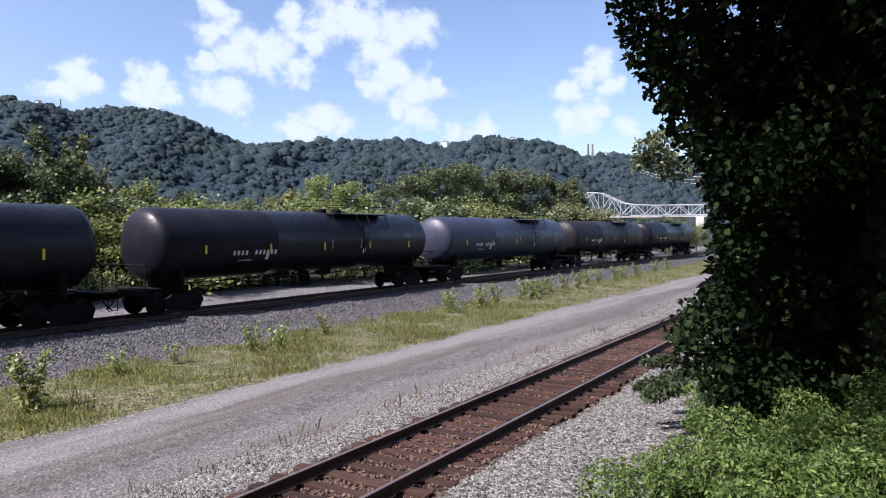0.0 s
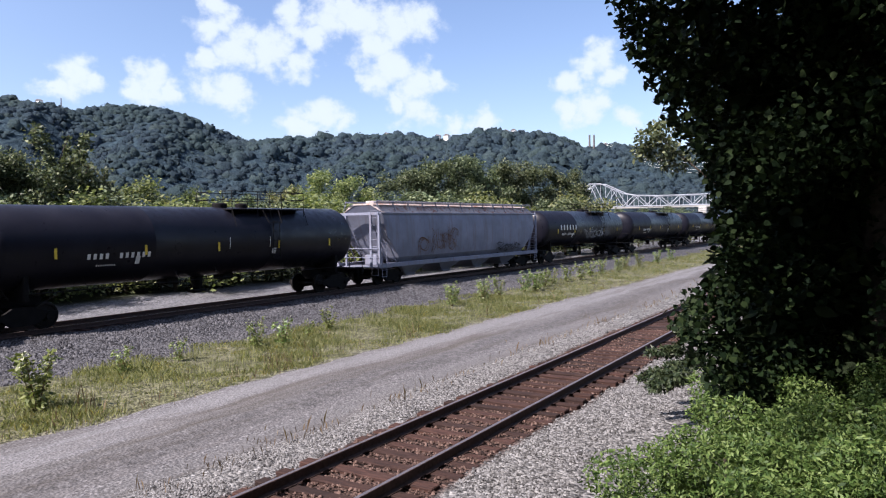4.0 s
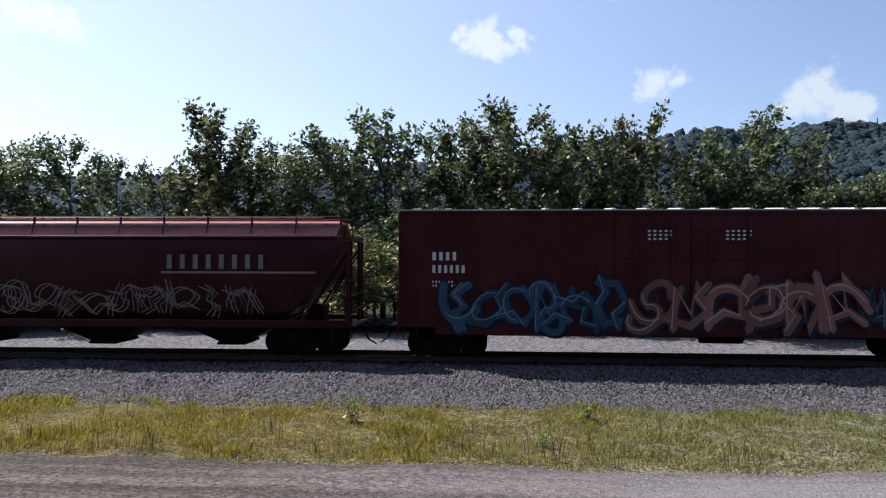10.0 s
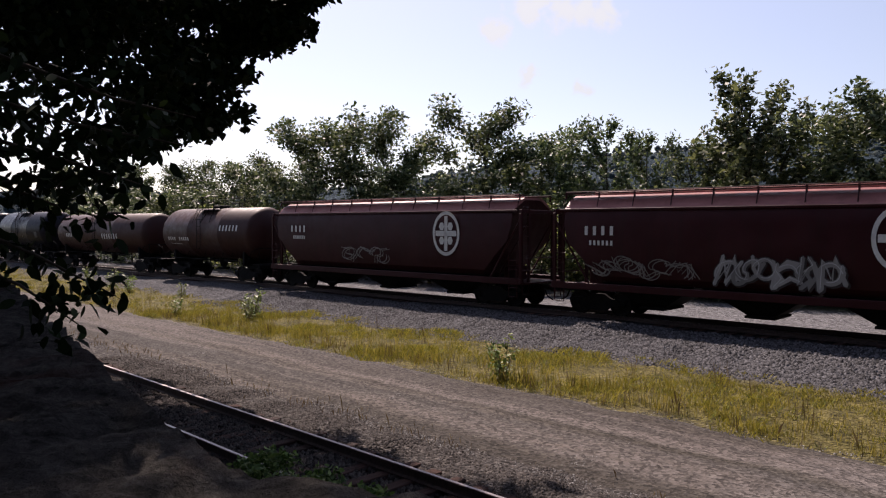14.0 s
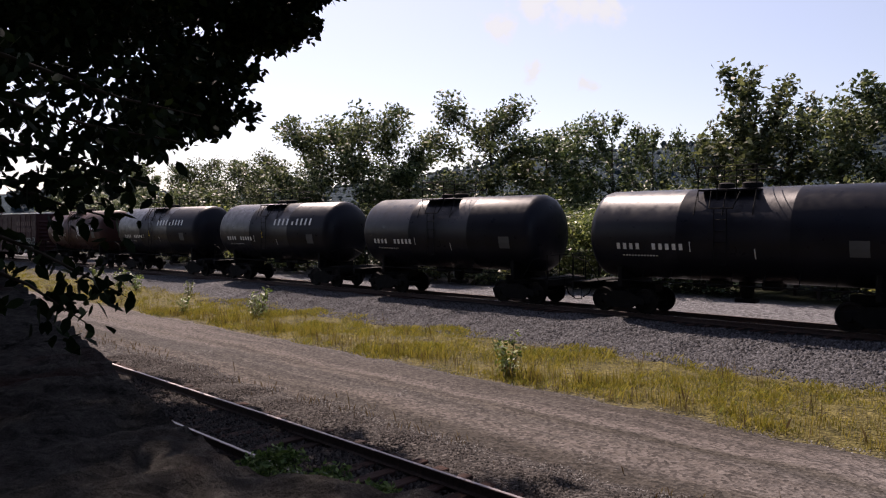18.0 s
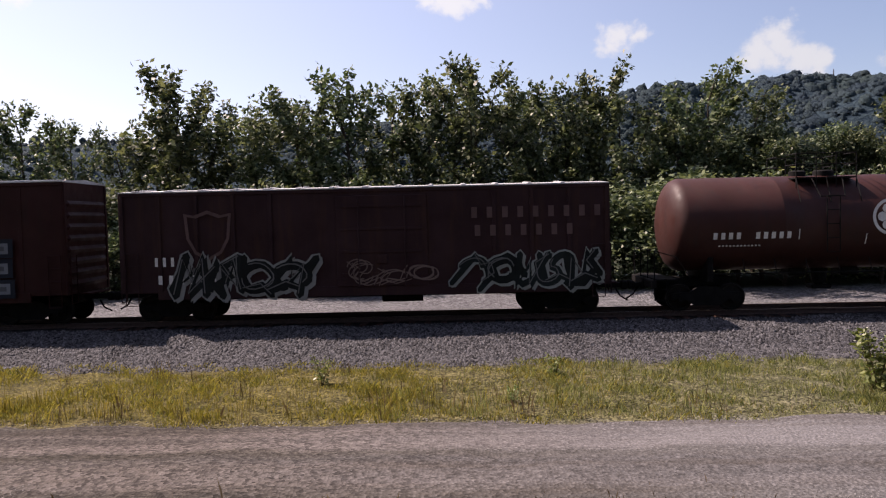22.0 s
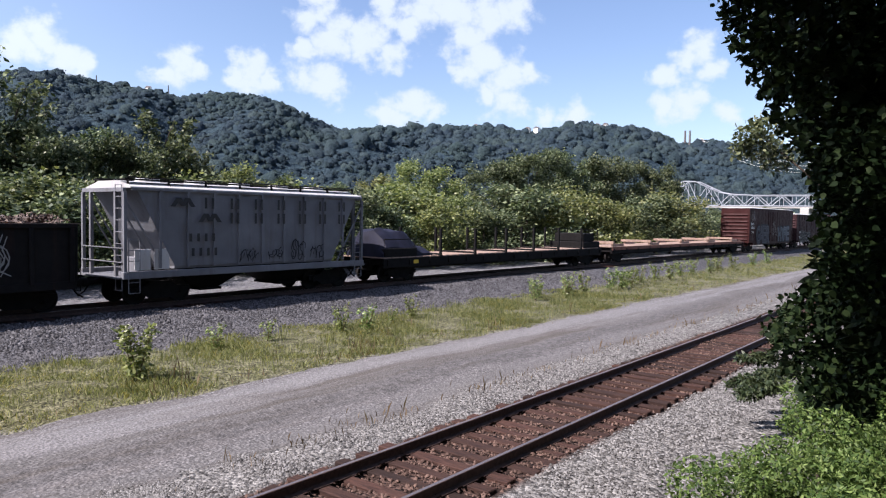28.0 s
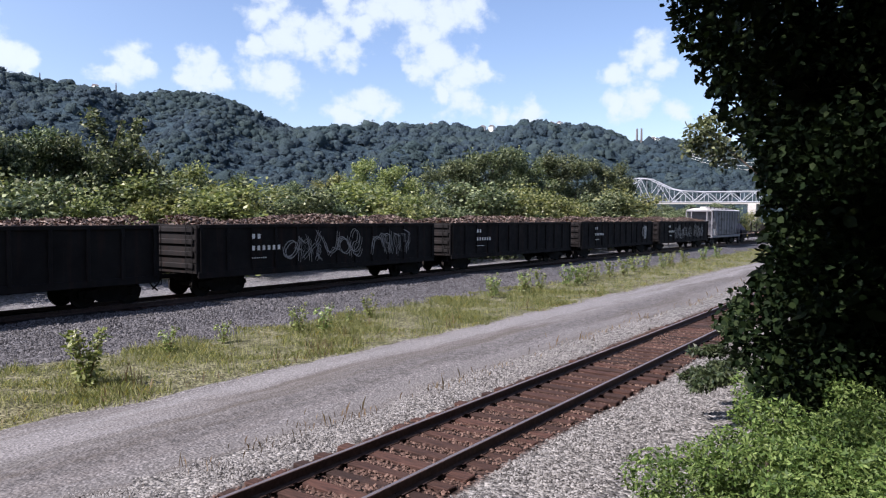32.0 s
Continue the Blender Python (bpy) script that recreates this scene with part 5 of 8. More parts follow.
# ---- the freight train ----
P = {
    "black": paint("tank_black", (0.0072, 0.0072, 0.0125), (0.014, 0.013, 0.016), 0.2, 0.34, 0.0, 0.17),
    "black_dull": paint("tank_black_dull", (0.011, 0.01, 0.014), (0.034, 0.026, 0.025), 0.3, 0.46, 0.0, 0.22),
    "blue_grey": paint("tank_blue_grey", (0.022, 0.026, 0.05), (0.03, 0.03, 0.03), 0.4, 0.42, 0.0, 0.4),
    "slate": paint("tank_slate", (0.06, 0.07, 0.105), (0.035, 0.035, 0.04), 0.35, 0.42, 0.0, 0.4),
    "brown_tank": paint("tank_brown", (0.042, 0.0135, 0.011), (0.022, 0.018, 0.018), 0.45, 0.5, 0.0, 0.22),
    "oxide": paint("boxcar_oxide", (0.062, 0.0078, 0.0098), (0.03, 0.014, 0.014), 0.45, 0.5),
    "oxide_dark": paint("boxcar_oxide_dark", (0.055, 0.0095, 0.0115), (0.025, 0.016, 0.016), 0.45, 0.5),
    "orange_red": paint("boxcar_orange", (0.031, 0.0068, 0.0062), (0.018, 0.01, 0.008), 0.5, 0.55),
    "maroon": paint("boxcar_maroon", (0.032, 0.0135, 0.0155), (0.07, 0.032, 0.018), 0.5, 0.6),
    "green": paint("boxcar_green", (0.016, 0.06, 0.036), (0.03, 0.04, 0.03), 0.4, 0.5),
    "white": paint("reefer_white", (0.52, 0.52, 0.55), (0.3, 0.26, 0.22), 0.4, 0.5),
    "grey": paint("hopper_grey", (0.19, 0.205, 0.26), (0.13, 0.075, 0.05), 0.5, 0.55),
    "pale_grey": paint("hopper_pale_grey", (0.15, 0.155, 0.17), (0.08, 0.065, 0.055), 0.45, 0.55),
    "hopper_red": paint("hopper_red", (0.038, 0.0064, 0.0086), (0.02, 0.012, 0.011), 0.45, 0.45),
    "hopper_green": paint("hopper_green", (0.02, 0.027, 0.019), (0.035, 0.028, 0.02), 0.55, 0.6),
    "olive": paint("hopper_olive", (0.048, 0.044, 0.027), (0.04, 0.03, 0.022), 0.55, 0.6),
    "gondola": paint("gondola_black", (0.008, 0.0075, 0.008), (0.035, 0.018, 0.014), 0.5, 0.8, 0.0, 0.12),
    # hopper red lightened to pink: sun and sky on the roof put into its colour
    "roof_lit": paint("roof_lit", (0.3, 0.12, 0.11), (0.12, 0.05, 0.04), 0.5, 0.4),
    "roof_metal": paint("roof_metal", (0.5, 0.5, 0.5), (0.3, 0.22, 0.18), 0.5, 0.45, 0.2),
    "roof_rust": paint("roof_rust", (0.42, 0.36, 0.33), (0.24, 0.08, 0.04), 1.6, 0.7),
    "deck": plain("deck_wood", (0.22, 0.15, 0.115), 0.8, 0.3, 0, 4),
    "tarp": plain("tarp", (0.008, 0.009, 0.02), 0.7, 0.4, 0, 2, 0.2),
    "rust": plain("rust", (0.16, 0.065, 0.04), 0.85, 0.4, 0, 5),
}


def truck_meshes():
    """A two-axle truck: side frames with spring nests, bolster, wheel sets."""
    f = Shape()
    for s in (-1, 1):
        y = s * 0.99
        prof = [(-1.2, 0.42), (-1.2, 0.62), (-0.62, 0.66), (-0.32, 0.84), (0.32, 0.84), (0.62, 0.66), (1.2, 0.62), (1.2, 0.42), (0.72, 0.4), (0.42, 0.2), (-0.42, 0.2), (-0.72, 0.4)]
        f.prism(prof, y - 0.07, y + 0.07, "y")
        for x in (-0.89, 0.89):
            f.lathe([(y - 0.1, 0.11), (y - 0.1, 0.13), (y + 0.1, 0.13), (y + 0.1, 0.11)], 12, "y", (x, 0, 0.46))
        for x in (-0.14, 0.0, 0.14):
            f.lathe([(0.3, 0.05), (0.62, 0.05)], 8, "z", (x, y - s * 0.02, 0))
    f.box(-0.2, 0.2, -1.05, 1.05, 0.6, 0.82, 0.03)
    w = Shape()
    for s in (-1, 1):
        y = s * 0.7525
        prof = [(-0.065, 0.06), (-0.065, 0.16), (-0.02, 0.2), (-0.02, 0.38), (-0.065, 0.4), (-0.065, 0.455), (0.045, 0.46), (0.05, 0.49), (0.075, 0.485), (0.075, 0.4), (0.03, 0.38), (0.03, 0.2), (0.065, 0.16), (0.065, 0.06)]
        w.lathe([(y - s * a, r) for a, r in prof], 24, "y", (0, 0, 0))
    w.lathe([(-0.95, 0.07), (0.95, 0.07)], 12, "y")
    return f.mesh("truck", M["dark_steel"]), w.mesh("wheelset", M["wheel"], 40.0)


TRUCK, WHEELS = truck_meshes()
COUPLER = Shape().box(-0.75, 0.12, -0.09, 0.09, 0.78, 0.95, 0.02).box(0.1, 0.34, -0.2, 0.16, 0.72, 1.02, 0.05).tube(
    [(-0.1, -0.25, 0.75), (0.05, -0.3, 0.5), (0.3, -0.25, 0.35)], 0.03).mesh("coupler", M["dark_steel"])


def running_gear(car, L, inset=2.1):
    """Trucks and couplers under a car of length L over the couplers."""
    for s in (-1, 1):
        t = part("truck", TRUCK, None, car, at=(s * (L / 2 - inset - 0.4), 0, 0))
        for x in (-0.89, 0.89):
            part("wheelset", WHEELS, None, t, at=(x, 0, 0.46))
        c = part("coupler", COUPLER, None, car, at=(s * (L / 2 - 0.34), 0, 0))
        if s < 0:
            c.rotation_euler = (0, 0, math.pi)


def ladder(s, x, y, z0, z1, w=0.4, along="x", n=None):
    n = n or max(2, int((z1 - z0) / 0.38))
    for d in (-w / 2, w / 2):
        p = (x + d, y) if along == "x" else (x, y + d)
        s.tube([(p[0], p[1], z0), (p[0], p[1], z1)], 0.018, 5)
    for k in range(n + 1):
        z = z0 + (z1 - z0) * k / n
        a, b = ((x - w / 2, y, z), (x + w / 2, y, z)) if along == "x" else ((x, y - w / 2, z), (x, y + w / 2, z))
        s.tube([a, b], 0.014, 5)
    return s


def bars(rows, on):
    """Plain bars for worn letters: (x, z, letters, height, width of one); large ones come singly."""
    small, single = Shape(), []
    for x, z, n, h, w in rows:
        for k in range(n):
            x0 = x + k * w * 1.5
            x1 = x0 + w * (0.78 if h < 0.3 else 0.55)
            q = [on(x0, z), on(x1, z), on(x1, z + h / 2), on(x0, z + h / 2), on(x1, z + h), on(x0, z + h)]
            if h >= 0.18:
                single.append(Shape().add(q, [(0, 1, 2, 3), (3, 2, 4, 5)]))
            else:
                small.add(q, [(0, 1, 2, 3), (3, 2, 4, 5)])
    return small, single


def put_bars(car, name, rows, on, mat):
    small, single = bars(rows, on)
    if small.v:
        part(name, small, mat, car)
    for s in single:
        part("letter_bar", s, mat, car)


def marks(car, name, rows, y, mat):
    put_bars(car, name, rows, lambda x, z: (x, y, z), mat)


GRAF = {}


def graf_mat(c):
    if c not in GRAF:
        GRAF[c] = paint("spray_paint", tuple(x * 0.45 for x in c), tuple(x * 0.2 for x in c), 0.5, 0.55)
    return GRAF[c]


def ribbon(s, pts, w, y):
    """A flat sprayed stroke of width w through (x, z) points, in the plane of the car's side."""
    n, V = len(pts), []
    for k, (x, z) in enumerate(pts):
        xa, za = pts[max(0, k - 1)]
        xb, zb = pts[min(n - 1, k + 1)]
        d = math.hypot(xb - xa, zb - za) or 1.0
        ww = w * (0.86 if k in (0, n - 1) else 1.0)
        nx, nz = -(zb - za) / d * ww / 2, (xb - xa) / d * ww / 2
        V += [(x + nx, y, z + nz), (x - nx, y, z - nz)]
    for k, g in ((0, -1), (n - 1, 1)):
        x, z = pts[k]
        xa, za = pts[1 if k == 0 else n - 2]
        d = math.hypot(x - xa, z - za) or 1.0
        V.append((x + (x - xa) / d * w * 0.42, y, z + (z - za) / d * w * 0.42))
    F = [(2 * k, 2 * k + 1, 2 * k + 3, 2 * k + 2) for k in range(n - 1)] + [(0, 2 * n, 1), (2 * n - 2, 2 * n - 1, 2 * n + 1)]
    return s.add(V, F)


def swirl(rnd):
    """One abstract form in the unit square, as strokes: rings, bows, hooks, arrows and zigzags, turned at random."""
    def arc(cx, cz, rx, rz, a, b, n=11):
        return [(cx + rx * math.cos(radians(a + (b - a) * k / (n - 1))), cz + rz * math.sin(radians(a + (b - a) * k / (n - 1)))) for k in range(n)]
    forms = [
        lambda: arc(0.5, 0.5, 0.42, 0.34, rnd.uniform(0, 360), rnd.uniform(420, 560), 14),
        lambda: arc(0.3, 0.66, 0.34, 0.3, 200, -40) + arc(0.66, 0.28, 0.3, 0.3, 150, 380),
        lambda: [(0.05, 0.05), (0.3, 0.95), (0.48, 0.3), (0.72, 0.98), (0.95, 0.1)],
        lambda: [(-0.08, 0.2), (0.35, 0.34), (0.7, 0.1), (0.92, 0.55), (1.16, 0.95)],
        lambda: arc(0.5, 0.3, 0.5, 0.5, 170, 15) + [(1.05, 0.02)],
        lambda: [(0.1, 1.02), (0.32, 0.7), (0.12, 0.4), (0.45, 0.06), (0.98, 0.18)],
        lambda: [(0.86, 1.0), (0.5, 0.82), (0.62, 0.5), (0.3, 0.36), (0.42, -0.04)],
    ]
    out = []
    for k in range(rnd.choice((2, 3, 3))):
        q = rnd.choice(forms)()
        mx, mz, turn = rnd.choice((1, -1)), rnd.choice((1, 1, -1)), radians(rnd.uniform(-28, 28))
        q = [((u - 0.5) * mx, (v - 0.5) * mz) for u, v in q]
        q = [(0.5 + u * math.cos(turn) - v * math.sin(turn), 0.5 + u * math.sin(turn) + v * math.cos(turn)) for u, v in q]
        out.append([(u, min(1.05, max(-0.05, v))) for u, v in q])
    return out


def graffiti(car, x0, x1, z0, z1, y, n, fill, line, seed, back=None, light=None):
    """Sprayed bubble forms: a wide outline, the fill, and a thin pale highlight, in thin layers."""
    rnd = random.Random(seed)
    w, h = (x1 - x0) / n, z1 - z0
    if back:
        edge = [(x0 - 0.2 + (x1 - x0 + 0.4) * k / 24, z1 + rnd.uniform(-0.16, 0.16) * h) for k in range(25)]
        edge += [(x1 + 0.2 - (x1 - x0 + 0.4) * k / 24, z0 + rnd.uniform(-0.1, 0.1) * h) for k in range(25)]
        part("graffiti_cloud", Shape().add([(x, y - 0.002, z) for x, z in edge], [tuple(range(len(edge)))]), graf_mat(back), car)
    pale = light or tuple(min(1.0, 0.25 + 1.5 * q) for q in fill)
    for k in range(n):
        lean, lift, grow = rnd.uniform(-0.12, 0.3), rnd.uniform(-0.07, 0.07) * h, rnd.uniform(0.96, 1.14)
        strokes = []
        for st in swirl(rnd):
            q = [(x0 + k * w + (u + lean * (v - 0.5) + 0.03 * math.sin(9 * v + seed)) * w * 1.2, z0 + lift + v * h * grow) for u, v in st]
            strokes.append(q)
        t = min(w, h) * rnd.uniform(0.2, 0.3)
        o, f, hi = Shape(), Shape(), Shape()
        for i, q in enumerate(strokes):
            d = 0.0007 * k + 0.0002 * i
            ribbon(o, q, t * 1.55, y - 0.004 - d)
            ribbon(o, [(x + 0.3 * t, z - 0.28 * t) for x, z in q], t * 1.2, y - 0.003 - d)
            ribbon(f, q, t, y - 0.012 - d)
            ribbon(hi, [(x - 0.18 * t, z + 0.2 * t) for x, z in q[:max(2, len(q) * 2 // 3)]], t * 0.16, y - 0.02 - d)
        g = part("graffiti", o, graf_mat(line), car, "sprayed graffiti letter")
        part("fill", f, graf_mat(tuple(round(min(1.0, q * (0.7, 0.9, 1.1)[(k + seed) % 3]), 3) for q in fill)), g)
        part("highlight", hi, graf_mat(pale), g)


def glyph(ch, grow):
    """Outline of one letter of the built-in font, as points in the unit square and faces."""
    cu = bpy.data.curves.new("letter", "FONT")
    cu.body, cu.offset, cu.resolution_u = ch, grow, 3
    ob = bpy.data.objects.new("letter", cu)
    me = bpy.data.meshes.new_from_object(ob)
    v = [tuple(q.co) for q in me.vertices]
    f = [tuple(q.vertices) for q in me.polygons]
    for block, data in ((bpy.data.objects, ob), (bpy.data.curves, cu), (bpy.data.meshes, me)):
        block.remove(data)
    return v, f


def word_graffiti(car, word, x0, x1, z0, z1, y, fill, line, seed):
    """Sprayed block letters with a dark outline and a few pale strokes."""
    rnd = random.Random(seed)
    w = (x1 - x0) / len(word)
    for k, ch in enumerate(word):
        v0, _ = glyph(ch, 0.0)
        bx0, bx1 = min(p[0] for p in v0), max(p[0] for p in v0)
        sx, sz = w * 0.98 / (bx1 - bx0), (z1 - z0) / max(p[1] for p in v0)
        lean, lift = rnd.uniform(-0.08, 0.16), rnd.uniform(-0.08, 0.08)

        def spread(grow, layer):
            v, f = glyph(ch, grow)
            return Shape().add([(x0 + k * w + (p[0] - bx0) * sx + lean * p[1] * sz, y - layer - 0.0006 * k, z0 + lift + p[1] * sz) for p in v], f)
        g = part("graffiti", spread(0.095, 0.004), graf_mat(line), car, "sprayed graffiti letter")
        part("fill", spread(0.035, 0.010), graf_mat(fill), g)
        part("core", spread(-0.01, 0.016), graf_mat(tuple(min(1, q * 0.5) for q in fill)), g)


def tag(car, x0, x1, z0, z1, y, n, col, seed):
    """A tag in thin sprayed outline: open bubble forms and a flourish."""
    rnd = random.Random(seed)
    n = max(2, n * 2 // 3)
    w, h = (x1 - x0) / n, z1 - z0
    for k in range(n):
        s = Shape()
        lean, lift, grow = rnd.uniform(-0.1, 0.35), rnd.uniform(-0.1, 0.1) * h, rnd.uniform(0.8, 1.15)
        for i, st in enumerate(swirl(rnd)):
            q = [(x0 + k * w + (u + lean * (v - 0.5)) * w, z0 + lift + v * h * grow) for u, v in st]
            ribbon(s, q, 0.04, y - 0.004 - 0.0006 * k - 0.0002 * i)
            if w > 0.6:
                ribbon(s, [(x + 0.16 * w, z - 0.06 * h) for x, z in q], 0.035, y - 0.008 - 0.0006 * k - 0.0002 * i)
        part("tag", s, graf_mat(col), car, "thin sprayed tag")


def disc_mark(car, x, z, rx, rz, y, mat, inner=None, name="emblem"):
    s = Shape()
    n = 28
    o = [(x + rx * math.cos(2 * math.pi * k / n), y, z + rz * math.sin(2 * math.pi * k / n)) for k in range(n)]
    i = [(x + rx * 0.84 * math.cos(2 * math.pi * k / n), y, z + rz * 0.84 * math.sin(2 * math.pi * k / n)) for k in range(n)]
    s.add(o + i, [(k, (k + 1) % n, n + (k + 1) % n, n + k) for k in range(n)])
    if inner == "cross":
        for a, b in ((0.12, 0.78), (0.78, 0.12)):
            s.add([(x - rx * a, y - 0.002, z - rz * b), (x + rx * a, y - 0.002, z - rz * b), (x + rx * a, y - 0.002, z + rz * b), (x - rx * a, y - 0.002, z + rz * b)], [(0, 1, 2, 3)])
        for k in range(4):
            a = math.pi / 4 + k * math.pi / 2
            c = (x + rx * 0.45 * math.cos(a), z + rz * 0.45 * math.sin(a))
            s.add([(c[0] + rx * 0.2 * math.cos(t), y - 0.003, c[1] + rz * 0.2 * math.sin(t)) for t in (0, 1.05, 2.1, 3.14, 4.2, 5.25)], [tuple(range(6))])
    elif inner == "tree":
        s.add([(x - rx * 0.06, y - 0.002, z - rz * 0.7), (x + rx * 0.06, y - 0.002, z - rz * 0.7), (x + rx * 0.06, y - 0.002, z + rz * 0.75), (x - rx * 0.06, y - 0.002, z + rz * 0.75)], [(0, 1, 2, 3)])
        for k in range(4):
            zz = z + rz * (0.55 - 0.3 * k)
            ww = rx * (0.2 + 0.12 * k)
            for g in (-1, 1):
                s.add([(x, y - 0.003, zz), (x + g * ww, y - 0.003, zz - rz * 0.3), (x + g * ww, y - 0.003, zz - rz * 0.14), (x, y - 0.003, zz + rz * 0.14)], [(0, 1, 2, 3)])
    elif inner == "petals":
        for k in range(6):
            a = k * math.pi / 3
            c = (x + rx * 0.5 * math.cos(a), z + rz * 0.5 * math.sin(a))
            s.add([(c[0] + rx * 0.26 * math.cos(t), y - 0.003, c[1] + rz * 0.26 * math.sin(t)) for t in (0, 0.8, 1.57, 2.35, 3.14, 3.9, 4.7, 5.5)], [tuple(range(8))])
    return part(name, s, mat, car)


def tank_car(L, R, mat, label, panel=True, top_rail=True):
    """A tank on stub sills with a walkway, valve housing, ladders and end platforms."""
    car = thing("tank_car", label, "tank car", group="freight train")
    zc = 1.32 + R
    h = L / 2 - 1.15
    prof = [(-h, 0.05)] + [(-h + 0.62 * (1 - math.cos(t)), R * math.sin(t) ** 0.85) for t in (0.25, 0.5, 0.75, 1.0, 1.25, 1.57)]
    prof += [(-h / 3, R), (-h / 3 + 0.02, R + 0.006), (-h / 3 + 0.04, R), (h / 3, R), (h / 3 + 0.02, R + 0.006), (h / 3 + 0.04, R)]
    prof += [(h - 0.62 * (1 - math.cos(t)), R * math.sin(t) ** 0.85) for t in (1.57, 1.25, 1.0, 0.75, 0.5, 0.25)] + [(h, 0.05)]
    part("tank", Shape().lathe(prof, 40, "x", (0, 0, zc)), mat, car, smooth=35.0)
    for s in (-1, 1):
        a, b = sorted((s * (h - 2.4), s * (L / 2 - 0.5)))
        part("stub_sill", Shape().box(a, b, -0.32, 0.32, 0.78, 1.12, 0.03), M["dark_steel"], car)
        part("bolster", Shape().box(s * (h - 1.4) - 0.09, s * (h - 1.4) + 0.09, -1.2, 1.2, 1.0, zc - R * 0.62, 0.02), M["dark_steel"], car)
        a, b = sorted((s * (h - 0.25), s * (L / 2 - 0.68)))
        part("end_platform", Shape().box(a, b, -1.45, 1.45, 1.1, 1.15), M["dark_steel"], car)
        part("end_sill", Shape().box(s * (L / 2 - 0.6) - 0.08, s * (L / 2 - 0.6) + 0.08, -1.45, 1.45, 0.86, 1.12, 0.02), M["dark_steel"], car)
        part("skid", Shape().box(s * h * 0.16 - 0.3, s * h * 0.16 + 0.3, -0.35, 0.35, zc - R - 0.22, zc - R + 0.06, 0.04), M["dark_steel"], car)
    for k in range(5 if L > 18 else 0):
        x = (-0.84 + 0.42 * k) * (h - 0.9)
        a = math.radians(-8)
        y0, zz = -R * math.cos(a) - 0.012, zc + R * math.sin(a)
        part("reflector", Shape().box(x - 0.05, x + 0.05, y0, y0 + 0.02, zz - 0.2, zz + 0.2), M["yellow_mark"], car, "yellow reflective strip")
    rails = Shape()
    for s in (-1, 1):
        xe = s * (L / 2 - 0.62)
        for y in (-1.4, -0.5, 0.5, 1.4):
            rails.tube([(xe, y, 1.12), (xe, y, 2.1)], 0.02, 5)
        rails.tube([(xe, -1.4, 2.1), (xe, 1.4, 2.1)], 0.02, 5)
        ladder(rails, xe - s * 0.2, -1.42, 0.45, 1.15, 0.4)
        rails.tube([(xe, -1.4, 2.1), (xe - s * 0.7, -1.44, 1.9), (xe - s * 1.2, -1.44, 1.15)], 0.018, 5)
    for y in (-1, 1):
        rails.tube([(-h + 1.2, y * 1.5, 1.3), (h - 1.2, y * 1.5, 1.3)], 0.022, 5)
        for k in range(9):
            x = -h + 1.4 + (2 * h - 2.8) * k / 8
            rails.tube([(x, y * 1.5, 1.3), (x, y * (R - 0.35), zc - R * 0.72)], 0.014, 4)
    part("handrail", rails, M["dark_steel"], car)
    zt = zc + R
    mid, hw = (3.4, 2.3) if L > 18 else (-0.3, 1.0)
    for y0, y1 in ((-1.15, -0.45), (0.45, 1.15)):
        part("walkway", Shape().box(mid - hw, mid + hw, y0, y1, zt - 0.14, zt - 0.09), M["dark_steel"], car)
    for y in (-1.15, 1.15):
        for k in range(4):
            x = mid - hw + 2 * hw * k / 3
            part("railing_post", Shape().tube([(x, y, zt - 0.45), (x, y, zt + 0.7)], 0.019, 5), M["dark_steel"], car)
        for z in (0.34, 0.7):
            r = y * 0.3
            part("top_rail", Shape().tube([(mid - hw, r, zt + z), (mid - hw, y, zt + z), (mid + hw, y, zt + z), (mid + hw, r, zt + z)], 0.018, 5), M["dark_steel"], car)
        for x in (mid - hw, mid, mid + hw):
            part("bracket", Shape().tube([(x, y, zt - 0.12), (x, y * R * 0.8, zc + R * 0.42)], 0.018, 4), M["dark_steel"], car)
    st = ladder(Shape(), mid, -R - 0.03, zc - R * 0.6, zc + R * 0.55, 0.42)
    st.tube([(mid - 0.5, -1.2, zt - 0.15), (mid - 0.4, -R * 0.99, zt - 0.75), (mid + 0.4, -R * 0.99, zt - 0.75), (mid + 0.5, -1.2, zt - 0.15)], 0.025, 5)
    part("side_ladder", st, M["dark_steel"], car)
    vx = mid - hw + 0.3 if L > 18 else mid + 0.45
    part("valve_housing", Shape().lathe([(zt - 0.1, 0.34), (zt + 0.14, 0.34), (zt + 0.19, 0.28), (zt + 0.2, 0.05)], 20, "z", (vx, 0, 0)), M["dark_steel"], car, smooth=35.0)
    part("manway", Shape().lathe([(zt - 0.1, 0.28), (zt + 0.14, 0.28), (zt + 0.18, 0.22), (zt + 0.2, 0.04)], 16, "z", (vx + (1.3 if L > 18 else -0.9), 0, 0)), M["dark_steel"], car, smooth=35.0)
    if L > 18:
        hx = -h - 0.0
        part("head_text", Shape().box(hx + 0.13, hx + 0.15, -0.75, -0.2, zc + 0.5, zc + 0.62).box(hx + 0.12, hx + 0.14, -0.7, -0.3, zc + 0.32, zc + 0.4), M["white_mark"], car)
    part("outlet", Shape().lathe([(0.75, 0.14), (0.85, 0.22), (1.45, 0.3)], 12, "z", (0, 0, 0)).box(-0.35, 0.35, -0.25, 0.25, 0.62, 0.76, 0.03), M["dark_steel"], car)
    running_gear(car, L)
    car["R"], car["zc"] = R, zc
    return car


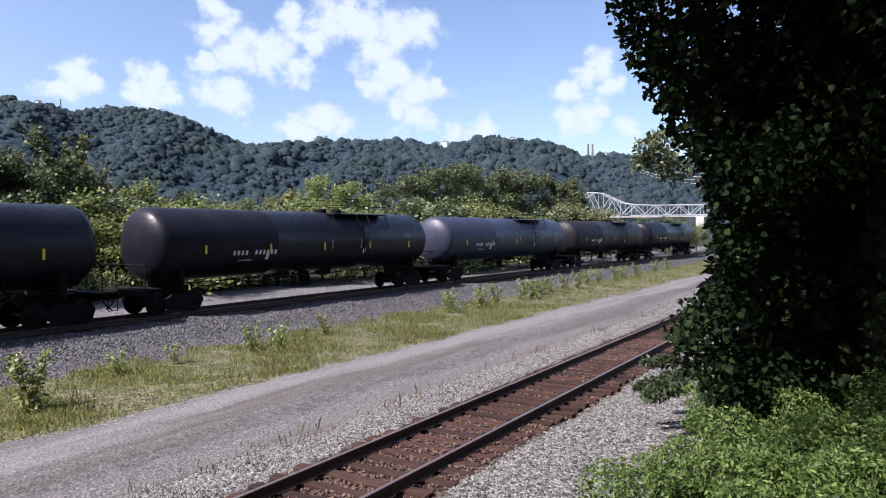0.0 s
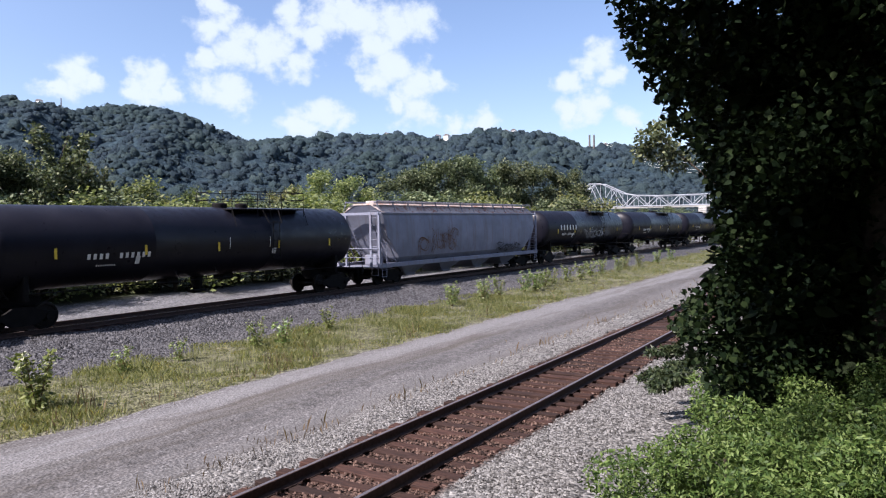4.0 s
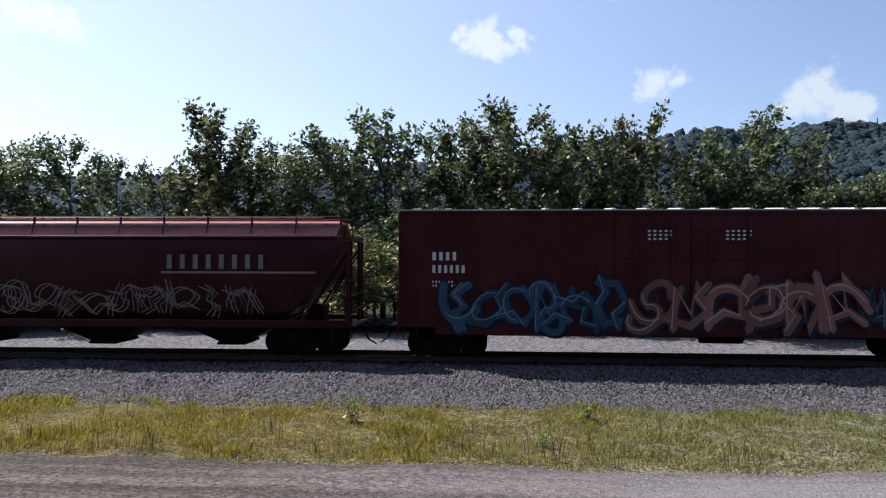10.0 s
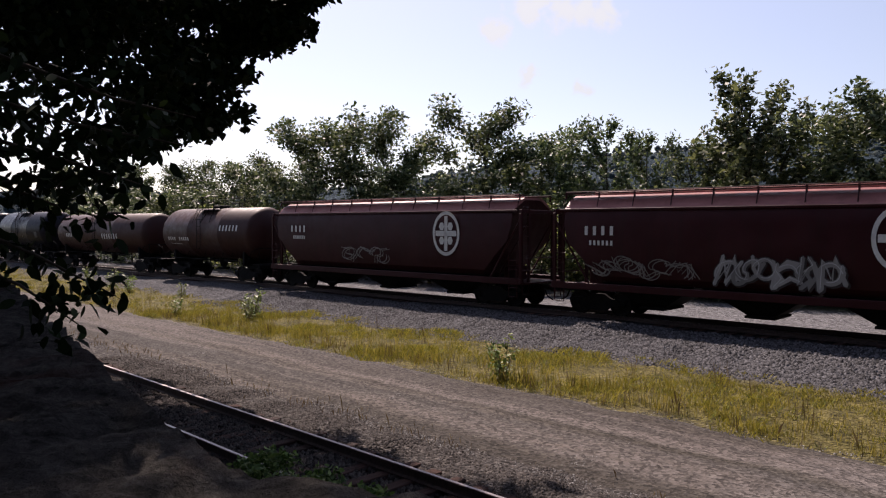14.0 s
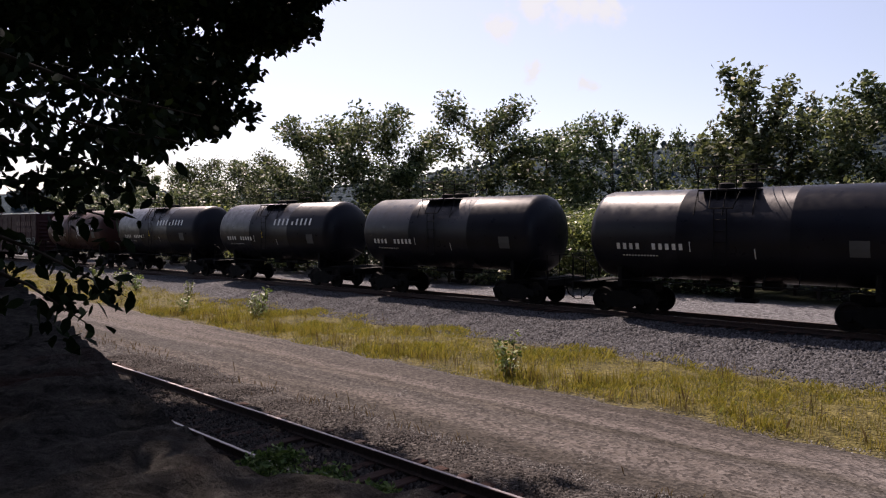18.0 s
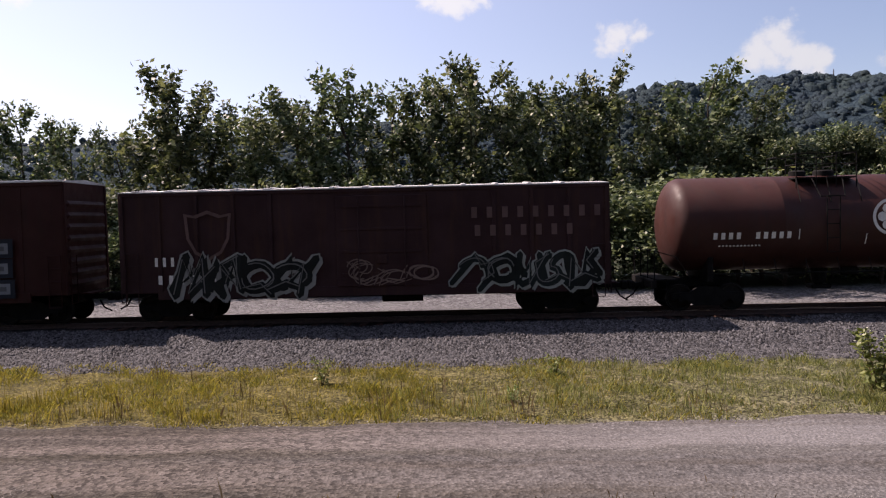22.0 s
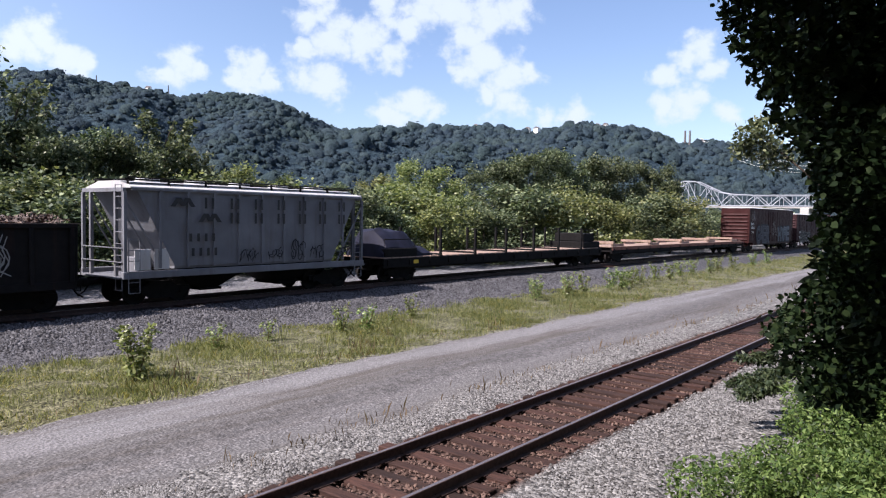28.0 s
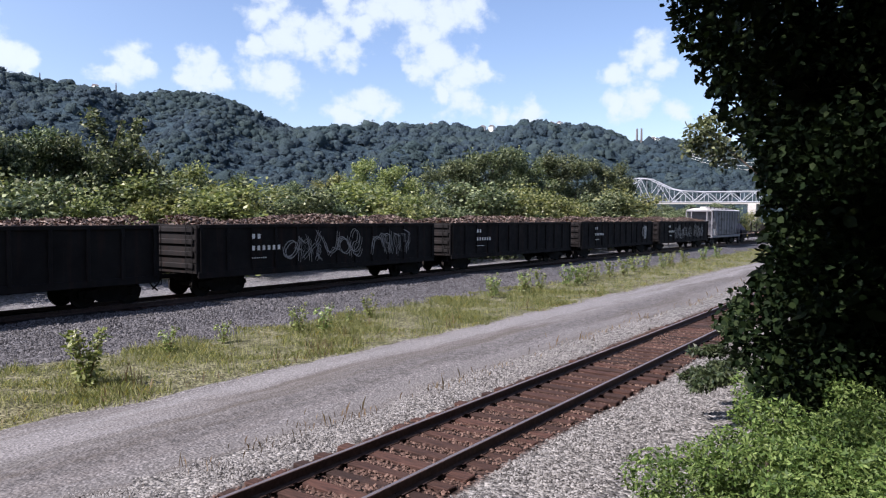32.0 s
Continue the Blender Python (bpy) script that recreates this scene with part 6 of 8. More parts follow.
def tank_marks(car, name, L, rows, mat):
    """Stencilled bars laid on the tank's side: (x, z, letters, height, width)."""
    R, zc = car["R"], car["zc"]
    put_bars(car, name, rows, lambda x, z: (x, -math.sqrt(max(0.01, (R + 0.008) ** 2 - (z - zc) ** 2)), z), mat)


def box_car(L, H, mat, label, roof, ribs=0, doors=2, end_mat=None, white_top=False, door_x=0.0, door_w=2.45):
    """A boxcar: side sheets with posts, plug doors, ribbed ends, ribbed roof."""
    car = thing("boxcar", label, "boxcar", group="freight train")
    h, W2, z0 = L / 2 - 0.95, 1.56, 1.05
    eave = H - 0.12
    body = Shape().box(-h, h, -W2, W2, z0, eave, 0.015)
    for s in (-1, 1):
        a, b = sorted((s * (W2 - 0.1), s * (W2 + 0.02)))
        part("side_sill", Shape().box(-h + 1.2, h - 1.2, a, b, z0 - 0.22, z0 + 0.12, 0.01), mat, car)
        a, b = sorted((s * W2, s * (W2 + 0.035)))
        part("top_chord", Shape().box(-h, h, a, b, eave - 0.13, eave - 0.02, 0.01), mat, car)
    n = ribs or 12
    for k in range(n + 1):
        x = -h + 0.06 + (2 * h - 0.12) * k / n
        d = 0.05 if ribs else 0.014
        if doors and abs(x - door_x) < door_w:
            continue
        for s in (-1, 1):
            a, b = sorted((s * W2, s * (W2 + d)))
            part("side_post", Shape().box(x - 0.06, x + 0.06, a, b, z0 + 0.05, eave - 0.14, 0.006 if ribs else 0.003), mat, car)
    part("body", body, mat, car)
    for s in (-1, 1):
        e = Shape().box(0, 0.012, -1.45, 1.45, z0, eave - 0.05)
        zz = np.linspace(z0 + 0.35, eave - 0.75, 8)
        for z in zz:
            q = Shape().prism([(-1.4, z), (-1.3, z + 0.12), (1.3, z + 0.12), (1.4, z), (1.3, z - 0.12), (-1.3, z - 0.12)], 0.004, 0.012)
            q.add([(0.012, -1.4, z), (0.012, -1.3, z + 0.12), (0.012, 1.3, z + 0.12), (0.012, 1.4, z), (0.012, 1.3, z - 0.12), (0.012, -1.3, z - 0.12), (0.1, -1.3, z), (0.1, 1.3, z)],
                  [(0, 1, 6), (1, 2, 7, 6), (2, 3, 7), (3, 4, 7), (4, 5, 6, 7), (5, 0, 6)])
            q.v = [(s * (h + x), y, zv) for x, y, zv in q.v]
            part("end_rib", q, end_mat or mat, car)
        for y in (-1.5, 1.5):
            e.box(0, 0.05, y - 0.06, y + 0.06, z0, eave - 0.05, 0.01)
        e.v = [(s * (h + x), y, z) for x, y, z in e.v]
        part("end_wall", e, end_mat or mat, car)
        if white_top:
            w = Shape().box(0.0, 0.055, -1.44, 1.44, eave - 0.62, eave - 0.02)
            w.v = [(s * (h + x), y, z) for x, y, z in w.v]
            part("end_band", w, M["white_mark"], car, "white painted band at the top of the end")
        g = ladder(Shape(), s * (h - 0.35), -W2 - 0.06, z0 - 0.4, z0 + 1.35, 0.42)
        ladder(g, s * (h + 0.1), -1.2, z0 - 0.3, z0 + 1.35, 0.42, "y")
        g.box(s * (h + 0.25) - 0.2, s * (h + 0.25) + 0.2, -0.75, 0.75, z0 - 0.05, z0)
        part("ladder", g, mat, car)
    if doors:
        for k in range(doors):
            x = door_x + (k - (doors - 1) / 2) * door_w
            for s in (-1, 1):
                d = Shape()
                a, b = sorted((s * W2, s * (W2 + 0.05)))
                d.box(x - door_w / 2 + 0.03, x + door_w / 2 - 0.03, a, b, z0 + 0.1, eave - 0.25, 0.015)
                dd = part("door", d, mat, car)
                a, b = sorted((s * (W2 + 0.05), s * (W2 + 0.075)))
                for z in np.linspace(z0 + 0.5, eave - 0.6, 4):
                    part("door_bar", Shape().box(x - door_w / 2 + 0.2, x + door_w / 2 - 0.2, a, b, z - 0.05, z + 0.05, 0.006), mat, dd)
                if s < 0:
                    q = Shape()
                    for xx in (x - door_w * 0.25, x + door_w * 0.25):
                        q.tube([(xx, -W2 - 0.1, z0 + 0.1), (xx, -W2 - 0.1, eave - 0.3)], 0.022, 6)
                    q.box(x - 0.18, x + 0.18, -W2 - 0.12, -W2 - 0.075, z0 + 0.85, z0 + 1.15, 0.02)
                    part("lock_rod", q, mat, dd)
    rf = Shape().prism([(-W2 - 0.05, eave - 0.02), (-W2 - 0.05, eave + 0.02), (0, H), (W2 + 0.05, eave + 0.02), (W2 + 0.05, eave - 0.02)], -h - 0.03, h + 0.03)
    for k in range(int(2 * h / 1.1)):
        x = -h + 0.5 + k * 1.1
        rf.prism([(-W2 - 0.04, eave + 0.02), (-W2 - 0.02, eave + 0.06), (0, H + 0.04), (W2 + 0.02, eave + 0.06), (W2 + 0.04, eave + 0.02)], x - 0.06, x + 0.06)
    part("roof", rf, roof, car, "weathered pale sheet metal roof")
    u = Shape().box(-h + 0.2, h - 0.2, -0.35, 0.35, 0.68, 1.02, 0.02)
    for k in range(7):
        x = -h * 0.7 + k * h * 0.23
        part("cross_bearer", Shape().box(x - 0.08, x + 0.08, -1.4, 1.4, 0.82, 1.04), M["dark_steel"], car)
    part("air_tank", Shape().lathe([(-0.7, 0.2), (0.7, 0.2)], 12, "x", (1.2, -0.7, 0.72)), M["dark_steel"], car)
    part("underframe", u, M["dark_steel"], car)
    running_gear(car, L)
    car["h"], car["z0"], car["side"], car["eave"] = h, z0, -W2, eave
    return car


def hopper_car(L, H, mat, label, roof, round_side=True, bays=3, ribs=11, bay_mat=None):
    """A covered hopper: sloped ends, round or ribbed sides, roof hatches, outlet bays, end platforms."""
    car = thing("covered_hopper", label, "covered hopper", group="freight train")
    h, W2 = L / 2 - 0.95, 1.58
    hb = h - 1.1 if round_side else h - 1.2
    z0, eave = 1.3, H - (0.6 if round_side else 0.32)
    if round_side:
        prof = [(-1.2, z0), (-1.42, z0 + 0.25), (-1.54, z0 + 0.8), (-1.58, z0 + 1.5), (-1.54, z0 + 2.2), (-1.47, eave - 0.2), (-1.38, eave), (-1.0, H - 0.28), (-0.62, H - 0.1),
                (0.62, H - 0.1), (1.0, H - 0.28), (1.38, eave), (1.47, eave - 0.2), (1.54, z0 + 2.2), (1.58, z0 + 1.5), (1.54, z0 + 0.8), (1.42, z0 + 0.25), (1.2, z0)]
    else:
        prof = [(-1.5, z0), (-1.55, z0 + 0.1), (-1.55, eave), (-0.62, H - 0.08), (0.62, H - 0.08), (1.55, eave), (1.55, z0 + 0.1), (1.5, z0)]
    n = len(prof)

    def xe(z, s):
        f = min(1.0, max(0.0, (z - z0) / (1.7 if round_side else 1.5)))
        return s * (hb - 1.0 + (h - 0.35 - hb + 1.0) * f) if round_side else s * (hb - 0.6 + (h - 0.3 - hb + 0.6) * min(1, max(0, (z - z0 - 0.3) / 2.2)))
    body = Shape()
    vs = [(xe(z, s), y, z) for s in (-1, 1) for y, z in prof]
    body.add(vs, [(i, (i + 1) % n, n + (i + 1) % n, n + i) for i in range(n)] + [tuple(range(n)), tuple(range(2 * n - 1, n - 1, -1))])
    if not round_side:
        for k in range(ribs + 1):
            x = -hb + 2 * hb * k / ribs
            for s in (-1, 1):
                a, b = sorted((s * 1.55, s * 1.63))
                part("rib", Shape().box(x - 0.05, x + 0.05, a, b, z0 + 0.05, eave - 0.02, 0.01), mat, car)
    part("body", body, mat, car, smooth=25.0 if round_side else False)
    for s in (-1, 1):
        a, b = sorted((s * 1.4, s * 1.6))
        part("side_sill", Shape().box(-h - 0.2, h + 0.2, a, b, 1.0, 1.26, 0.02), mat, car)
        yy = 1.44 if round_side else 1.58
        part("top_rail", Shape().box(-h + 0.1, h - 0.1, s * yy - 0.05, s * yy + 0.05, eave - 0.09, eave + 0.0, 0.01), mat, car)
    for s in (-1, 1):
        part("end_platform", Shape().box(s * (h - 0.5) - 0.85, s * (h - 0.5) + 0.85, -1.5, 1.5, 1.02, 1.08), mat, car)
        for y in (-1.5, -0.9, 0.9, 1.5):
            part("end_post", Shape().box(s * (h + 0.1) - 0.06, s * (h + 0.1) + 0.06, y - 0.06, y + 0.06, 1.05, eave - 0.15, 0.01), mat, car)
            part("end_brace", Shape().tube([(s * (h - 1.5), y, 1.2), (s * (h + 0.1), y, eave - 0.4)], 0.04, 5), mat, car)
        part("end_beam", Shape().box(s * (h + 0.1) - 0.06, s * (h + 0.1) + 0.06, -1.5, 1.5, eave - 0.15, eave, 0.01), mat, car)
        for z in (1.6, 2.1):
            part("hand_rail", Shape().tube([(s * (h + 0.2), -1.5, z), (s * (h + 0.2), 1.5, z)], 0.02, 5), mat, car)
        part("end_ladder", ladder(Shape(), s * (h + 0.16), -1.2, 0.6, eave + 0.1, 0.45, "y"), mat, car)
        part("side_ladder", ladder(Shape(), s * (h - 0.2), -1.6, 0.5, 2.4, 0.42), mat, car)
        part("brake_box", Shape().box(s * (h - 1.2) - 0.3, s * (h - 1.2) + 0.3, -0.5, 0.4, 1.1, 1.7, 0.03), mat, car)
    for k in range(bays):
        x = (k - (bays - 1) / 2) * (2 * hb - 1.4) / bays
        w = (2 * hb - 1.4) / bays / 2 * 0.94
        b = Shape()
        lo = [(x - 0.42, -0.7, 0.42), (x + 0.42, -0.7, 0.42), (x + 0.42, 0.7, 0.42), (x - 0.42, 0.7, 0.42)]
        hi = [(x - w, -1.3, z0 + 0.02), (x + w, -1.3, z0 + 0.02), (x + w, 1.3, z0 + 0.02), (x - w, 1.3, z0 + 0.02)]
        b.add(lo + hi, [(0, 1, 2, 3), (7, 6, 5, 4), (0, 1, 5, 4), (1, 2, 6, 5), (2, 3, 7, 6), (3, 0, 4, 7)])
        b.box(x - 0.5, x + 0.5, -0.85, 0.85, 0.34, 0.44, 0.02)
        part("outlet_bay", b, bay_mat or M["dark_steel"], car)
    rf = Shape()
    rf.prism([(-1.41, eave + 0.0), (-1.02, H - 0.25), (-0.62, H - 0.07), (0.62, H - 0.07), (1.02, H - 0.25), (1.41, eave + 0.0), (0.6, H - 0.16), (-0.6, H - 0.16)], -h + 0.3, h - 0.3) if round_side else rf.prism(
        [(-1.62, eave + 0.0), (-1.62, eave + 0.04), (-0.62, H - 0.05), (0.62, H - 0.05), (1.62, eave + 0.04), (1.62, eave)], -h + 0.05, h - 0.05)
    part("roof", rf, roof, car)
    if round_side:
        part("hatch", Shape().box(-h + 1.0, h - 1.0, -0.32, 0.32, H - 0.06, H + 0.1, 0.03), roof, car)
    else:
        for k in range(5):
            x = -h + 1.6 + k * (2 * h - 3.2) / 4
            part("hatch", Shape().lathe([(H - 0.06, 0.45), (H + 0.08, 0.45), (H + 0.12, 0.36), (H + 0.13, 0.03)], 14, "z", (x, 0, 0)), roof, car)
    run = Shape()
    for y in (-1, 1):
        run.box(-h + 0.1, h - 0.1, y * 0.95 - 0.22, y * 0.95 + 0.22, H - 0.02, H + 0.02)
        m = int(2 * h / 1.45)
        for k in range(m + 1):
            x = -h + 0.2 + (2 * h - 0.4) * k / m
            run.tube([(x, y * 1.15, H + 0.02), (x, y * 1.32, eave + 0.05)], 0.022, 4)
            run.box(x - 0.03, x + 0.03, y * 1.15 - 0.02, y * 1.15 + 0.02, H - 0.2, H + 0.06)
        run.tube([(-h + 0.2, y * 1.16, H + 0.06), (h - 0.2, y * 1.16, H + 0.06)], 0.025, 5)
    part("running_board", run, M["dark_steel"] if not round_side else mat, car)
    running_gear(car, L)
    car["h"], car["z0"], car["side"], car["eave"], car["hb"] = h, z0, (-1.6 if round_side else -1.64), eave, hb
    return car


def scrap_heap(x0, x1, z, seed):
    """A load of tangled scrap: a heaped bed with many bits on it."""
    rnd = np.random.default_rng(seed)
    n = 8000
    x, y = rnd.uniform(x0, x1, n), rnd.uniform(-1.3, 1.3, n)
    hgt = z + 0.34 * (1 - (y / 1.5) ** 2) * np.clip(1.15 + 0.5 * lumps(x, 0 * x, 5.0, seed), 0.35, 1.4) + 0.05 * lumps(x, y, 1.0, seed)
    c = np.stack([x, y, hgt], -1)
    P_ = c[:, None] + rnd.normal(0, 1, (n, 4, 3)) * np.array([0.065, 0.065, 0.04]) * rnd.uniform(0.4, 1.3, (n, 1, 1))
    return P_.reshape(-1, 3), np.arange(4 * n).reshape(n, 4)


def scrap_mat():
    m, nt, b, N, L = nodes("scrap")
    geo, r = N("ShaderNodeNewGeometry"), N("ShaderNodeValToRGB")
    e = r.color_ramp.elements
    e[0].color, e[1].color = (0.03, 0.02, 0.017, 1), (0.22, 0.17, 0.14, 1)
    e.new(0.55).color = (0.075, 0.047, 0.036, 1)
    e.new(0.85).color = (0.13, 0.095, 0.078, 1)
    L(geo.outputs["Random Per Island"], r.inputs[0])
    L(r.outputs[0], b.inputs["Base Color"])
    b.inputs["Roughness"].default_value = 0.75
    return m


M["scrap"] = scrap_mat()


def gondola(L, H, label, seed):
    car = thing("gondola", label, "gondola car", group="freight train")
    h, W2, z0 = L / 2 - 0.9, 1.55, 1.0
    for g in (-1, 1):
        a, b = sorted((g * W2, g * (W2 - 0.08)))
        part("side_wall", Shape().box(-h, h, a, b, z0 - 0.15, H, 0.01), P["gondola"], car)
        a, b = sorted((g * (W2 + 0.07), g * (W2 - 0.1)))
        part("top_chord", Shape().box(-h, h, a, b, H - 0.14, H + 0.02, 0.02), P["gondola"], car)
    part("side_sill", Shape().box(-h, h, -W2 - 0.05, -W2, z0 - 0.2, z0 + 0.06, 0.01), P["gondola"], car)
    part("floor", Shape().box(-h, h, -W2 + 0.08, W2 - 0.08, z0, z0 + 0.1), P["gondola"], car)
    for k in range(13):
        x = -h + 0.15 + (2 * h - 0.3) * k / 12
        part("side_post", Shape().box(x - 0.07, x + 0.07, -W2 - 0.08, -W2, z0, H - 0.13, 0.02), P["gondola"], car)
    for g in (-1, 1):
        e = Shape().box(0, 0.06, -W2, W2, z0, H, 0.01)
        for z in np.linspace(z0 + 0.3, H - 0.2, 4):
            e.box(0.05, 0.15, -1.4, 1.4, z - 0.11, z + 0.11, 0.03)
        ladder(e, 0.2, -1.25, z0 - 0.3, H, 0.4, "y")
        e.v = [(g * (h + x), y, z) for x, y, z in e.v]
        part("end_wall", e, P["gondola"], car)
    u = Shape().box(-h + 0.2, h - 0.2, -0.35, 0.35, 0.66, 1.0, 0.02)
    part("underframe", u, M["dark_steel"], car)
    V, F = scrap_heap(-h + 0.1, h - 0.1, H - 0.08, seed)
    bed = Shape().box(-h + 0.06, h - 0.06, -W2 + 0.08, W2 - 0.08, z0 + 0.1, H - 0.1)
    part("load_bed", bed, P["rust"], car)
    part("scrap_load", mesh_np("scrap_load", V, F, M["scrap"]), None, car, "heaped rusty metal scrap")["kind"] = "stuff"
    running_gear(car, L)
    car["h"], car["z0"], car["side"], car["eave"] = h, z0, -W2 - 0.02, H
    return car


def flat_car(L, label, stakes, deck_z=1.25):
    car = thing("flat_car", label, "flat car", group="freight train")
    h = L / 2 - 0.8
    s = Shape().box(-h, h, -1.5, -1.38, 0.78, deck_z, 0.01).box(-h, h, 1.38, 1.5, 0.78, deck_z, 0.01).box(-h + 0.3, h - 0.3, -0.4, 0.4, 0.6, deck_z - 0.1, 0.02)
    for k in range(15):
        x = -h + 0.3 + (2 * h - 0.6) * k / 14
        s.box(x - 0.08, x + 0.08, -1.56, 1.5, 0.9, deck_z - 0.08)
    part("underframe", s, M["dark_steel"], car)
    for k in range(int(2 * h / 0.6)):
        x = -h + 0.3 + k * 0.6
        part("deck_plank", DECK, None, car, at=(x, 0, deck_z))
    if stakes:
        for k in range(6):
            x = -h * 0.62 + k * h * 0.27
            q = Shape().box(x - 0.07, x + 0.07, -1.54, -1.42, deck_z, deck_z + 1.5, 0.01).box(x - 0.07, x + 0.07, 1.42, 1.54, deck_z, deck_z + 1.5, 0.01).box(x - 0.05, x + 0.05, -1.42, 1.42, deck_z, deck_z + 0.16, 0.01)
            part("stake", q, M["dark_steel"], car)
        for g, zz in ((1, 2.1), (-1, 1.7)):
            q = Shape()
            x0, x1 = sorted((g * (h - 0.15), g * (h - 2.6)))
            q.box(x0, x1, -1.4, 1.4, deck_z + 0.02, deck_z + 0.5, 0.04)
            q.box(x0 + 0.3, x1 - 0.5, -1.2, 1.2, deck_z + 0.5, deck_z + zz - 1.0, 0.05)
            for y in (-1.25, 1.25):
                q.tube([(x0 + 0.1, y, deck_z + 0.4), (x0 + 0.1, y, deck_z + zz - 0.75), (x1 - 0.1, y, deck_z + zz - 0.75), (x1 - 0.1, y, deck_z + 0.4)], 0.03, 5)
            part("end_rack", q, M["dark_steel"], car)
        cover, nx, ny = Shape(), 15, 9
        for i in range(nx):
            u = i / (nx - 1)
            top = 0.55 + 0.85 * math.sin(math.pi * min(1.0, u * 1.15 + 0.12)) ** 0.6 + 0.12 * math.sin(u * 13)
            for k in range(ny):
                v = -1 + 2 * k / (ny - 1)
                drop = abs(v) ** 3 * 0.7 + 0.05 * math.sin(9 * v + 5 * u)
                cover.v.append((-h + 0.1 + 3.8 * u, v * 1.32, deck_z + 0.08 + max(0.05, top * (1 - drop)) * (1 if 0 < i < nx - 1 else 0.45)))
        cover.f += [(i * ny + k, (i + 1) * ny + k, (i + 1) * ny + k + 1, i * ny + k + 1) for i in range(nx - 1) for k in range(ny - 1)]
        for ring in ([i * ny for i in range(nx)], [i * ny + ny - 1 for i in range(nx)], list(range(ny)), list(range((nx - 1) * ny, nx * ny))):
            b0 = len(cover.v)
            cover.v += [(cover.v[q][0], cover.v[q][1], deck_z + 0.02) for q in ring]
            cover.f += [(ring[q], ring[q + 1], b0 + q + 1, b0 + q) for q in range(len(ring) - 1)]
        part("tarpaulin", cover, P["tarp"], car, "dark blue tarpaulin over a load", smooth=40.0)
        part("reflector_plate", Shape().box(-h + 2.2, -h + 2.55, -1.53, -1.5, deck_z - 0.3, deck_z - 0.12), M["yellow_mark"], car, "small yellow plate")
    else:
        for yy in (-1.53, 1.51):
            part("side_rail", Shape().box(-h, h, yy - 0.02, yy + 0.02, deck_z - 0.2, deck_z + 0.04, 0.005), P["rust"], car, "rusty brown side rail")
        for k in range(5):
            x = -h * 0.9 + k * h * 0.44
            for yy in (-1.2, 1.05):
                q = Shape().box(x - 0.9, x + 0.9, yy - 0.09, yy + 0.09, deck_z + 0.058, deck_z + 0.25, 0.01)
                part("blocking", q, P["deck"], car, "pale wooden blocking on the deck")
            q = Shape().box(x - 1.0, x - 0.78, -1.35, 1.35, deck_z + 0.251, deck_z + 0.45, 0.01)
            part("cross_beam", q, P["deck"], car, "pale wooden cross beam")
    running_gear(car, L)
    return car


DECK = Shape().box(-0.27, 0.27, -1.45, 1.45, 0.0, 0.06, 0.008).mesh("deck_plank", P["deck"])
WHITE, YELLOW, BLACK = M["white_mark"], M["yellow_mark"], M["black_mark"]
CARS = []          # each car, and how far ahead of the train's datum its middle rides


def put(car, front, back):
    mid = (front + back) / 2
    CARS.append((car, mid))
    return car


def stencil(car, y, x, z, mat=None):
    """The reporting marks at a car's end."""
    marks(car, "stencil", [(x, z, 4, 0.28, 0.15), (x, z - 0.42, 6, 0.26, 0.13), (x, z - 0.75, 7, 0.07, 0.07), (x, z - 0.88, 9, 0.07, 0.07)], y, mat or WHITE)


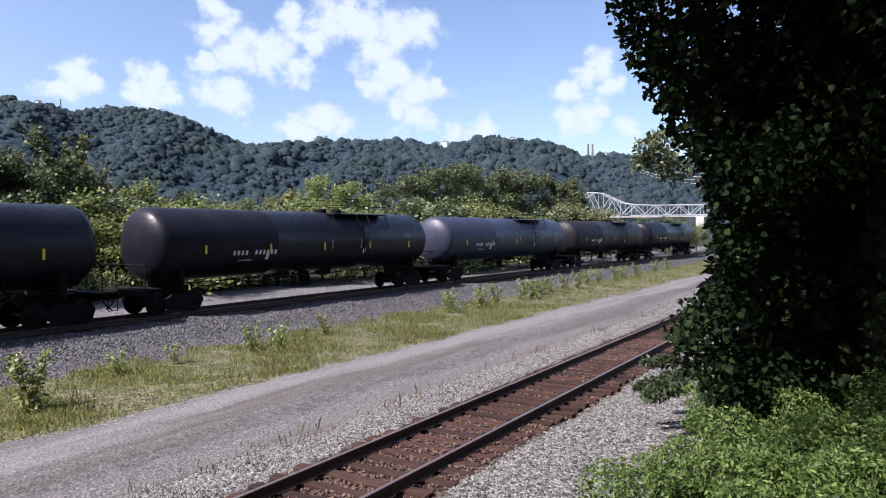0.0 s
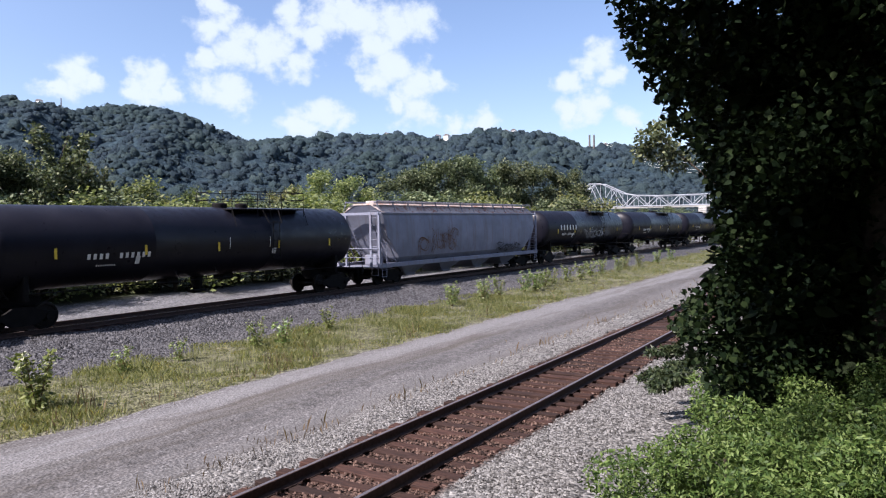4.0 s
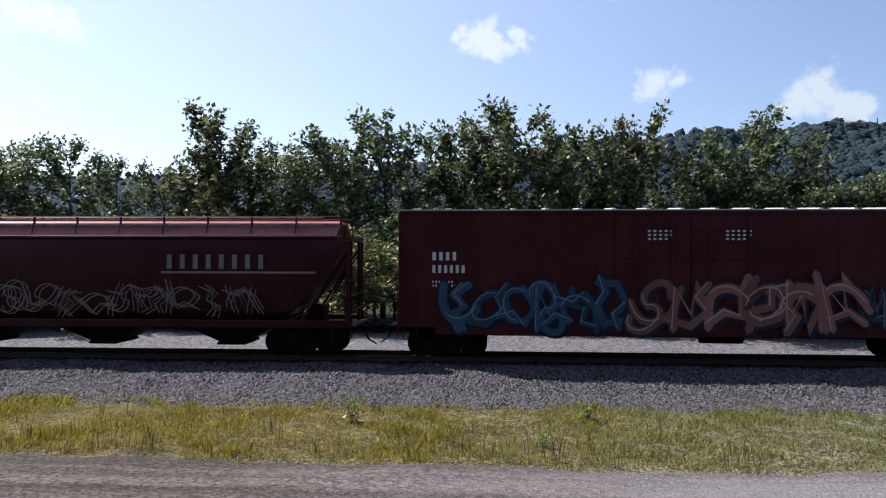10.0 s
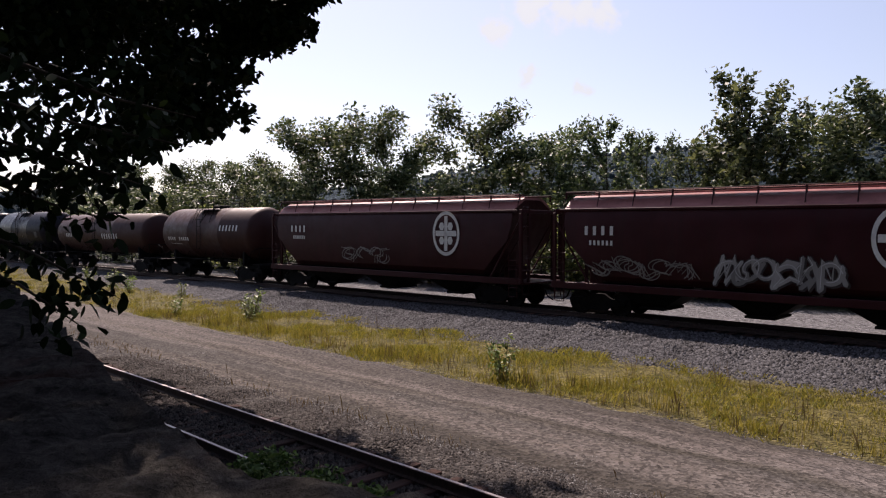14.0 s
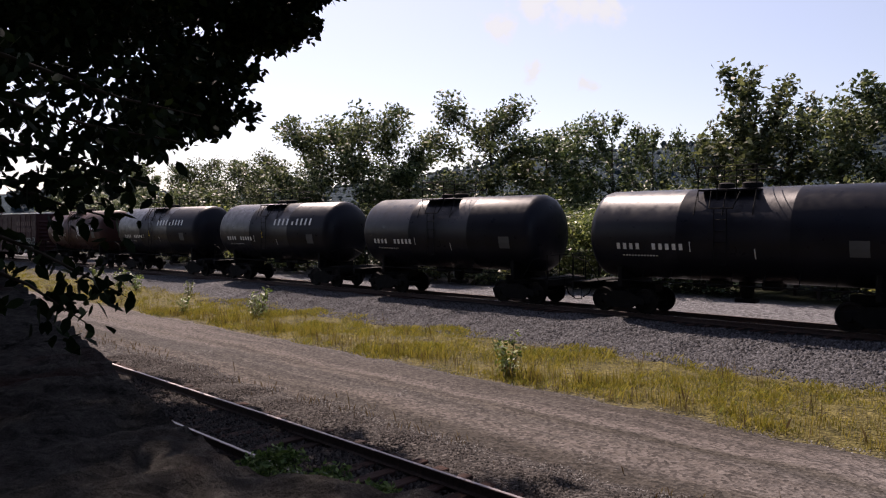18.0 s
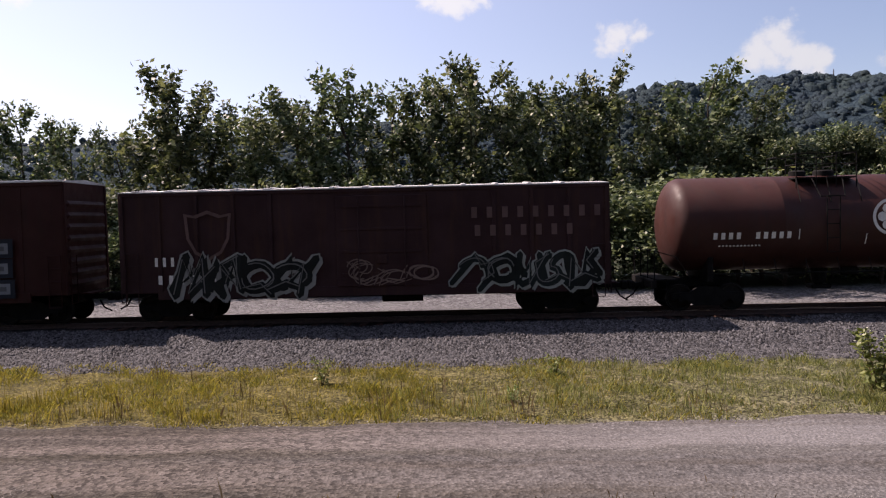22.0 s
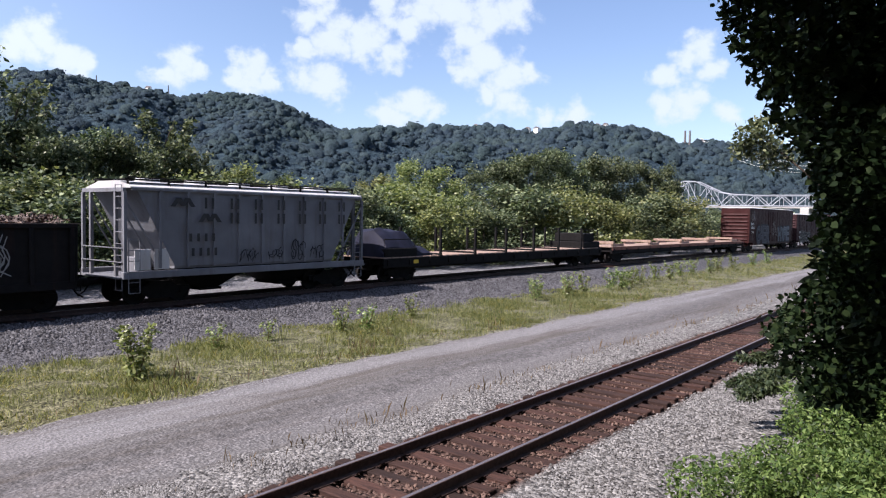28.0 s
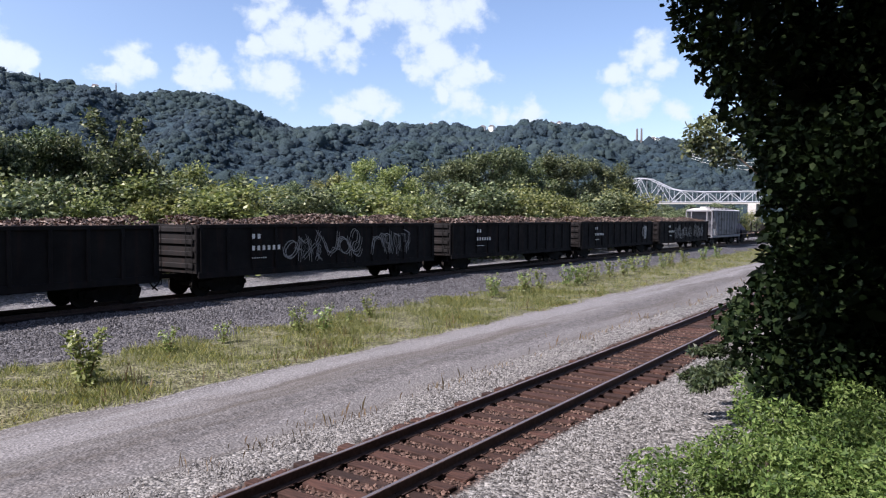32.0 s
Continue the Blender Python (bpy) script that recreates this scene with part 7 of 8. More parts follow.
def build_train():
    def tank(f, b, R, m, label, rows, mat=WHITE, emblem=False, extra=()):
        car = put(tank_car(f - b, R, P[m], label), f, b)
        tank_marks(car, "stencil", f - b, rows, mat)
        for rr, mm in extra:
            tank_marks(car, "plate", f - b, rr, mm)
        return car
    small = [(-6.0, 2.35, 4, 0.2, 0.16), (-4.7, 2.35, 6, 0.2, 0.16), (-5.6, 2.08, 9, 0.06, 0.06)]
    bits = [([(-4.0, 2.1, 1, 0.3, 0.35), (3.2, 2.2, 1, 0.25, 0.3), (0.6, 2.5, 1, 0.5, 0.06), (3.0, 2.5, 1, 0.5, 0.06)], WHITE)]
    tank(110.0, 88.4, 1.52, "black", "long black tank car with dusty flanks", small, extra=bits)
    tank(88.4, 66.8, 1.5, "black_dull", "long dull black tank car", small, extra=bits)
    tank(66.8, 45.2, 1.52, "blue_grey", "long dark blue-grey tank car", small, extra=bits)
    tank(45.2, 23.18, 1.55, "black", "long black tank car with a railed top platform", small, extra=bits)
    tank(23.18, 1.05, 1.55, "black", "long black tank car with white stencils", small, extra=bits)
    c = tank(1.05, -20.0, 1.55, "black", "long black tank car with large white lettering bars and graffiti", [(-6.6, 2.75, 6, 0.42, 0.42), (-6.2, 2.28, 4, 0.2, 0.16), (-5.0, 2.28, 6, 0.2, 0.16)], extra=bits)
    tag(c, -1.6, 4.6, 2.0, 2.8, -1.56, 9, (0.45, 0.45, 0.45), 3)
    c = put(hopper_car(22.0, 4.75, P["grey"], "weathered grey covered hopper with rust-streaked roof", P["roof_rust"], True, 4, bay_mat=P["grey"]), -20.0, -42.0)
    tag(c, -6.5, -2.0, 1.8, 3.0, c["side"], 6, (0.3, 0.16, 0.1), 4)
    tag(c, 3.5, 7.0, 1.5, 2.0, c["side"], 6, (0.03, 0.03, 0.04), 5)
    tank(-42.0, -63.2, 1.52, "black", "long black tank car", small, extra=bits)
    tank(-63.2, -84.5, 1.55, "slate", "long slate blue tank car with white lettering bars", [(-6.4, 2.75, 6, 0.42, 0.42), (-6.0, 2.3, 4, 0.2, 0.16), (-4.8, 2.3, 6, 0.2, 0.16)], extra=[([(5.0, 2.1, 1, 0.3, 0.5)], YELLOW)] + bits)
    # refrigerator car
    c = put(box_car(26.3, 5.15, P["white"], "white refrigerator boxcar with graffiti along the bottom", P["roof_metal"], 0, 1, door_x=-0.1, door_w=5.2), -84.5, -110.9)
    y = c["side"] - 0.02
    marks(c, "stencil", [(-7.6, 3.6, 4, 0.3, 0.22), (-5.7, 3.6, 6, 0.3, 0.22)], y, BLACK)
    marks(c, "slogan", [(9.6, 3.75, 8, 0.16, 0.14), (9.6, 3.5, 7, 0.16, 0.14)], y, BLACK)
    disc_mark(c, 8.9, 3.7, 0.35, 0.42, y, BLACK, "cross")
    graffiti(c, 3.6, 10.2, 1.2, 2.35, y - 0.02, 6, (0.16, 0.16, 0.2), (0.03, 0.03, 0.04), 11)
    graffiti(c, -5.2, -2.4, 1.2, 2.5, y - 0.02, 3, (0.24, 0.1, 0.2), (0.03, 0.03, 0.04), 12, (0.1, 0.16, 0.12))
    graffiti(c, -10.9, -5.9, 1.35, 2.25, y - 0.02, 6, (0.06, 0.12, 0.06), (0.02, 0.02, 0.02), 13)
    graffiti(c, -10.9, -6.2, 1.0, 1.4, y - 0.06, 4, (0.5, 0.42, 0.14), (0.2, 0.14, 0.05), 14)
    for x in (-2.0, -0.9, 0.7, 1.8):
        part("door_rod", Shape().tube([(x, y - 0.1, 1.35), (x, y - 0.1, 4.7)], 0.03, 6), P["grey"], c)
    for z in (2.1, 2.75):
        part("door_rail", Shape().box(-2.6, 2.4, y - 0.13, y - 0.09, z - 0.03, z + 0.03), P["grey"], c)
    for x in (-2.72, 2.5):
        part("door_jamb", Shape().box(x - 0.05, x + 0.05, y - 0.07, y + 0.02, 1.1, 4.86), P["grey"], c)
    part("door_sill", Shape().box(-2.9, 2.7, y - 0.16, y + 0.02, 1.02, 1.12, 0.01), P["grey"], c)
    part("door_track", Shape().box(-2.9, 6.4, y - 0.14, y + 0.02, 4.86, 4.95, 0.01), P["roof_metal"], c)
    part("lock_box", Shape().box(-0.3, 0.1, y - 0.16, y - 0.07, 1.75, 2.5, 0.02), P["grey"], c)
    body = Shape().prism([(-1.15, 2.9), (-1.15, 4.5), (-0.9, 4.85), (0.9, 4.85), (1.15, 4.5), (1.15, 2.9)], -12.95, -12.2)
    u = part("cooling_unit", body, P["white"], c, "white refrigeration unit with dark louvres")
    for k in range(8):
        part("louvre", Shape().box(-12.98, -12.94, -0.8, 0.8, 3.1 + k * 0.17, 3.2 + k * 0.17), M["dark_steel"], u)
    for k in range(5):
        part("side_louvre", Shape().box(-12.85, -12.3, -1.17, -1.14, 3.75 + k * 0.13, 3.82 + k * 0.13), M["dark_steel"], u)
    part("fuel_box", Shape().box(-12.9, -12.22, -1.3, 1.3, 1.2, 2.0, 0.04), M["dark_steel"], c)
    q = Shape()
    for yy in (-1.35, 1.35):
        q.tube([(-12.25, yy, 1.2), (-12.25, yy, 2.6), (-12.95, yy, 2.6), (-12.95, yy, 1.2)], 0.025, 5)
    q.tube([(-12.95, -1.35, 2.6), (-12.95, 1.35, 2.6)], 0.025, 5)
    part("platform_railing", q, M["dark_steel"], c)
    # red boxcars and the green one
    def red(f, b, m, label, seed, cols, big=False):
        car = put(box_car(f - b, 5.1, P[m], label, P["roof_metal"], 0, 2, white_top=True), f, b)
        yy = car["side"] - 0.02
        stencil(car, yy, -car["h"] + 1.1, 3.3)
        for x in (-1.4, 1.1):
            marks(car, "panel_text", [(x, 4.25, 5, 0.06, 0.12), (x, 4.12, 5, 0.06, 0.12), (x, 3.99, 4, 0.06, 0.12)], yy - 0.06, WHITE)
        return car, yy
    c, y = red(-110.9, -132.1, "oxide", "red oxide boxcar with small graffiti and a white end band", 1, None)
    tag(c, -8.4, -7.0, 2.4, 3.2, y, 3, (0.4, 0.4, 0.4), 21)
    graffiti(c, -5.6, -0.4, 1.3, 2.1, y - 0.05, 5, (0.08, 0.1, 0.09), (0.03, 0.02, 0.02), 22)
    graffiti(c, 4.6, 9.4, 1.2, 2.3, y - 0.02, 5, (0.3, 0.28, 0.28), (0.05, 0.02, 0.03), 23)
    tag(c, 7.6, 9.2, 2.2, 4.2, y, 5, (0.5, 0.5, 0.52), 24)
    c = put(box_car(21.9, 5.1, P["green"], "dark green boxcar with a long colourful graffiti panel", P["roof_metal"], 0, 2, white_top=True), -132.1, -154.0)
    y = c["side"] - 0.02
    disc_mark(c, -7.6, 3.85, 0.8, 0.8, y, WHITE, "tree")
    graffiti(c, -5.9, 7.0, 1.0, 2.75, y - 0.06, 10, (0.46, 0.52, 0.62), (0.05, 0.09, 0.26), 25, (0.34, 0.2, 0.36))
    graffiti(c, 7.0, 9.6, 1.1, 2.6, y - 0.02, 2, (0.42, 0.4, 0.36), (0.07, 0.1, 0.22), 26, (0.4, 0.2, 0.12))
    graffiti(c, -9.6, -6.0, 0.95, 2.1, y - 0.02, 4, (0.4, 0.44, 0.48), (0.06, 0.1, 0.16), 27, (0.3, 0.16, 0.1))
    marks(c, "stencil", [(-8.9, 2.5, 3, 0.28, 0.16), (-8.9, 2.1, 3, 0.28, 0.16), (-7.6, 2.1, 4, 0.28, 0.16)], y - 0.03, WHITE)
    c, y = red(-154.0, -175.9, "oxide", "red oxide boxcar with two pale door tags", 2, None)
    for x in (-1.1, 1.75):
        graffiti(c, x - 0.8, x + 0.85, 2.35, 3.3, y - 0.1, 4, (0.62, 0.64, 0.72), (0.1, 0.1, 0.14), 31 + int(x))
    graffiti(c, -8.6, -2.0, 1.0, 2.0, y - 0.02, 6, (0.4, 0.38, 0.36), (0.06, 0.05, 0.05), 33, (0.3, 0.16, 0.08))
    graffiti(c, 4.2, 9.4, 1.2, 2.3, y - 0.02, 5, (0.12, 0.07, 0.16), (0.07, 0.03, 0.08), 34)
    marks(c, "tie_down", [(4.0, 1.15, 1, 0.5, 0.1), (6.8, 1.15, 1, 0.5, 0.1), (10.0, 1.15, 1, 0.6, 0.1)], y - 0.03, YELLOW)
    c, y = red(-175.9, -196.95, "oxide_dark", "dark red boxcar with wide graffiti along the lower side", 3, None)
    graffiti(c, -8.2, -2.2, 1.1, 2.5, y - 0.03, 6, (0.08, 0.17, 0.3), (0.02, 0.04, 0.09), 41)
    graffiti(c, -2.0, 5.2, 1.1, 2.6, y - 0.1, 6, (0.5, 0.24, 0.2), (0.04, 0.05, 0.09), 42)
    graffiti(c, 5.3, 8.6, 1.2, 2.4, y - 0.03, 4, (0.1, 0.12, 0.2), (0.04, 0.03, 0.06), 43)
    # covered hoppers
    def hop(f, b, m, label, rnd_side=True, H=4.72, bays=3, roof=None):
        return put(hopper_car(f - b, H, P[m], label, roof or (P["roof_lit"] if m == "hopper_red" else P[m]), rnd_side, bays), f, b)
    c = hop(-196.95, -216.2, "hopper_red", "red round-sided covered hopper with pale lettering bars")
    y = c["side"]
    marks(c, "stencil", [(-6.6, 3.2, 4, 0.32, 0.2), (-6.6, 2.7, 6, 0.26, 0.15)], y, WHITE)
    marks(c, "emblem", [(2.6, 3.0, 8, 0.48, 0.3), (2.4, 2.84, 1, 0.07, 6.8)], y, graf_mat((0.5, 0.45, 0.45)))
    tag(c, -5.4, 5.6, 1.5, 2.4, y, 17, (0.42, 0.36, 0.34), 51)
    c = hop(-216.2, -234.5, "hopper_green", "dark green ribbed covered hopper with white graffiti", False, 4.66)
    graffiti(c, -3.6, 3.2, 1.5, 2.5, c["side"] - 0.02, 6, (0.3, 0.32, 0.3), (0.1, 0.13, 0.1), 52)
    stencil(c, c["side"], -6.3, 2.8)
    c = hop(-234.5, -252.8, "olive", "olive ribbed covered hopper with purple graffiti", False, 4.66)
    graffiti(c, -3.9, 4.4, 1.6, 3.2, c["side"] - 0.02, 6, (0.2, 0.19, 0.42), (0.42, 0.42, 0.6), 53, (0.08, 0.07, 0.2))
    graffiti(c, 4.6, 7.0, 1.6, 2.3, c["side"] - 0.02, 4, (0.08, 0.22, 0.26), (0.03, 0.1, 0.13), 54)
    marks(c, "emblem", [(-6.5, 3.5, 2, 0.5, 0.62), (-6.5, 2.75, 2, 0.42, 0.62)], c["side"] - 0.01, WHITE)
    c = hop(-252.8, -271.5, "hopper_red", "red round-sided covered hopper with faded graffiti")
    tag(c, -1.0, 3.2, 1.5, 2.4, c["side"], 6, (0.4, 0.36, 0.33), 55)
    disc_mark(c, 4.8, 3.1, 0.75, 0.95, c["side"], graf_mat((0.3, 0.18, 0.17)), "cross")
    c = hop(-271.5, -288.65, "hopper_red", "red round-sided covered hopper with a round white emblem")
    marks(c, "stencil", [(-6.3, 3.1, 4, 0.34, 0.24), (-6.1, 2.72, 6, 0.18, 0.12)], c["side"], WHITE)
    disc_mark(c, 4.2, 3.1, 0.8, 1.0, c["side"], WHITE, "cross")
    graffiti(c, -1.2, 2.6, 1.5, 2.4, c["side"] - 0.01, 6, (0.62, 0.6, 0.58), (0.1, 0.08, 0.08), 56)
    tag(c, -6.0, -2.0, 1.6, 2.3, c["side"], 7, (0.4, 0.36, 0.33), 57)
    c = hop(-288.65, -307.6, "hopper_red", "red round-sided covered hopper with a round white emblem")
    marks(c, "stencil", [(-6.8, 3.1, 4, 0.34, 0.24), (-6.6, 2.72, 6, 0.18, 0.12)], c["side"], WHITE)
    disc_mark(c, 4.6, 3.1, 0.8, 1.0, c["side"], WHITE, "cross")
    tag(c, -2.6, 0.8, 1.7, 2.5, c["side"], 5, (0.5, 0.46, 0.44), 58)
    # short tank cars
    sh = [(-4.2, 2.45, 4, 0.22, 0.17), (-2.8, 2.45, 5, 0.22, 0.17), (-4.0, 2.2, 12, 0.05, 0.08)]
    name = [(0.6, 3.35, 4, 0.36, 0.26), (2.25, 3.35, 1, 0.2, 0.2), (2.65, 3.35, 4, 0.36, 0.26)]
    c = tank(-307.6, -320.75, 1.62, "brown_tank", "short brown tank car with a white emblem", sh + [(2.0, 3.1, 6, 0.34, 0.24)])
    tank(-320.75, -338.45, 1.5, "brown_tank", "faded brown tank car with white marks", [(-5.4, 2.5, 4, 0.26, 0.2), (-4.0, 2.5, 5, 0.26, 0.2), (1.0, 2.4, 7, 0.4, 0.26)])
    lab = "short black tank car with a railed top platform"
    plate = [([(3.6, 2.35, 1, 0.5, 1.0)], graf_mat((0.2, 0.2, 0.2))), ([(-1.4, 2.4, 1, 0.35, 0.06), (0.8, 2.2, 1, 0.35, 0.06)], WHITE)]
    for f, b in ((-338.45, -351.6), (-351.6, -365.3), (-365.3, -378.4)):
        tank(f, b, 1.66, "black", lab, sh, extra=plate)
    for f, b in ((-378.4, -391.8), (-391.8, -405.75)):
        tank(f, b, 1.66, "black", "short black tank car with white lettering bars", sh + name, extra=plate + [([(-0.6, 2.6, 1, 0.4, 0.2)], YELLOW)])
    c = tank(-405.75, -419.2, 1.62, "brown_tank", "short rusty brown tank car with a white emblem", sh + [(2.3, 3.0, 6, 0.32, 0.24)], extra=plate)
    disc_mark(c, 1.6, 3.1, 0.62, 0.62, -1.63, WHITE, "petals")
    # boxcars before the flat cars
    c = put(box_car(18.2, 4.55, P["maroon"], "weathered maroon boxcar with graffiti and faded lettering", P["roof_metal"], 13, 1, door_x=0.6, door_w=3.1), -419.2, -437.4)
    y = c["side"] - 0.06
    faded = graf_mat((0.26, 0.16, 0.15))
    marks(c, "lettering", [(3.6, 3.35, 9, 0.36, 0.34), (3.7, 2.75, 7, 0.36, 0.34)], y, faded)
    sh_ = [(-0.8, 0.75), (-0.45, 0.68), (0, 0.85), (0.45, 0.68), (0.8, 0.75), (0.72, -0.1), (0.45, -0.6), (0, -0.85), (-0.45, -0.6), (-0.72, -0.1)]
    q = Shape().add([(-5.2 + u * f, y, 2.95 + w * f) for f in (1.0, 0.86) for u, w in sh_], [(i, (i + 1) % 10, 10 + (i + 1) % 10, 10 + i) for i in range(10)])
    part("shield", q, faded, c, "faded shield outline")
    marks(c, "stencil", [(-7.0, 1.95, 3, 0.3, 0.18), (-6.9, 1.35, 6, 0.3, 0.24)], y - 0.012, WHITE)
    graffiti(c, -6.4, -2.0, 0.95, 2.1, y, 4, (0.02, 0.025, 0.025), (0.5, 0.52, 0.5), 61)
    graffiti(c, 3.2, 7.6, 1.05, 2.1, y, 5, (0.02, 0.03, 0.03), (0.55, 0.6, 0.56), 62)
    tag(c, -0.6, 2.4, 1.3, 2.0, y - 0.04, 5, (0.35, 0.25, 0.22), 63)
    c = put(box_car(18.7, 5.0, P["orange_red"], "rust red boxcar with large white graffiti letters", P["roof_metal"], 0, 2, door_w=1.85), -437.4, -456.1)
    y = c["side"] - 0.02
    stencil(c, y, -7.9, 3.0)
    disc_mark(c, -7.3, 3.9, 0.6, 0.4, y, faded)
    word_graffiti(c, "GAER", -6.2, -1.6, 1.0, 2.8, y - 0.06, (0.2, 0.205, 0.24), (0.03, 0.03, 0.05), 64)
    word_graffiti(c, "HYPE", 2.1, 6.5, 1.2, 2.75, y - 0.06, (0.36, 0.4, 0.45), (0.02, 0.03, 0.05), 65)
    tag(c, -7.8, -6.6, 3.4, 4.4, y, 6, (0.5, 0.45, 0.42), 66)
    tag(c, -0.6, 1.6, 1.6, 3.2, y - 0.08, 4, (0.4, 0.36, 0.33), 67)
    # flat cars, hopper, gondolas
    put(flat_car(32.0, "long low flat car with pale wooden blocking", False), -456.1, -488.1)
    put(flat_car(24.8, "flat car with upright steel stakes and end racks", True), -488.1, -513.0)
    c = put(hopper_car(13.4, 4.55, P["pale_grey"], "pale grey ribbed covered hopper with black lettering bars", P["roof_metal"], False, 2, 8), -513.0, -526.35)
    y = c["side"]
    for k in range(8):
        for row, z in ((0, 3.55), (1, 2.98)):
            x = -3.9 + k * 1.16
            if k > row:
                marks(c, "letter_bar", [(x, z, 2, 0.42, 0.2)], y, BLACK)
            elif k == row:
                q = Shape()
                for i in range(4):
                    (xa, za), (xb, zb) = ((0.02, 0.05), (0.26, 0.38), (0.44, 0.08), (0.62, 0.38), (0.86, 0.05))[i:i + 2]
                    q.add([(x - 0.2 + xa - 0.1, y - 0.002 * i, z + za), (x - 0.2 + xa + 0.1, y - 0.002 * i, z + za), (x - 0.2 + xb + 0.1, y - 0.002 * i, z + zb), (x - 0.2 + xb - 0.1, y - 0.002 * i, z + zb)], [(0, 1, 2, 3)])
                part("emblem", q, BLACK, c, "black zigzag emblem")
    for x0 in (-5.5, -4.75):
        part("end_panel", Shape().box(x0, x0 + 0.6, -1.54, -1.5, 1.3, 2.05, 0.01), P["roof_metal"], c, "pale square panel")
    marks(c, "stencil", [(-3.4, 2.3, 4, 0.3, 0.22), (-3.3, 1.75, 4, 0.3, 0.22)], y, BLACK)
    for k, x in enumerate((-0.8, 0.6, 1.8, 2.9, 4.6)):
        tag(c, x - 0.35, x + 0.45, 1.5, 2.0 + 0.2 * (k == 2), y, 3, (0.04, 0.04, 0.05), 70 + k)
    U = [-526.35, -543.65, -561.0, -578.7, -596.4, -614.1]
    for k in range(5):
        c = put(gondola(U[k] - U[k + 1], 2.95, "black gondola car heaped with rusty metal scrap", 80 + k), U[k], U[k + 1])
        y = c["side"] - 0.08
        marks(c, "stencil", [(-5.3, 2.35, 2, 0.2, 0.2), (-5.3, 1.85, 6, 0.2, 0.19), (-5.3, 1.5, 7, 0.05, 0.08)], y, WHITE)
        if k in (0, 3):
            tag(c, -3.6, 1.6, 1.3, 2.4, y, 9, (0.5, 0.5, 0.5), 90 + k)
            tag(c, 2.4, 5.6, 1.4, 2.5, y, 6, (0.5, 0.5, 0.5), 95 + k)
        if k == 1:
            graffiti(c, 4.9, 5.8, 1.4, 2.5, y, 2, (0.55, 0.55, 0.55), (0.1, 0.1, 0.1), 97)


build_train()


# ---- wall beside the place where one stands, and far things ----
def stone_wall():
    """A broad rough stone wall; its edge runs from close by towards the far left tree."""
    s = thing("stone_wall", "broad rough dark stone wall top in deep shade", "wall", kind="structure")
    a, b = Vector((-1.2, -5.08, 2.8)), Vector((-17.0, -1.75, 2.8))
    along = (b - a).normalized()
    back = Vector((along.y, -along.x, 0))
    back = back if back.y < 0 else -back
    n, m, depth = 300, 64, 3.6
    V, F = [], []
    rnd = random.Random(2)
    for i in range(n):
        for j in range(m + 8):
            u = (i / (n - 1)) * (b - a).length
            if j < 8:
                w, z = 0.0 - 0.04 * (8 - j) / 8, -2.9 * (8 - j) / 8
            else:
                w, z = depth * (j - 8) / (m - 1), 0.0
            p = a + along * u + back * w
            p.y += 0.55 * max(0.0, min(1.2, p.x + 2.5)) * max(0.0, 1 - w / 1.5)
            nz = noise.fractal(Vector((p.x * 3.0, p.y * 3.0, z * 2.2)), 0.55, 2.0, 6)
            ed = noise.fractal(Vector((p.x * 1.3, 5.0, z)), 0.9, 2.0, 3) * 0.05 if j <= 9 else 0
            V.append((p.x + back.x * ed, p.y + back.y * ed, a.z + z + nz * 0.05 * (1 if j >= 8 else 0.6)))
    k = m + 8
    for i in range(n - 1):
        for j in range(k - 1):
            F.append((i * k + j, (i + 1) * k + j, (i + 1) * k + j + 1, i * k + j + 1))
    base = len(V)
    for i in range(n):
        p = V[i * k + k - 1]
        V.append((p[0], p[1], -0.1))
    for i in range(n - 1):
        F.append((i * k + k - 1, (i + 1) * k + k - 1, base + i + 1, base + i))
    for i in (0, n - 1):
        for j in range(8, k - 1):
            c0, c1 = V[i * k + j], V[i * k + j + 1]
            V += [(c0[0], c0[1], -0.1), (c1[0], c1[1], -0.1)]
            F.append((i * k + j, i * k + j + 1, len(V) - 1, len(V) - 2))
    me = mesh_np("wall_top", np.array(V), np.array(F), M["wall_stone"], True)
    part("wall_body", me, None, s)


def wall_stone():
    m, nt, b, N, L = nodes("wall_stone")
    n1, n2 = noise_tex(nt, 3.2, 8, 0.78), noise_tex(nt, 11, 6, 0.75)
    c = mix_of(nt, ramp_of(nt, n1, 0.35, 0.65), (0.008, 0.0075, 0.007), (0.075, 0.07, 0.065))
    c = mix_of(nt, ramp_of(nt, n2, 0.5, 0.7, 0, 0.7), c, (0.1, 0.095, 0.09))
    c = mix_of(nt, ramp_of(nt, noise_tex(nt, 0.9, 4), 0.58, 0.7, 0, 0.7), c, (0.04, 0.018, 0.014))
    L(c, b.inputs["Base Color"])
    b.inputs["Roughness"].default_value = 1.0
    b.inputs["Specular IOR Level"].default_value = 0.03
    bump_of(nt, b, n2, 1.0, 0.1)
    return m


M["wall_stone"] = wall_stone()
stone_wall()
M["bridge_paint"] = plain("bridge_paint", (0.3, 0.32, 0.35), 0.6, 0.1, 0, 0.3)
M["house_white"] = plain("house_white", (0.75, 0.74, 0.7), 0.8, 0.1, 0, 0.2)
M["house_roof"] = plain("house_roof", (0.12, 0.11, 0.11), 0.9, 0.2, 0, 0.5)


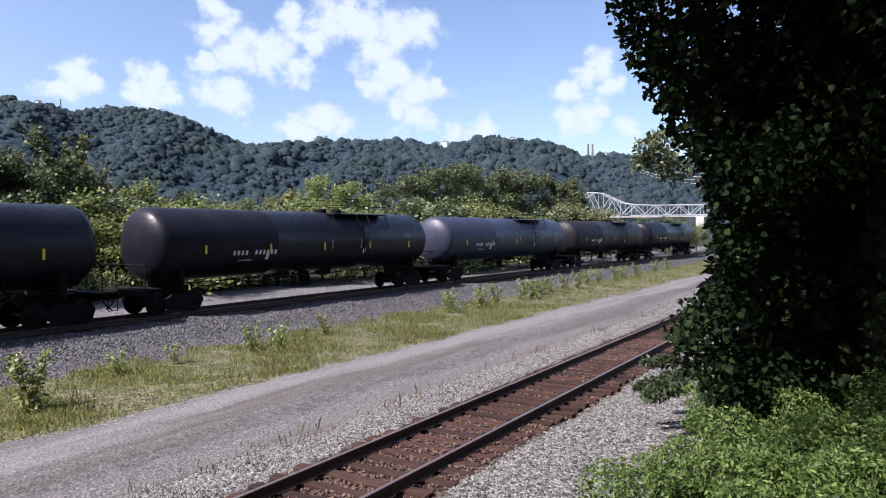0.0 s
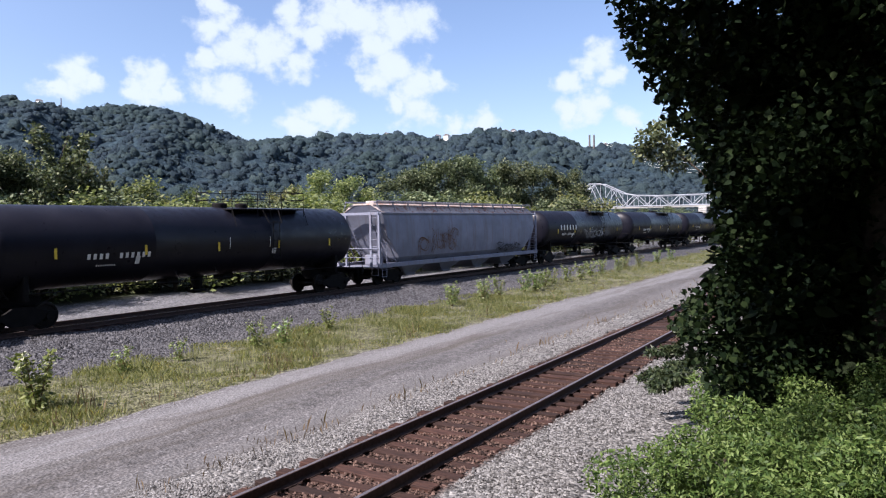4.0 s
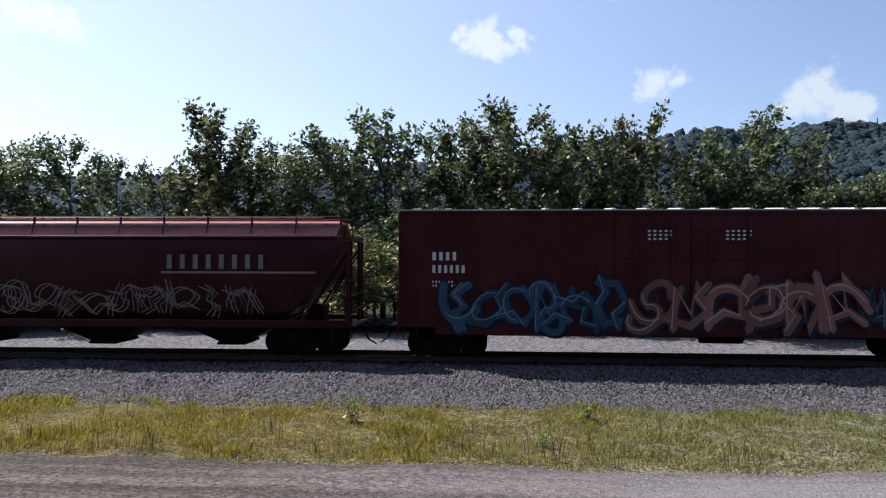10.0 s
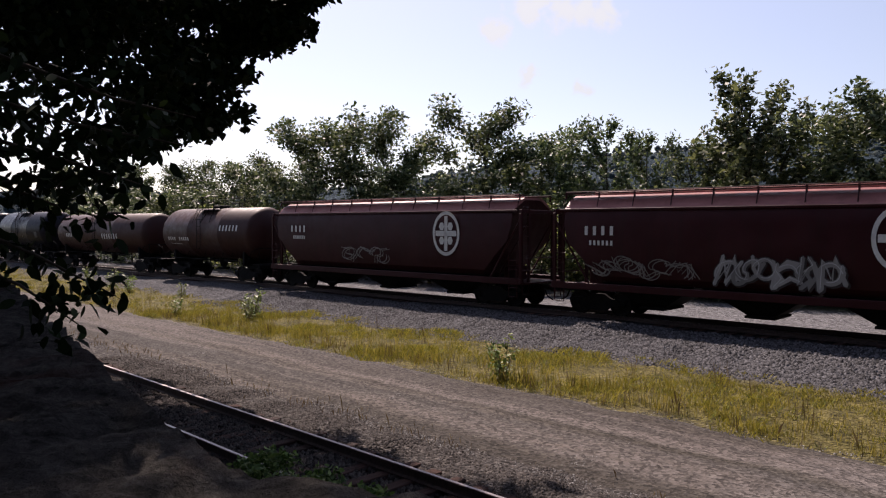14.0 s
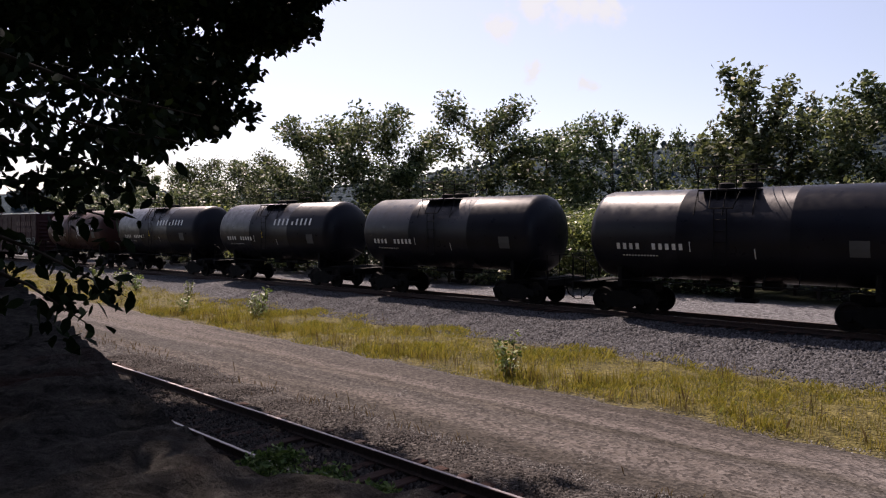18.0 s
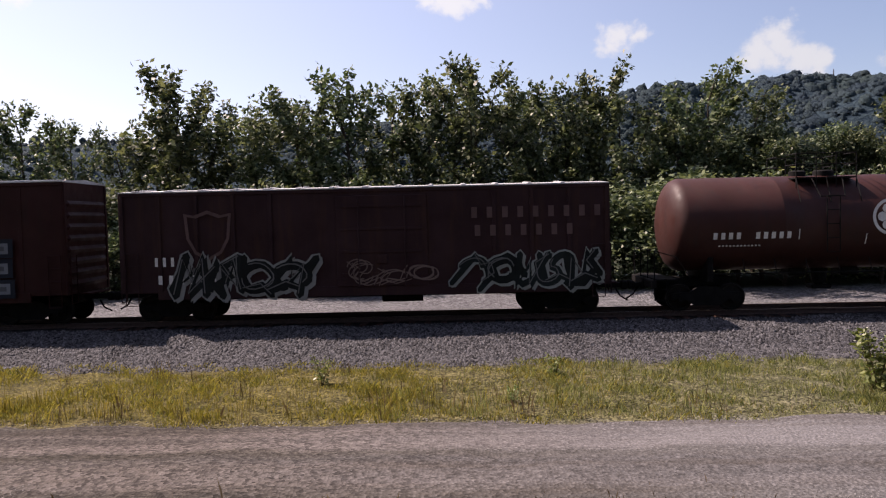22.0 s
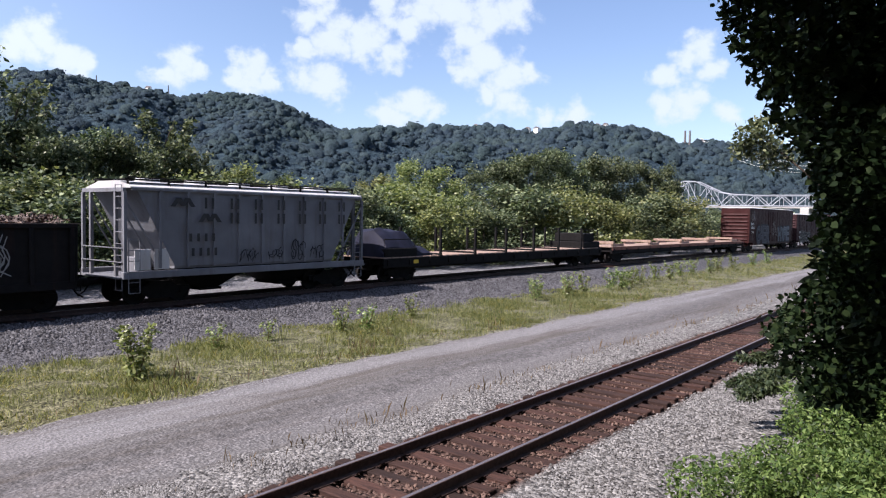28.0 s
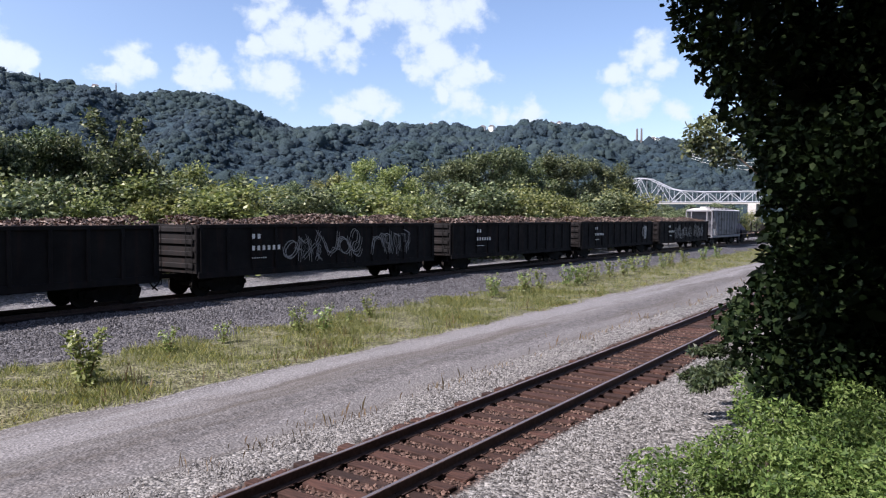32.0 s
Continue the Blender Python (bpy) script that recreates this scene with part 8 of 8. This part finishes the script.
def truss_bridge():
    """A pale through truss across the river, far off: humped at the tower, level beyond."""
    t = thing("truss_bridge", "long pale steel truss bridge across the river", "bridge")
    azs = [21.6 - 0.82 * k for k in range(22)]
    top = np.interp(azs, [5, 15, 16.8, 17.8, 18.7, 19.4, 20.1, 20.9, 21.6], [1.95, 1.9, 1.98, 2.2, 2.75, 3.0, 2.9, 2.2, 1.7])
    nodes_t, nodes_b = [], []
    for a, e in zip(azs, top):
        d = 390 / math.cos(radians(a - 13))
        x, y = at_az(a, d)
        nodes_t.append(Vector((x, y, EYE[2] + d * math.tan(radians(e)))))
        nodes_b.append(Vector((x, y, EYE[2] + d * math.tan(radians(1.15)))))
    for side in (0.0, 8.0):
        off = Vector((side, 0, 0))
        up, lo, web, post = Shape(), Shape(), Shape(), Shape()
        up.tube([p + off for p in nodes_t], 0.28, 4)
        lo.tube([p + off for p in nodes_b], 0.26, 4)
        for k in range(len(azs) - 1):
            pr = (nodes_b[k], nodes_t[k + 1]) if k % 2 else (nodes_t[k], nodes_b[k + 1])
            web.tube([pr[0] + off, pr[1] + off], 0.17, 4)
            post.tube([nodes_b[k] + off, nodes_t[k] + off], 0.12, 4)
        for name, s in (("top_chord", up), ("bottom_chord", lo), ("diagonals", web), ("posts", post)):
            part(name, s, M["bridge_paint"], t)
    for k in range(len(azs) - 1):
        deck = Shape()
        a, b = nodes_b[k], nodes_b[k + 1]
        deck.add([a, b, b + Vector((9, 0, 0)), a + Vector((9, 0, 0)), a - Vector((0, 0, 1)), b - Vector((0, 0, 1)), b + Vector((9, 0, -1)), a + Vector((9, 0, -1))],
                 [(0, 1, 2, 3), (7, 6, 5, 4), (0, 4, 5, 1), (2, 6, 7, 3)])
        part("deck", deck, M["concrete"], t)
    for k in (2, 12, 20):
        p = nodes_b[k]
        part("pier", Shape().box(p.x - 1, p.x + 10, p.y - 2, p.y + 2, -8, p.z - 1, 0.2), M["concrete"], t)


truss_bridge()


def ridge_things():
    def at(a, e, d=893):
        x, y = at_az(a, d)
        return x, y, EYE[2] + d * math.tan(radians(e))
    for a, e, w in ((30.9, 6.72, 8), (31.6, 6.7, 7), (27.7, 6.9, 8), (27.2, 6.9, 6), (26.3, 6.95, 7), (25.7, 6.98, 6), (22.0, 6.2, 5), (18.7, 5.65, 7), (35.6, 6.9, 6), (60.0, 8.7, 6)):
        x, y, z = at(a, e + 0.04, 880)
        w *= 0.75
        h = thing("house", "small white house on the wooded ridge", "house", Matrix.Translation((x, y, z)), "houses on the ridge")
        part("wall", Shape().box(-w / 2, w / 2, -3, 3, -5, 2.6), M["house_white"], h)
        part("roof", Shape().prism([(-3.4, 2.5), (0, 4.6), (3.4, 2.5)], -w / 2 - 0.4, w / 2 + 0.4), M["house_roof"], h)
    for a in (19.93, 19.6):
        x, y, z = at(a, 5.3, 890)
        c = thing("chimney", "tall slender dark chimney stack on the ridge", "chimney", Matrix.Translation((x, y, z)), "chimneys on the ridge")
        part("shaft", Shape().lathe([(-6, 1.5), (20, 1.0), (21, 1.1)], 12, "z"), M["house_roof"], c, smooth=40.0)
    for a, e0, e1 in ((58.66, 8.3, 9.2), (63.4, 8.6, 9.5)):
        x, y, z = at(a, e0, 900)
        t = thing("mast", "thin steel lattice mast on the ridge", "mast", Matrix.Translation((x, y, z)))
        hh = 900 * (math.tan(radians(e1)) - math.tan(radians(e0)))
        s = Shape()
        for dx, dy in ((-1, -1), (1, -1), (1, 1), (-1, 1)):
            s.tube([(dx * 0.9, dy * 0.9, -4), (dx * 0.15, dy * 0.15, hh)], 0.18, 4)
        for k in range(6):
            z0, w = hh * k / 6, 0.9 - 0.12 * k
            s.tube([(-w, -w, z0), (w, -w, z0 + hh / 6), (w, w, z0), (-w, w, z0 + hh / 6)], 0.1, 4)
        part("lattice", s, M["house_roof"], t)
    w = thing("power_lines", "sagging power lines running down from the ridge", "power lines")
    for k in range(4):
        pts = []
        for i in range(9):
            f = i / 8
            a, e = 18.9 - 7.5 * f, 6.1 - 0.12 * k - (1.9 + 0.15 * k) * f - 0.5 * math.sin(math.pi * f)
            pts.append(at(a, e, 880 - 470 * f))
        part("wire", Shape().tube(pts, 0.055, 4), M["house_white"], w)


ridge_things()


# ---- what moves ----
def train_way(t):
    """Metres the train's datum has gone at t seconds; it loses a little speed."""
    return 19.352 * t - 0.02135 * (t - 16) ** 2


def motions():
    for car, mid in CARS:
        rows = []
        for k in range(0, 33):
            x = mid + train_way(k)
            rows.append((k, pose(x, float(main_y(x)), RAIL_Z, 0, 0, main_turn(x))))
        walk(car, rows)


motions()
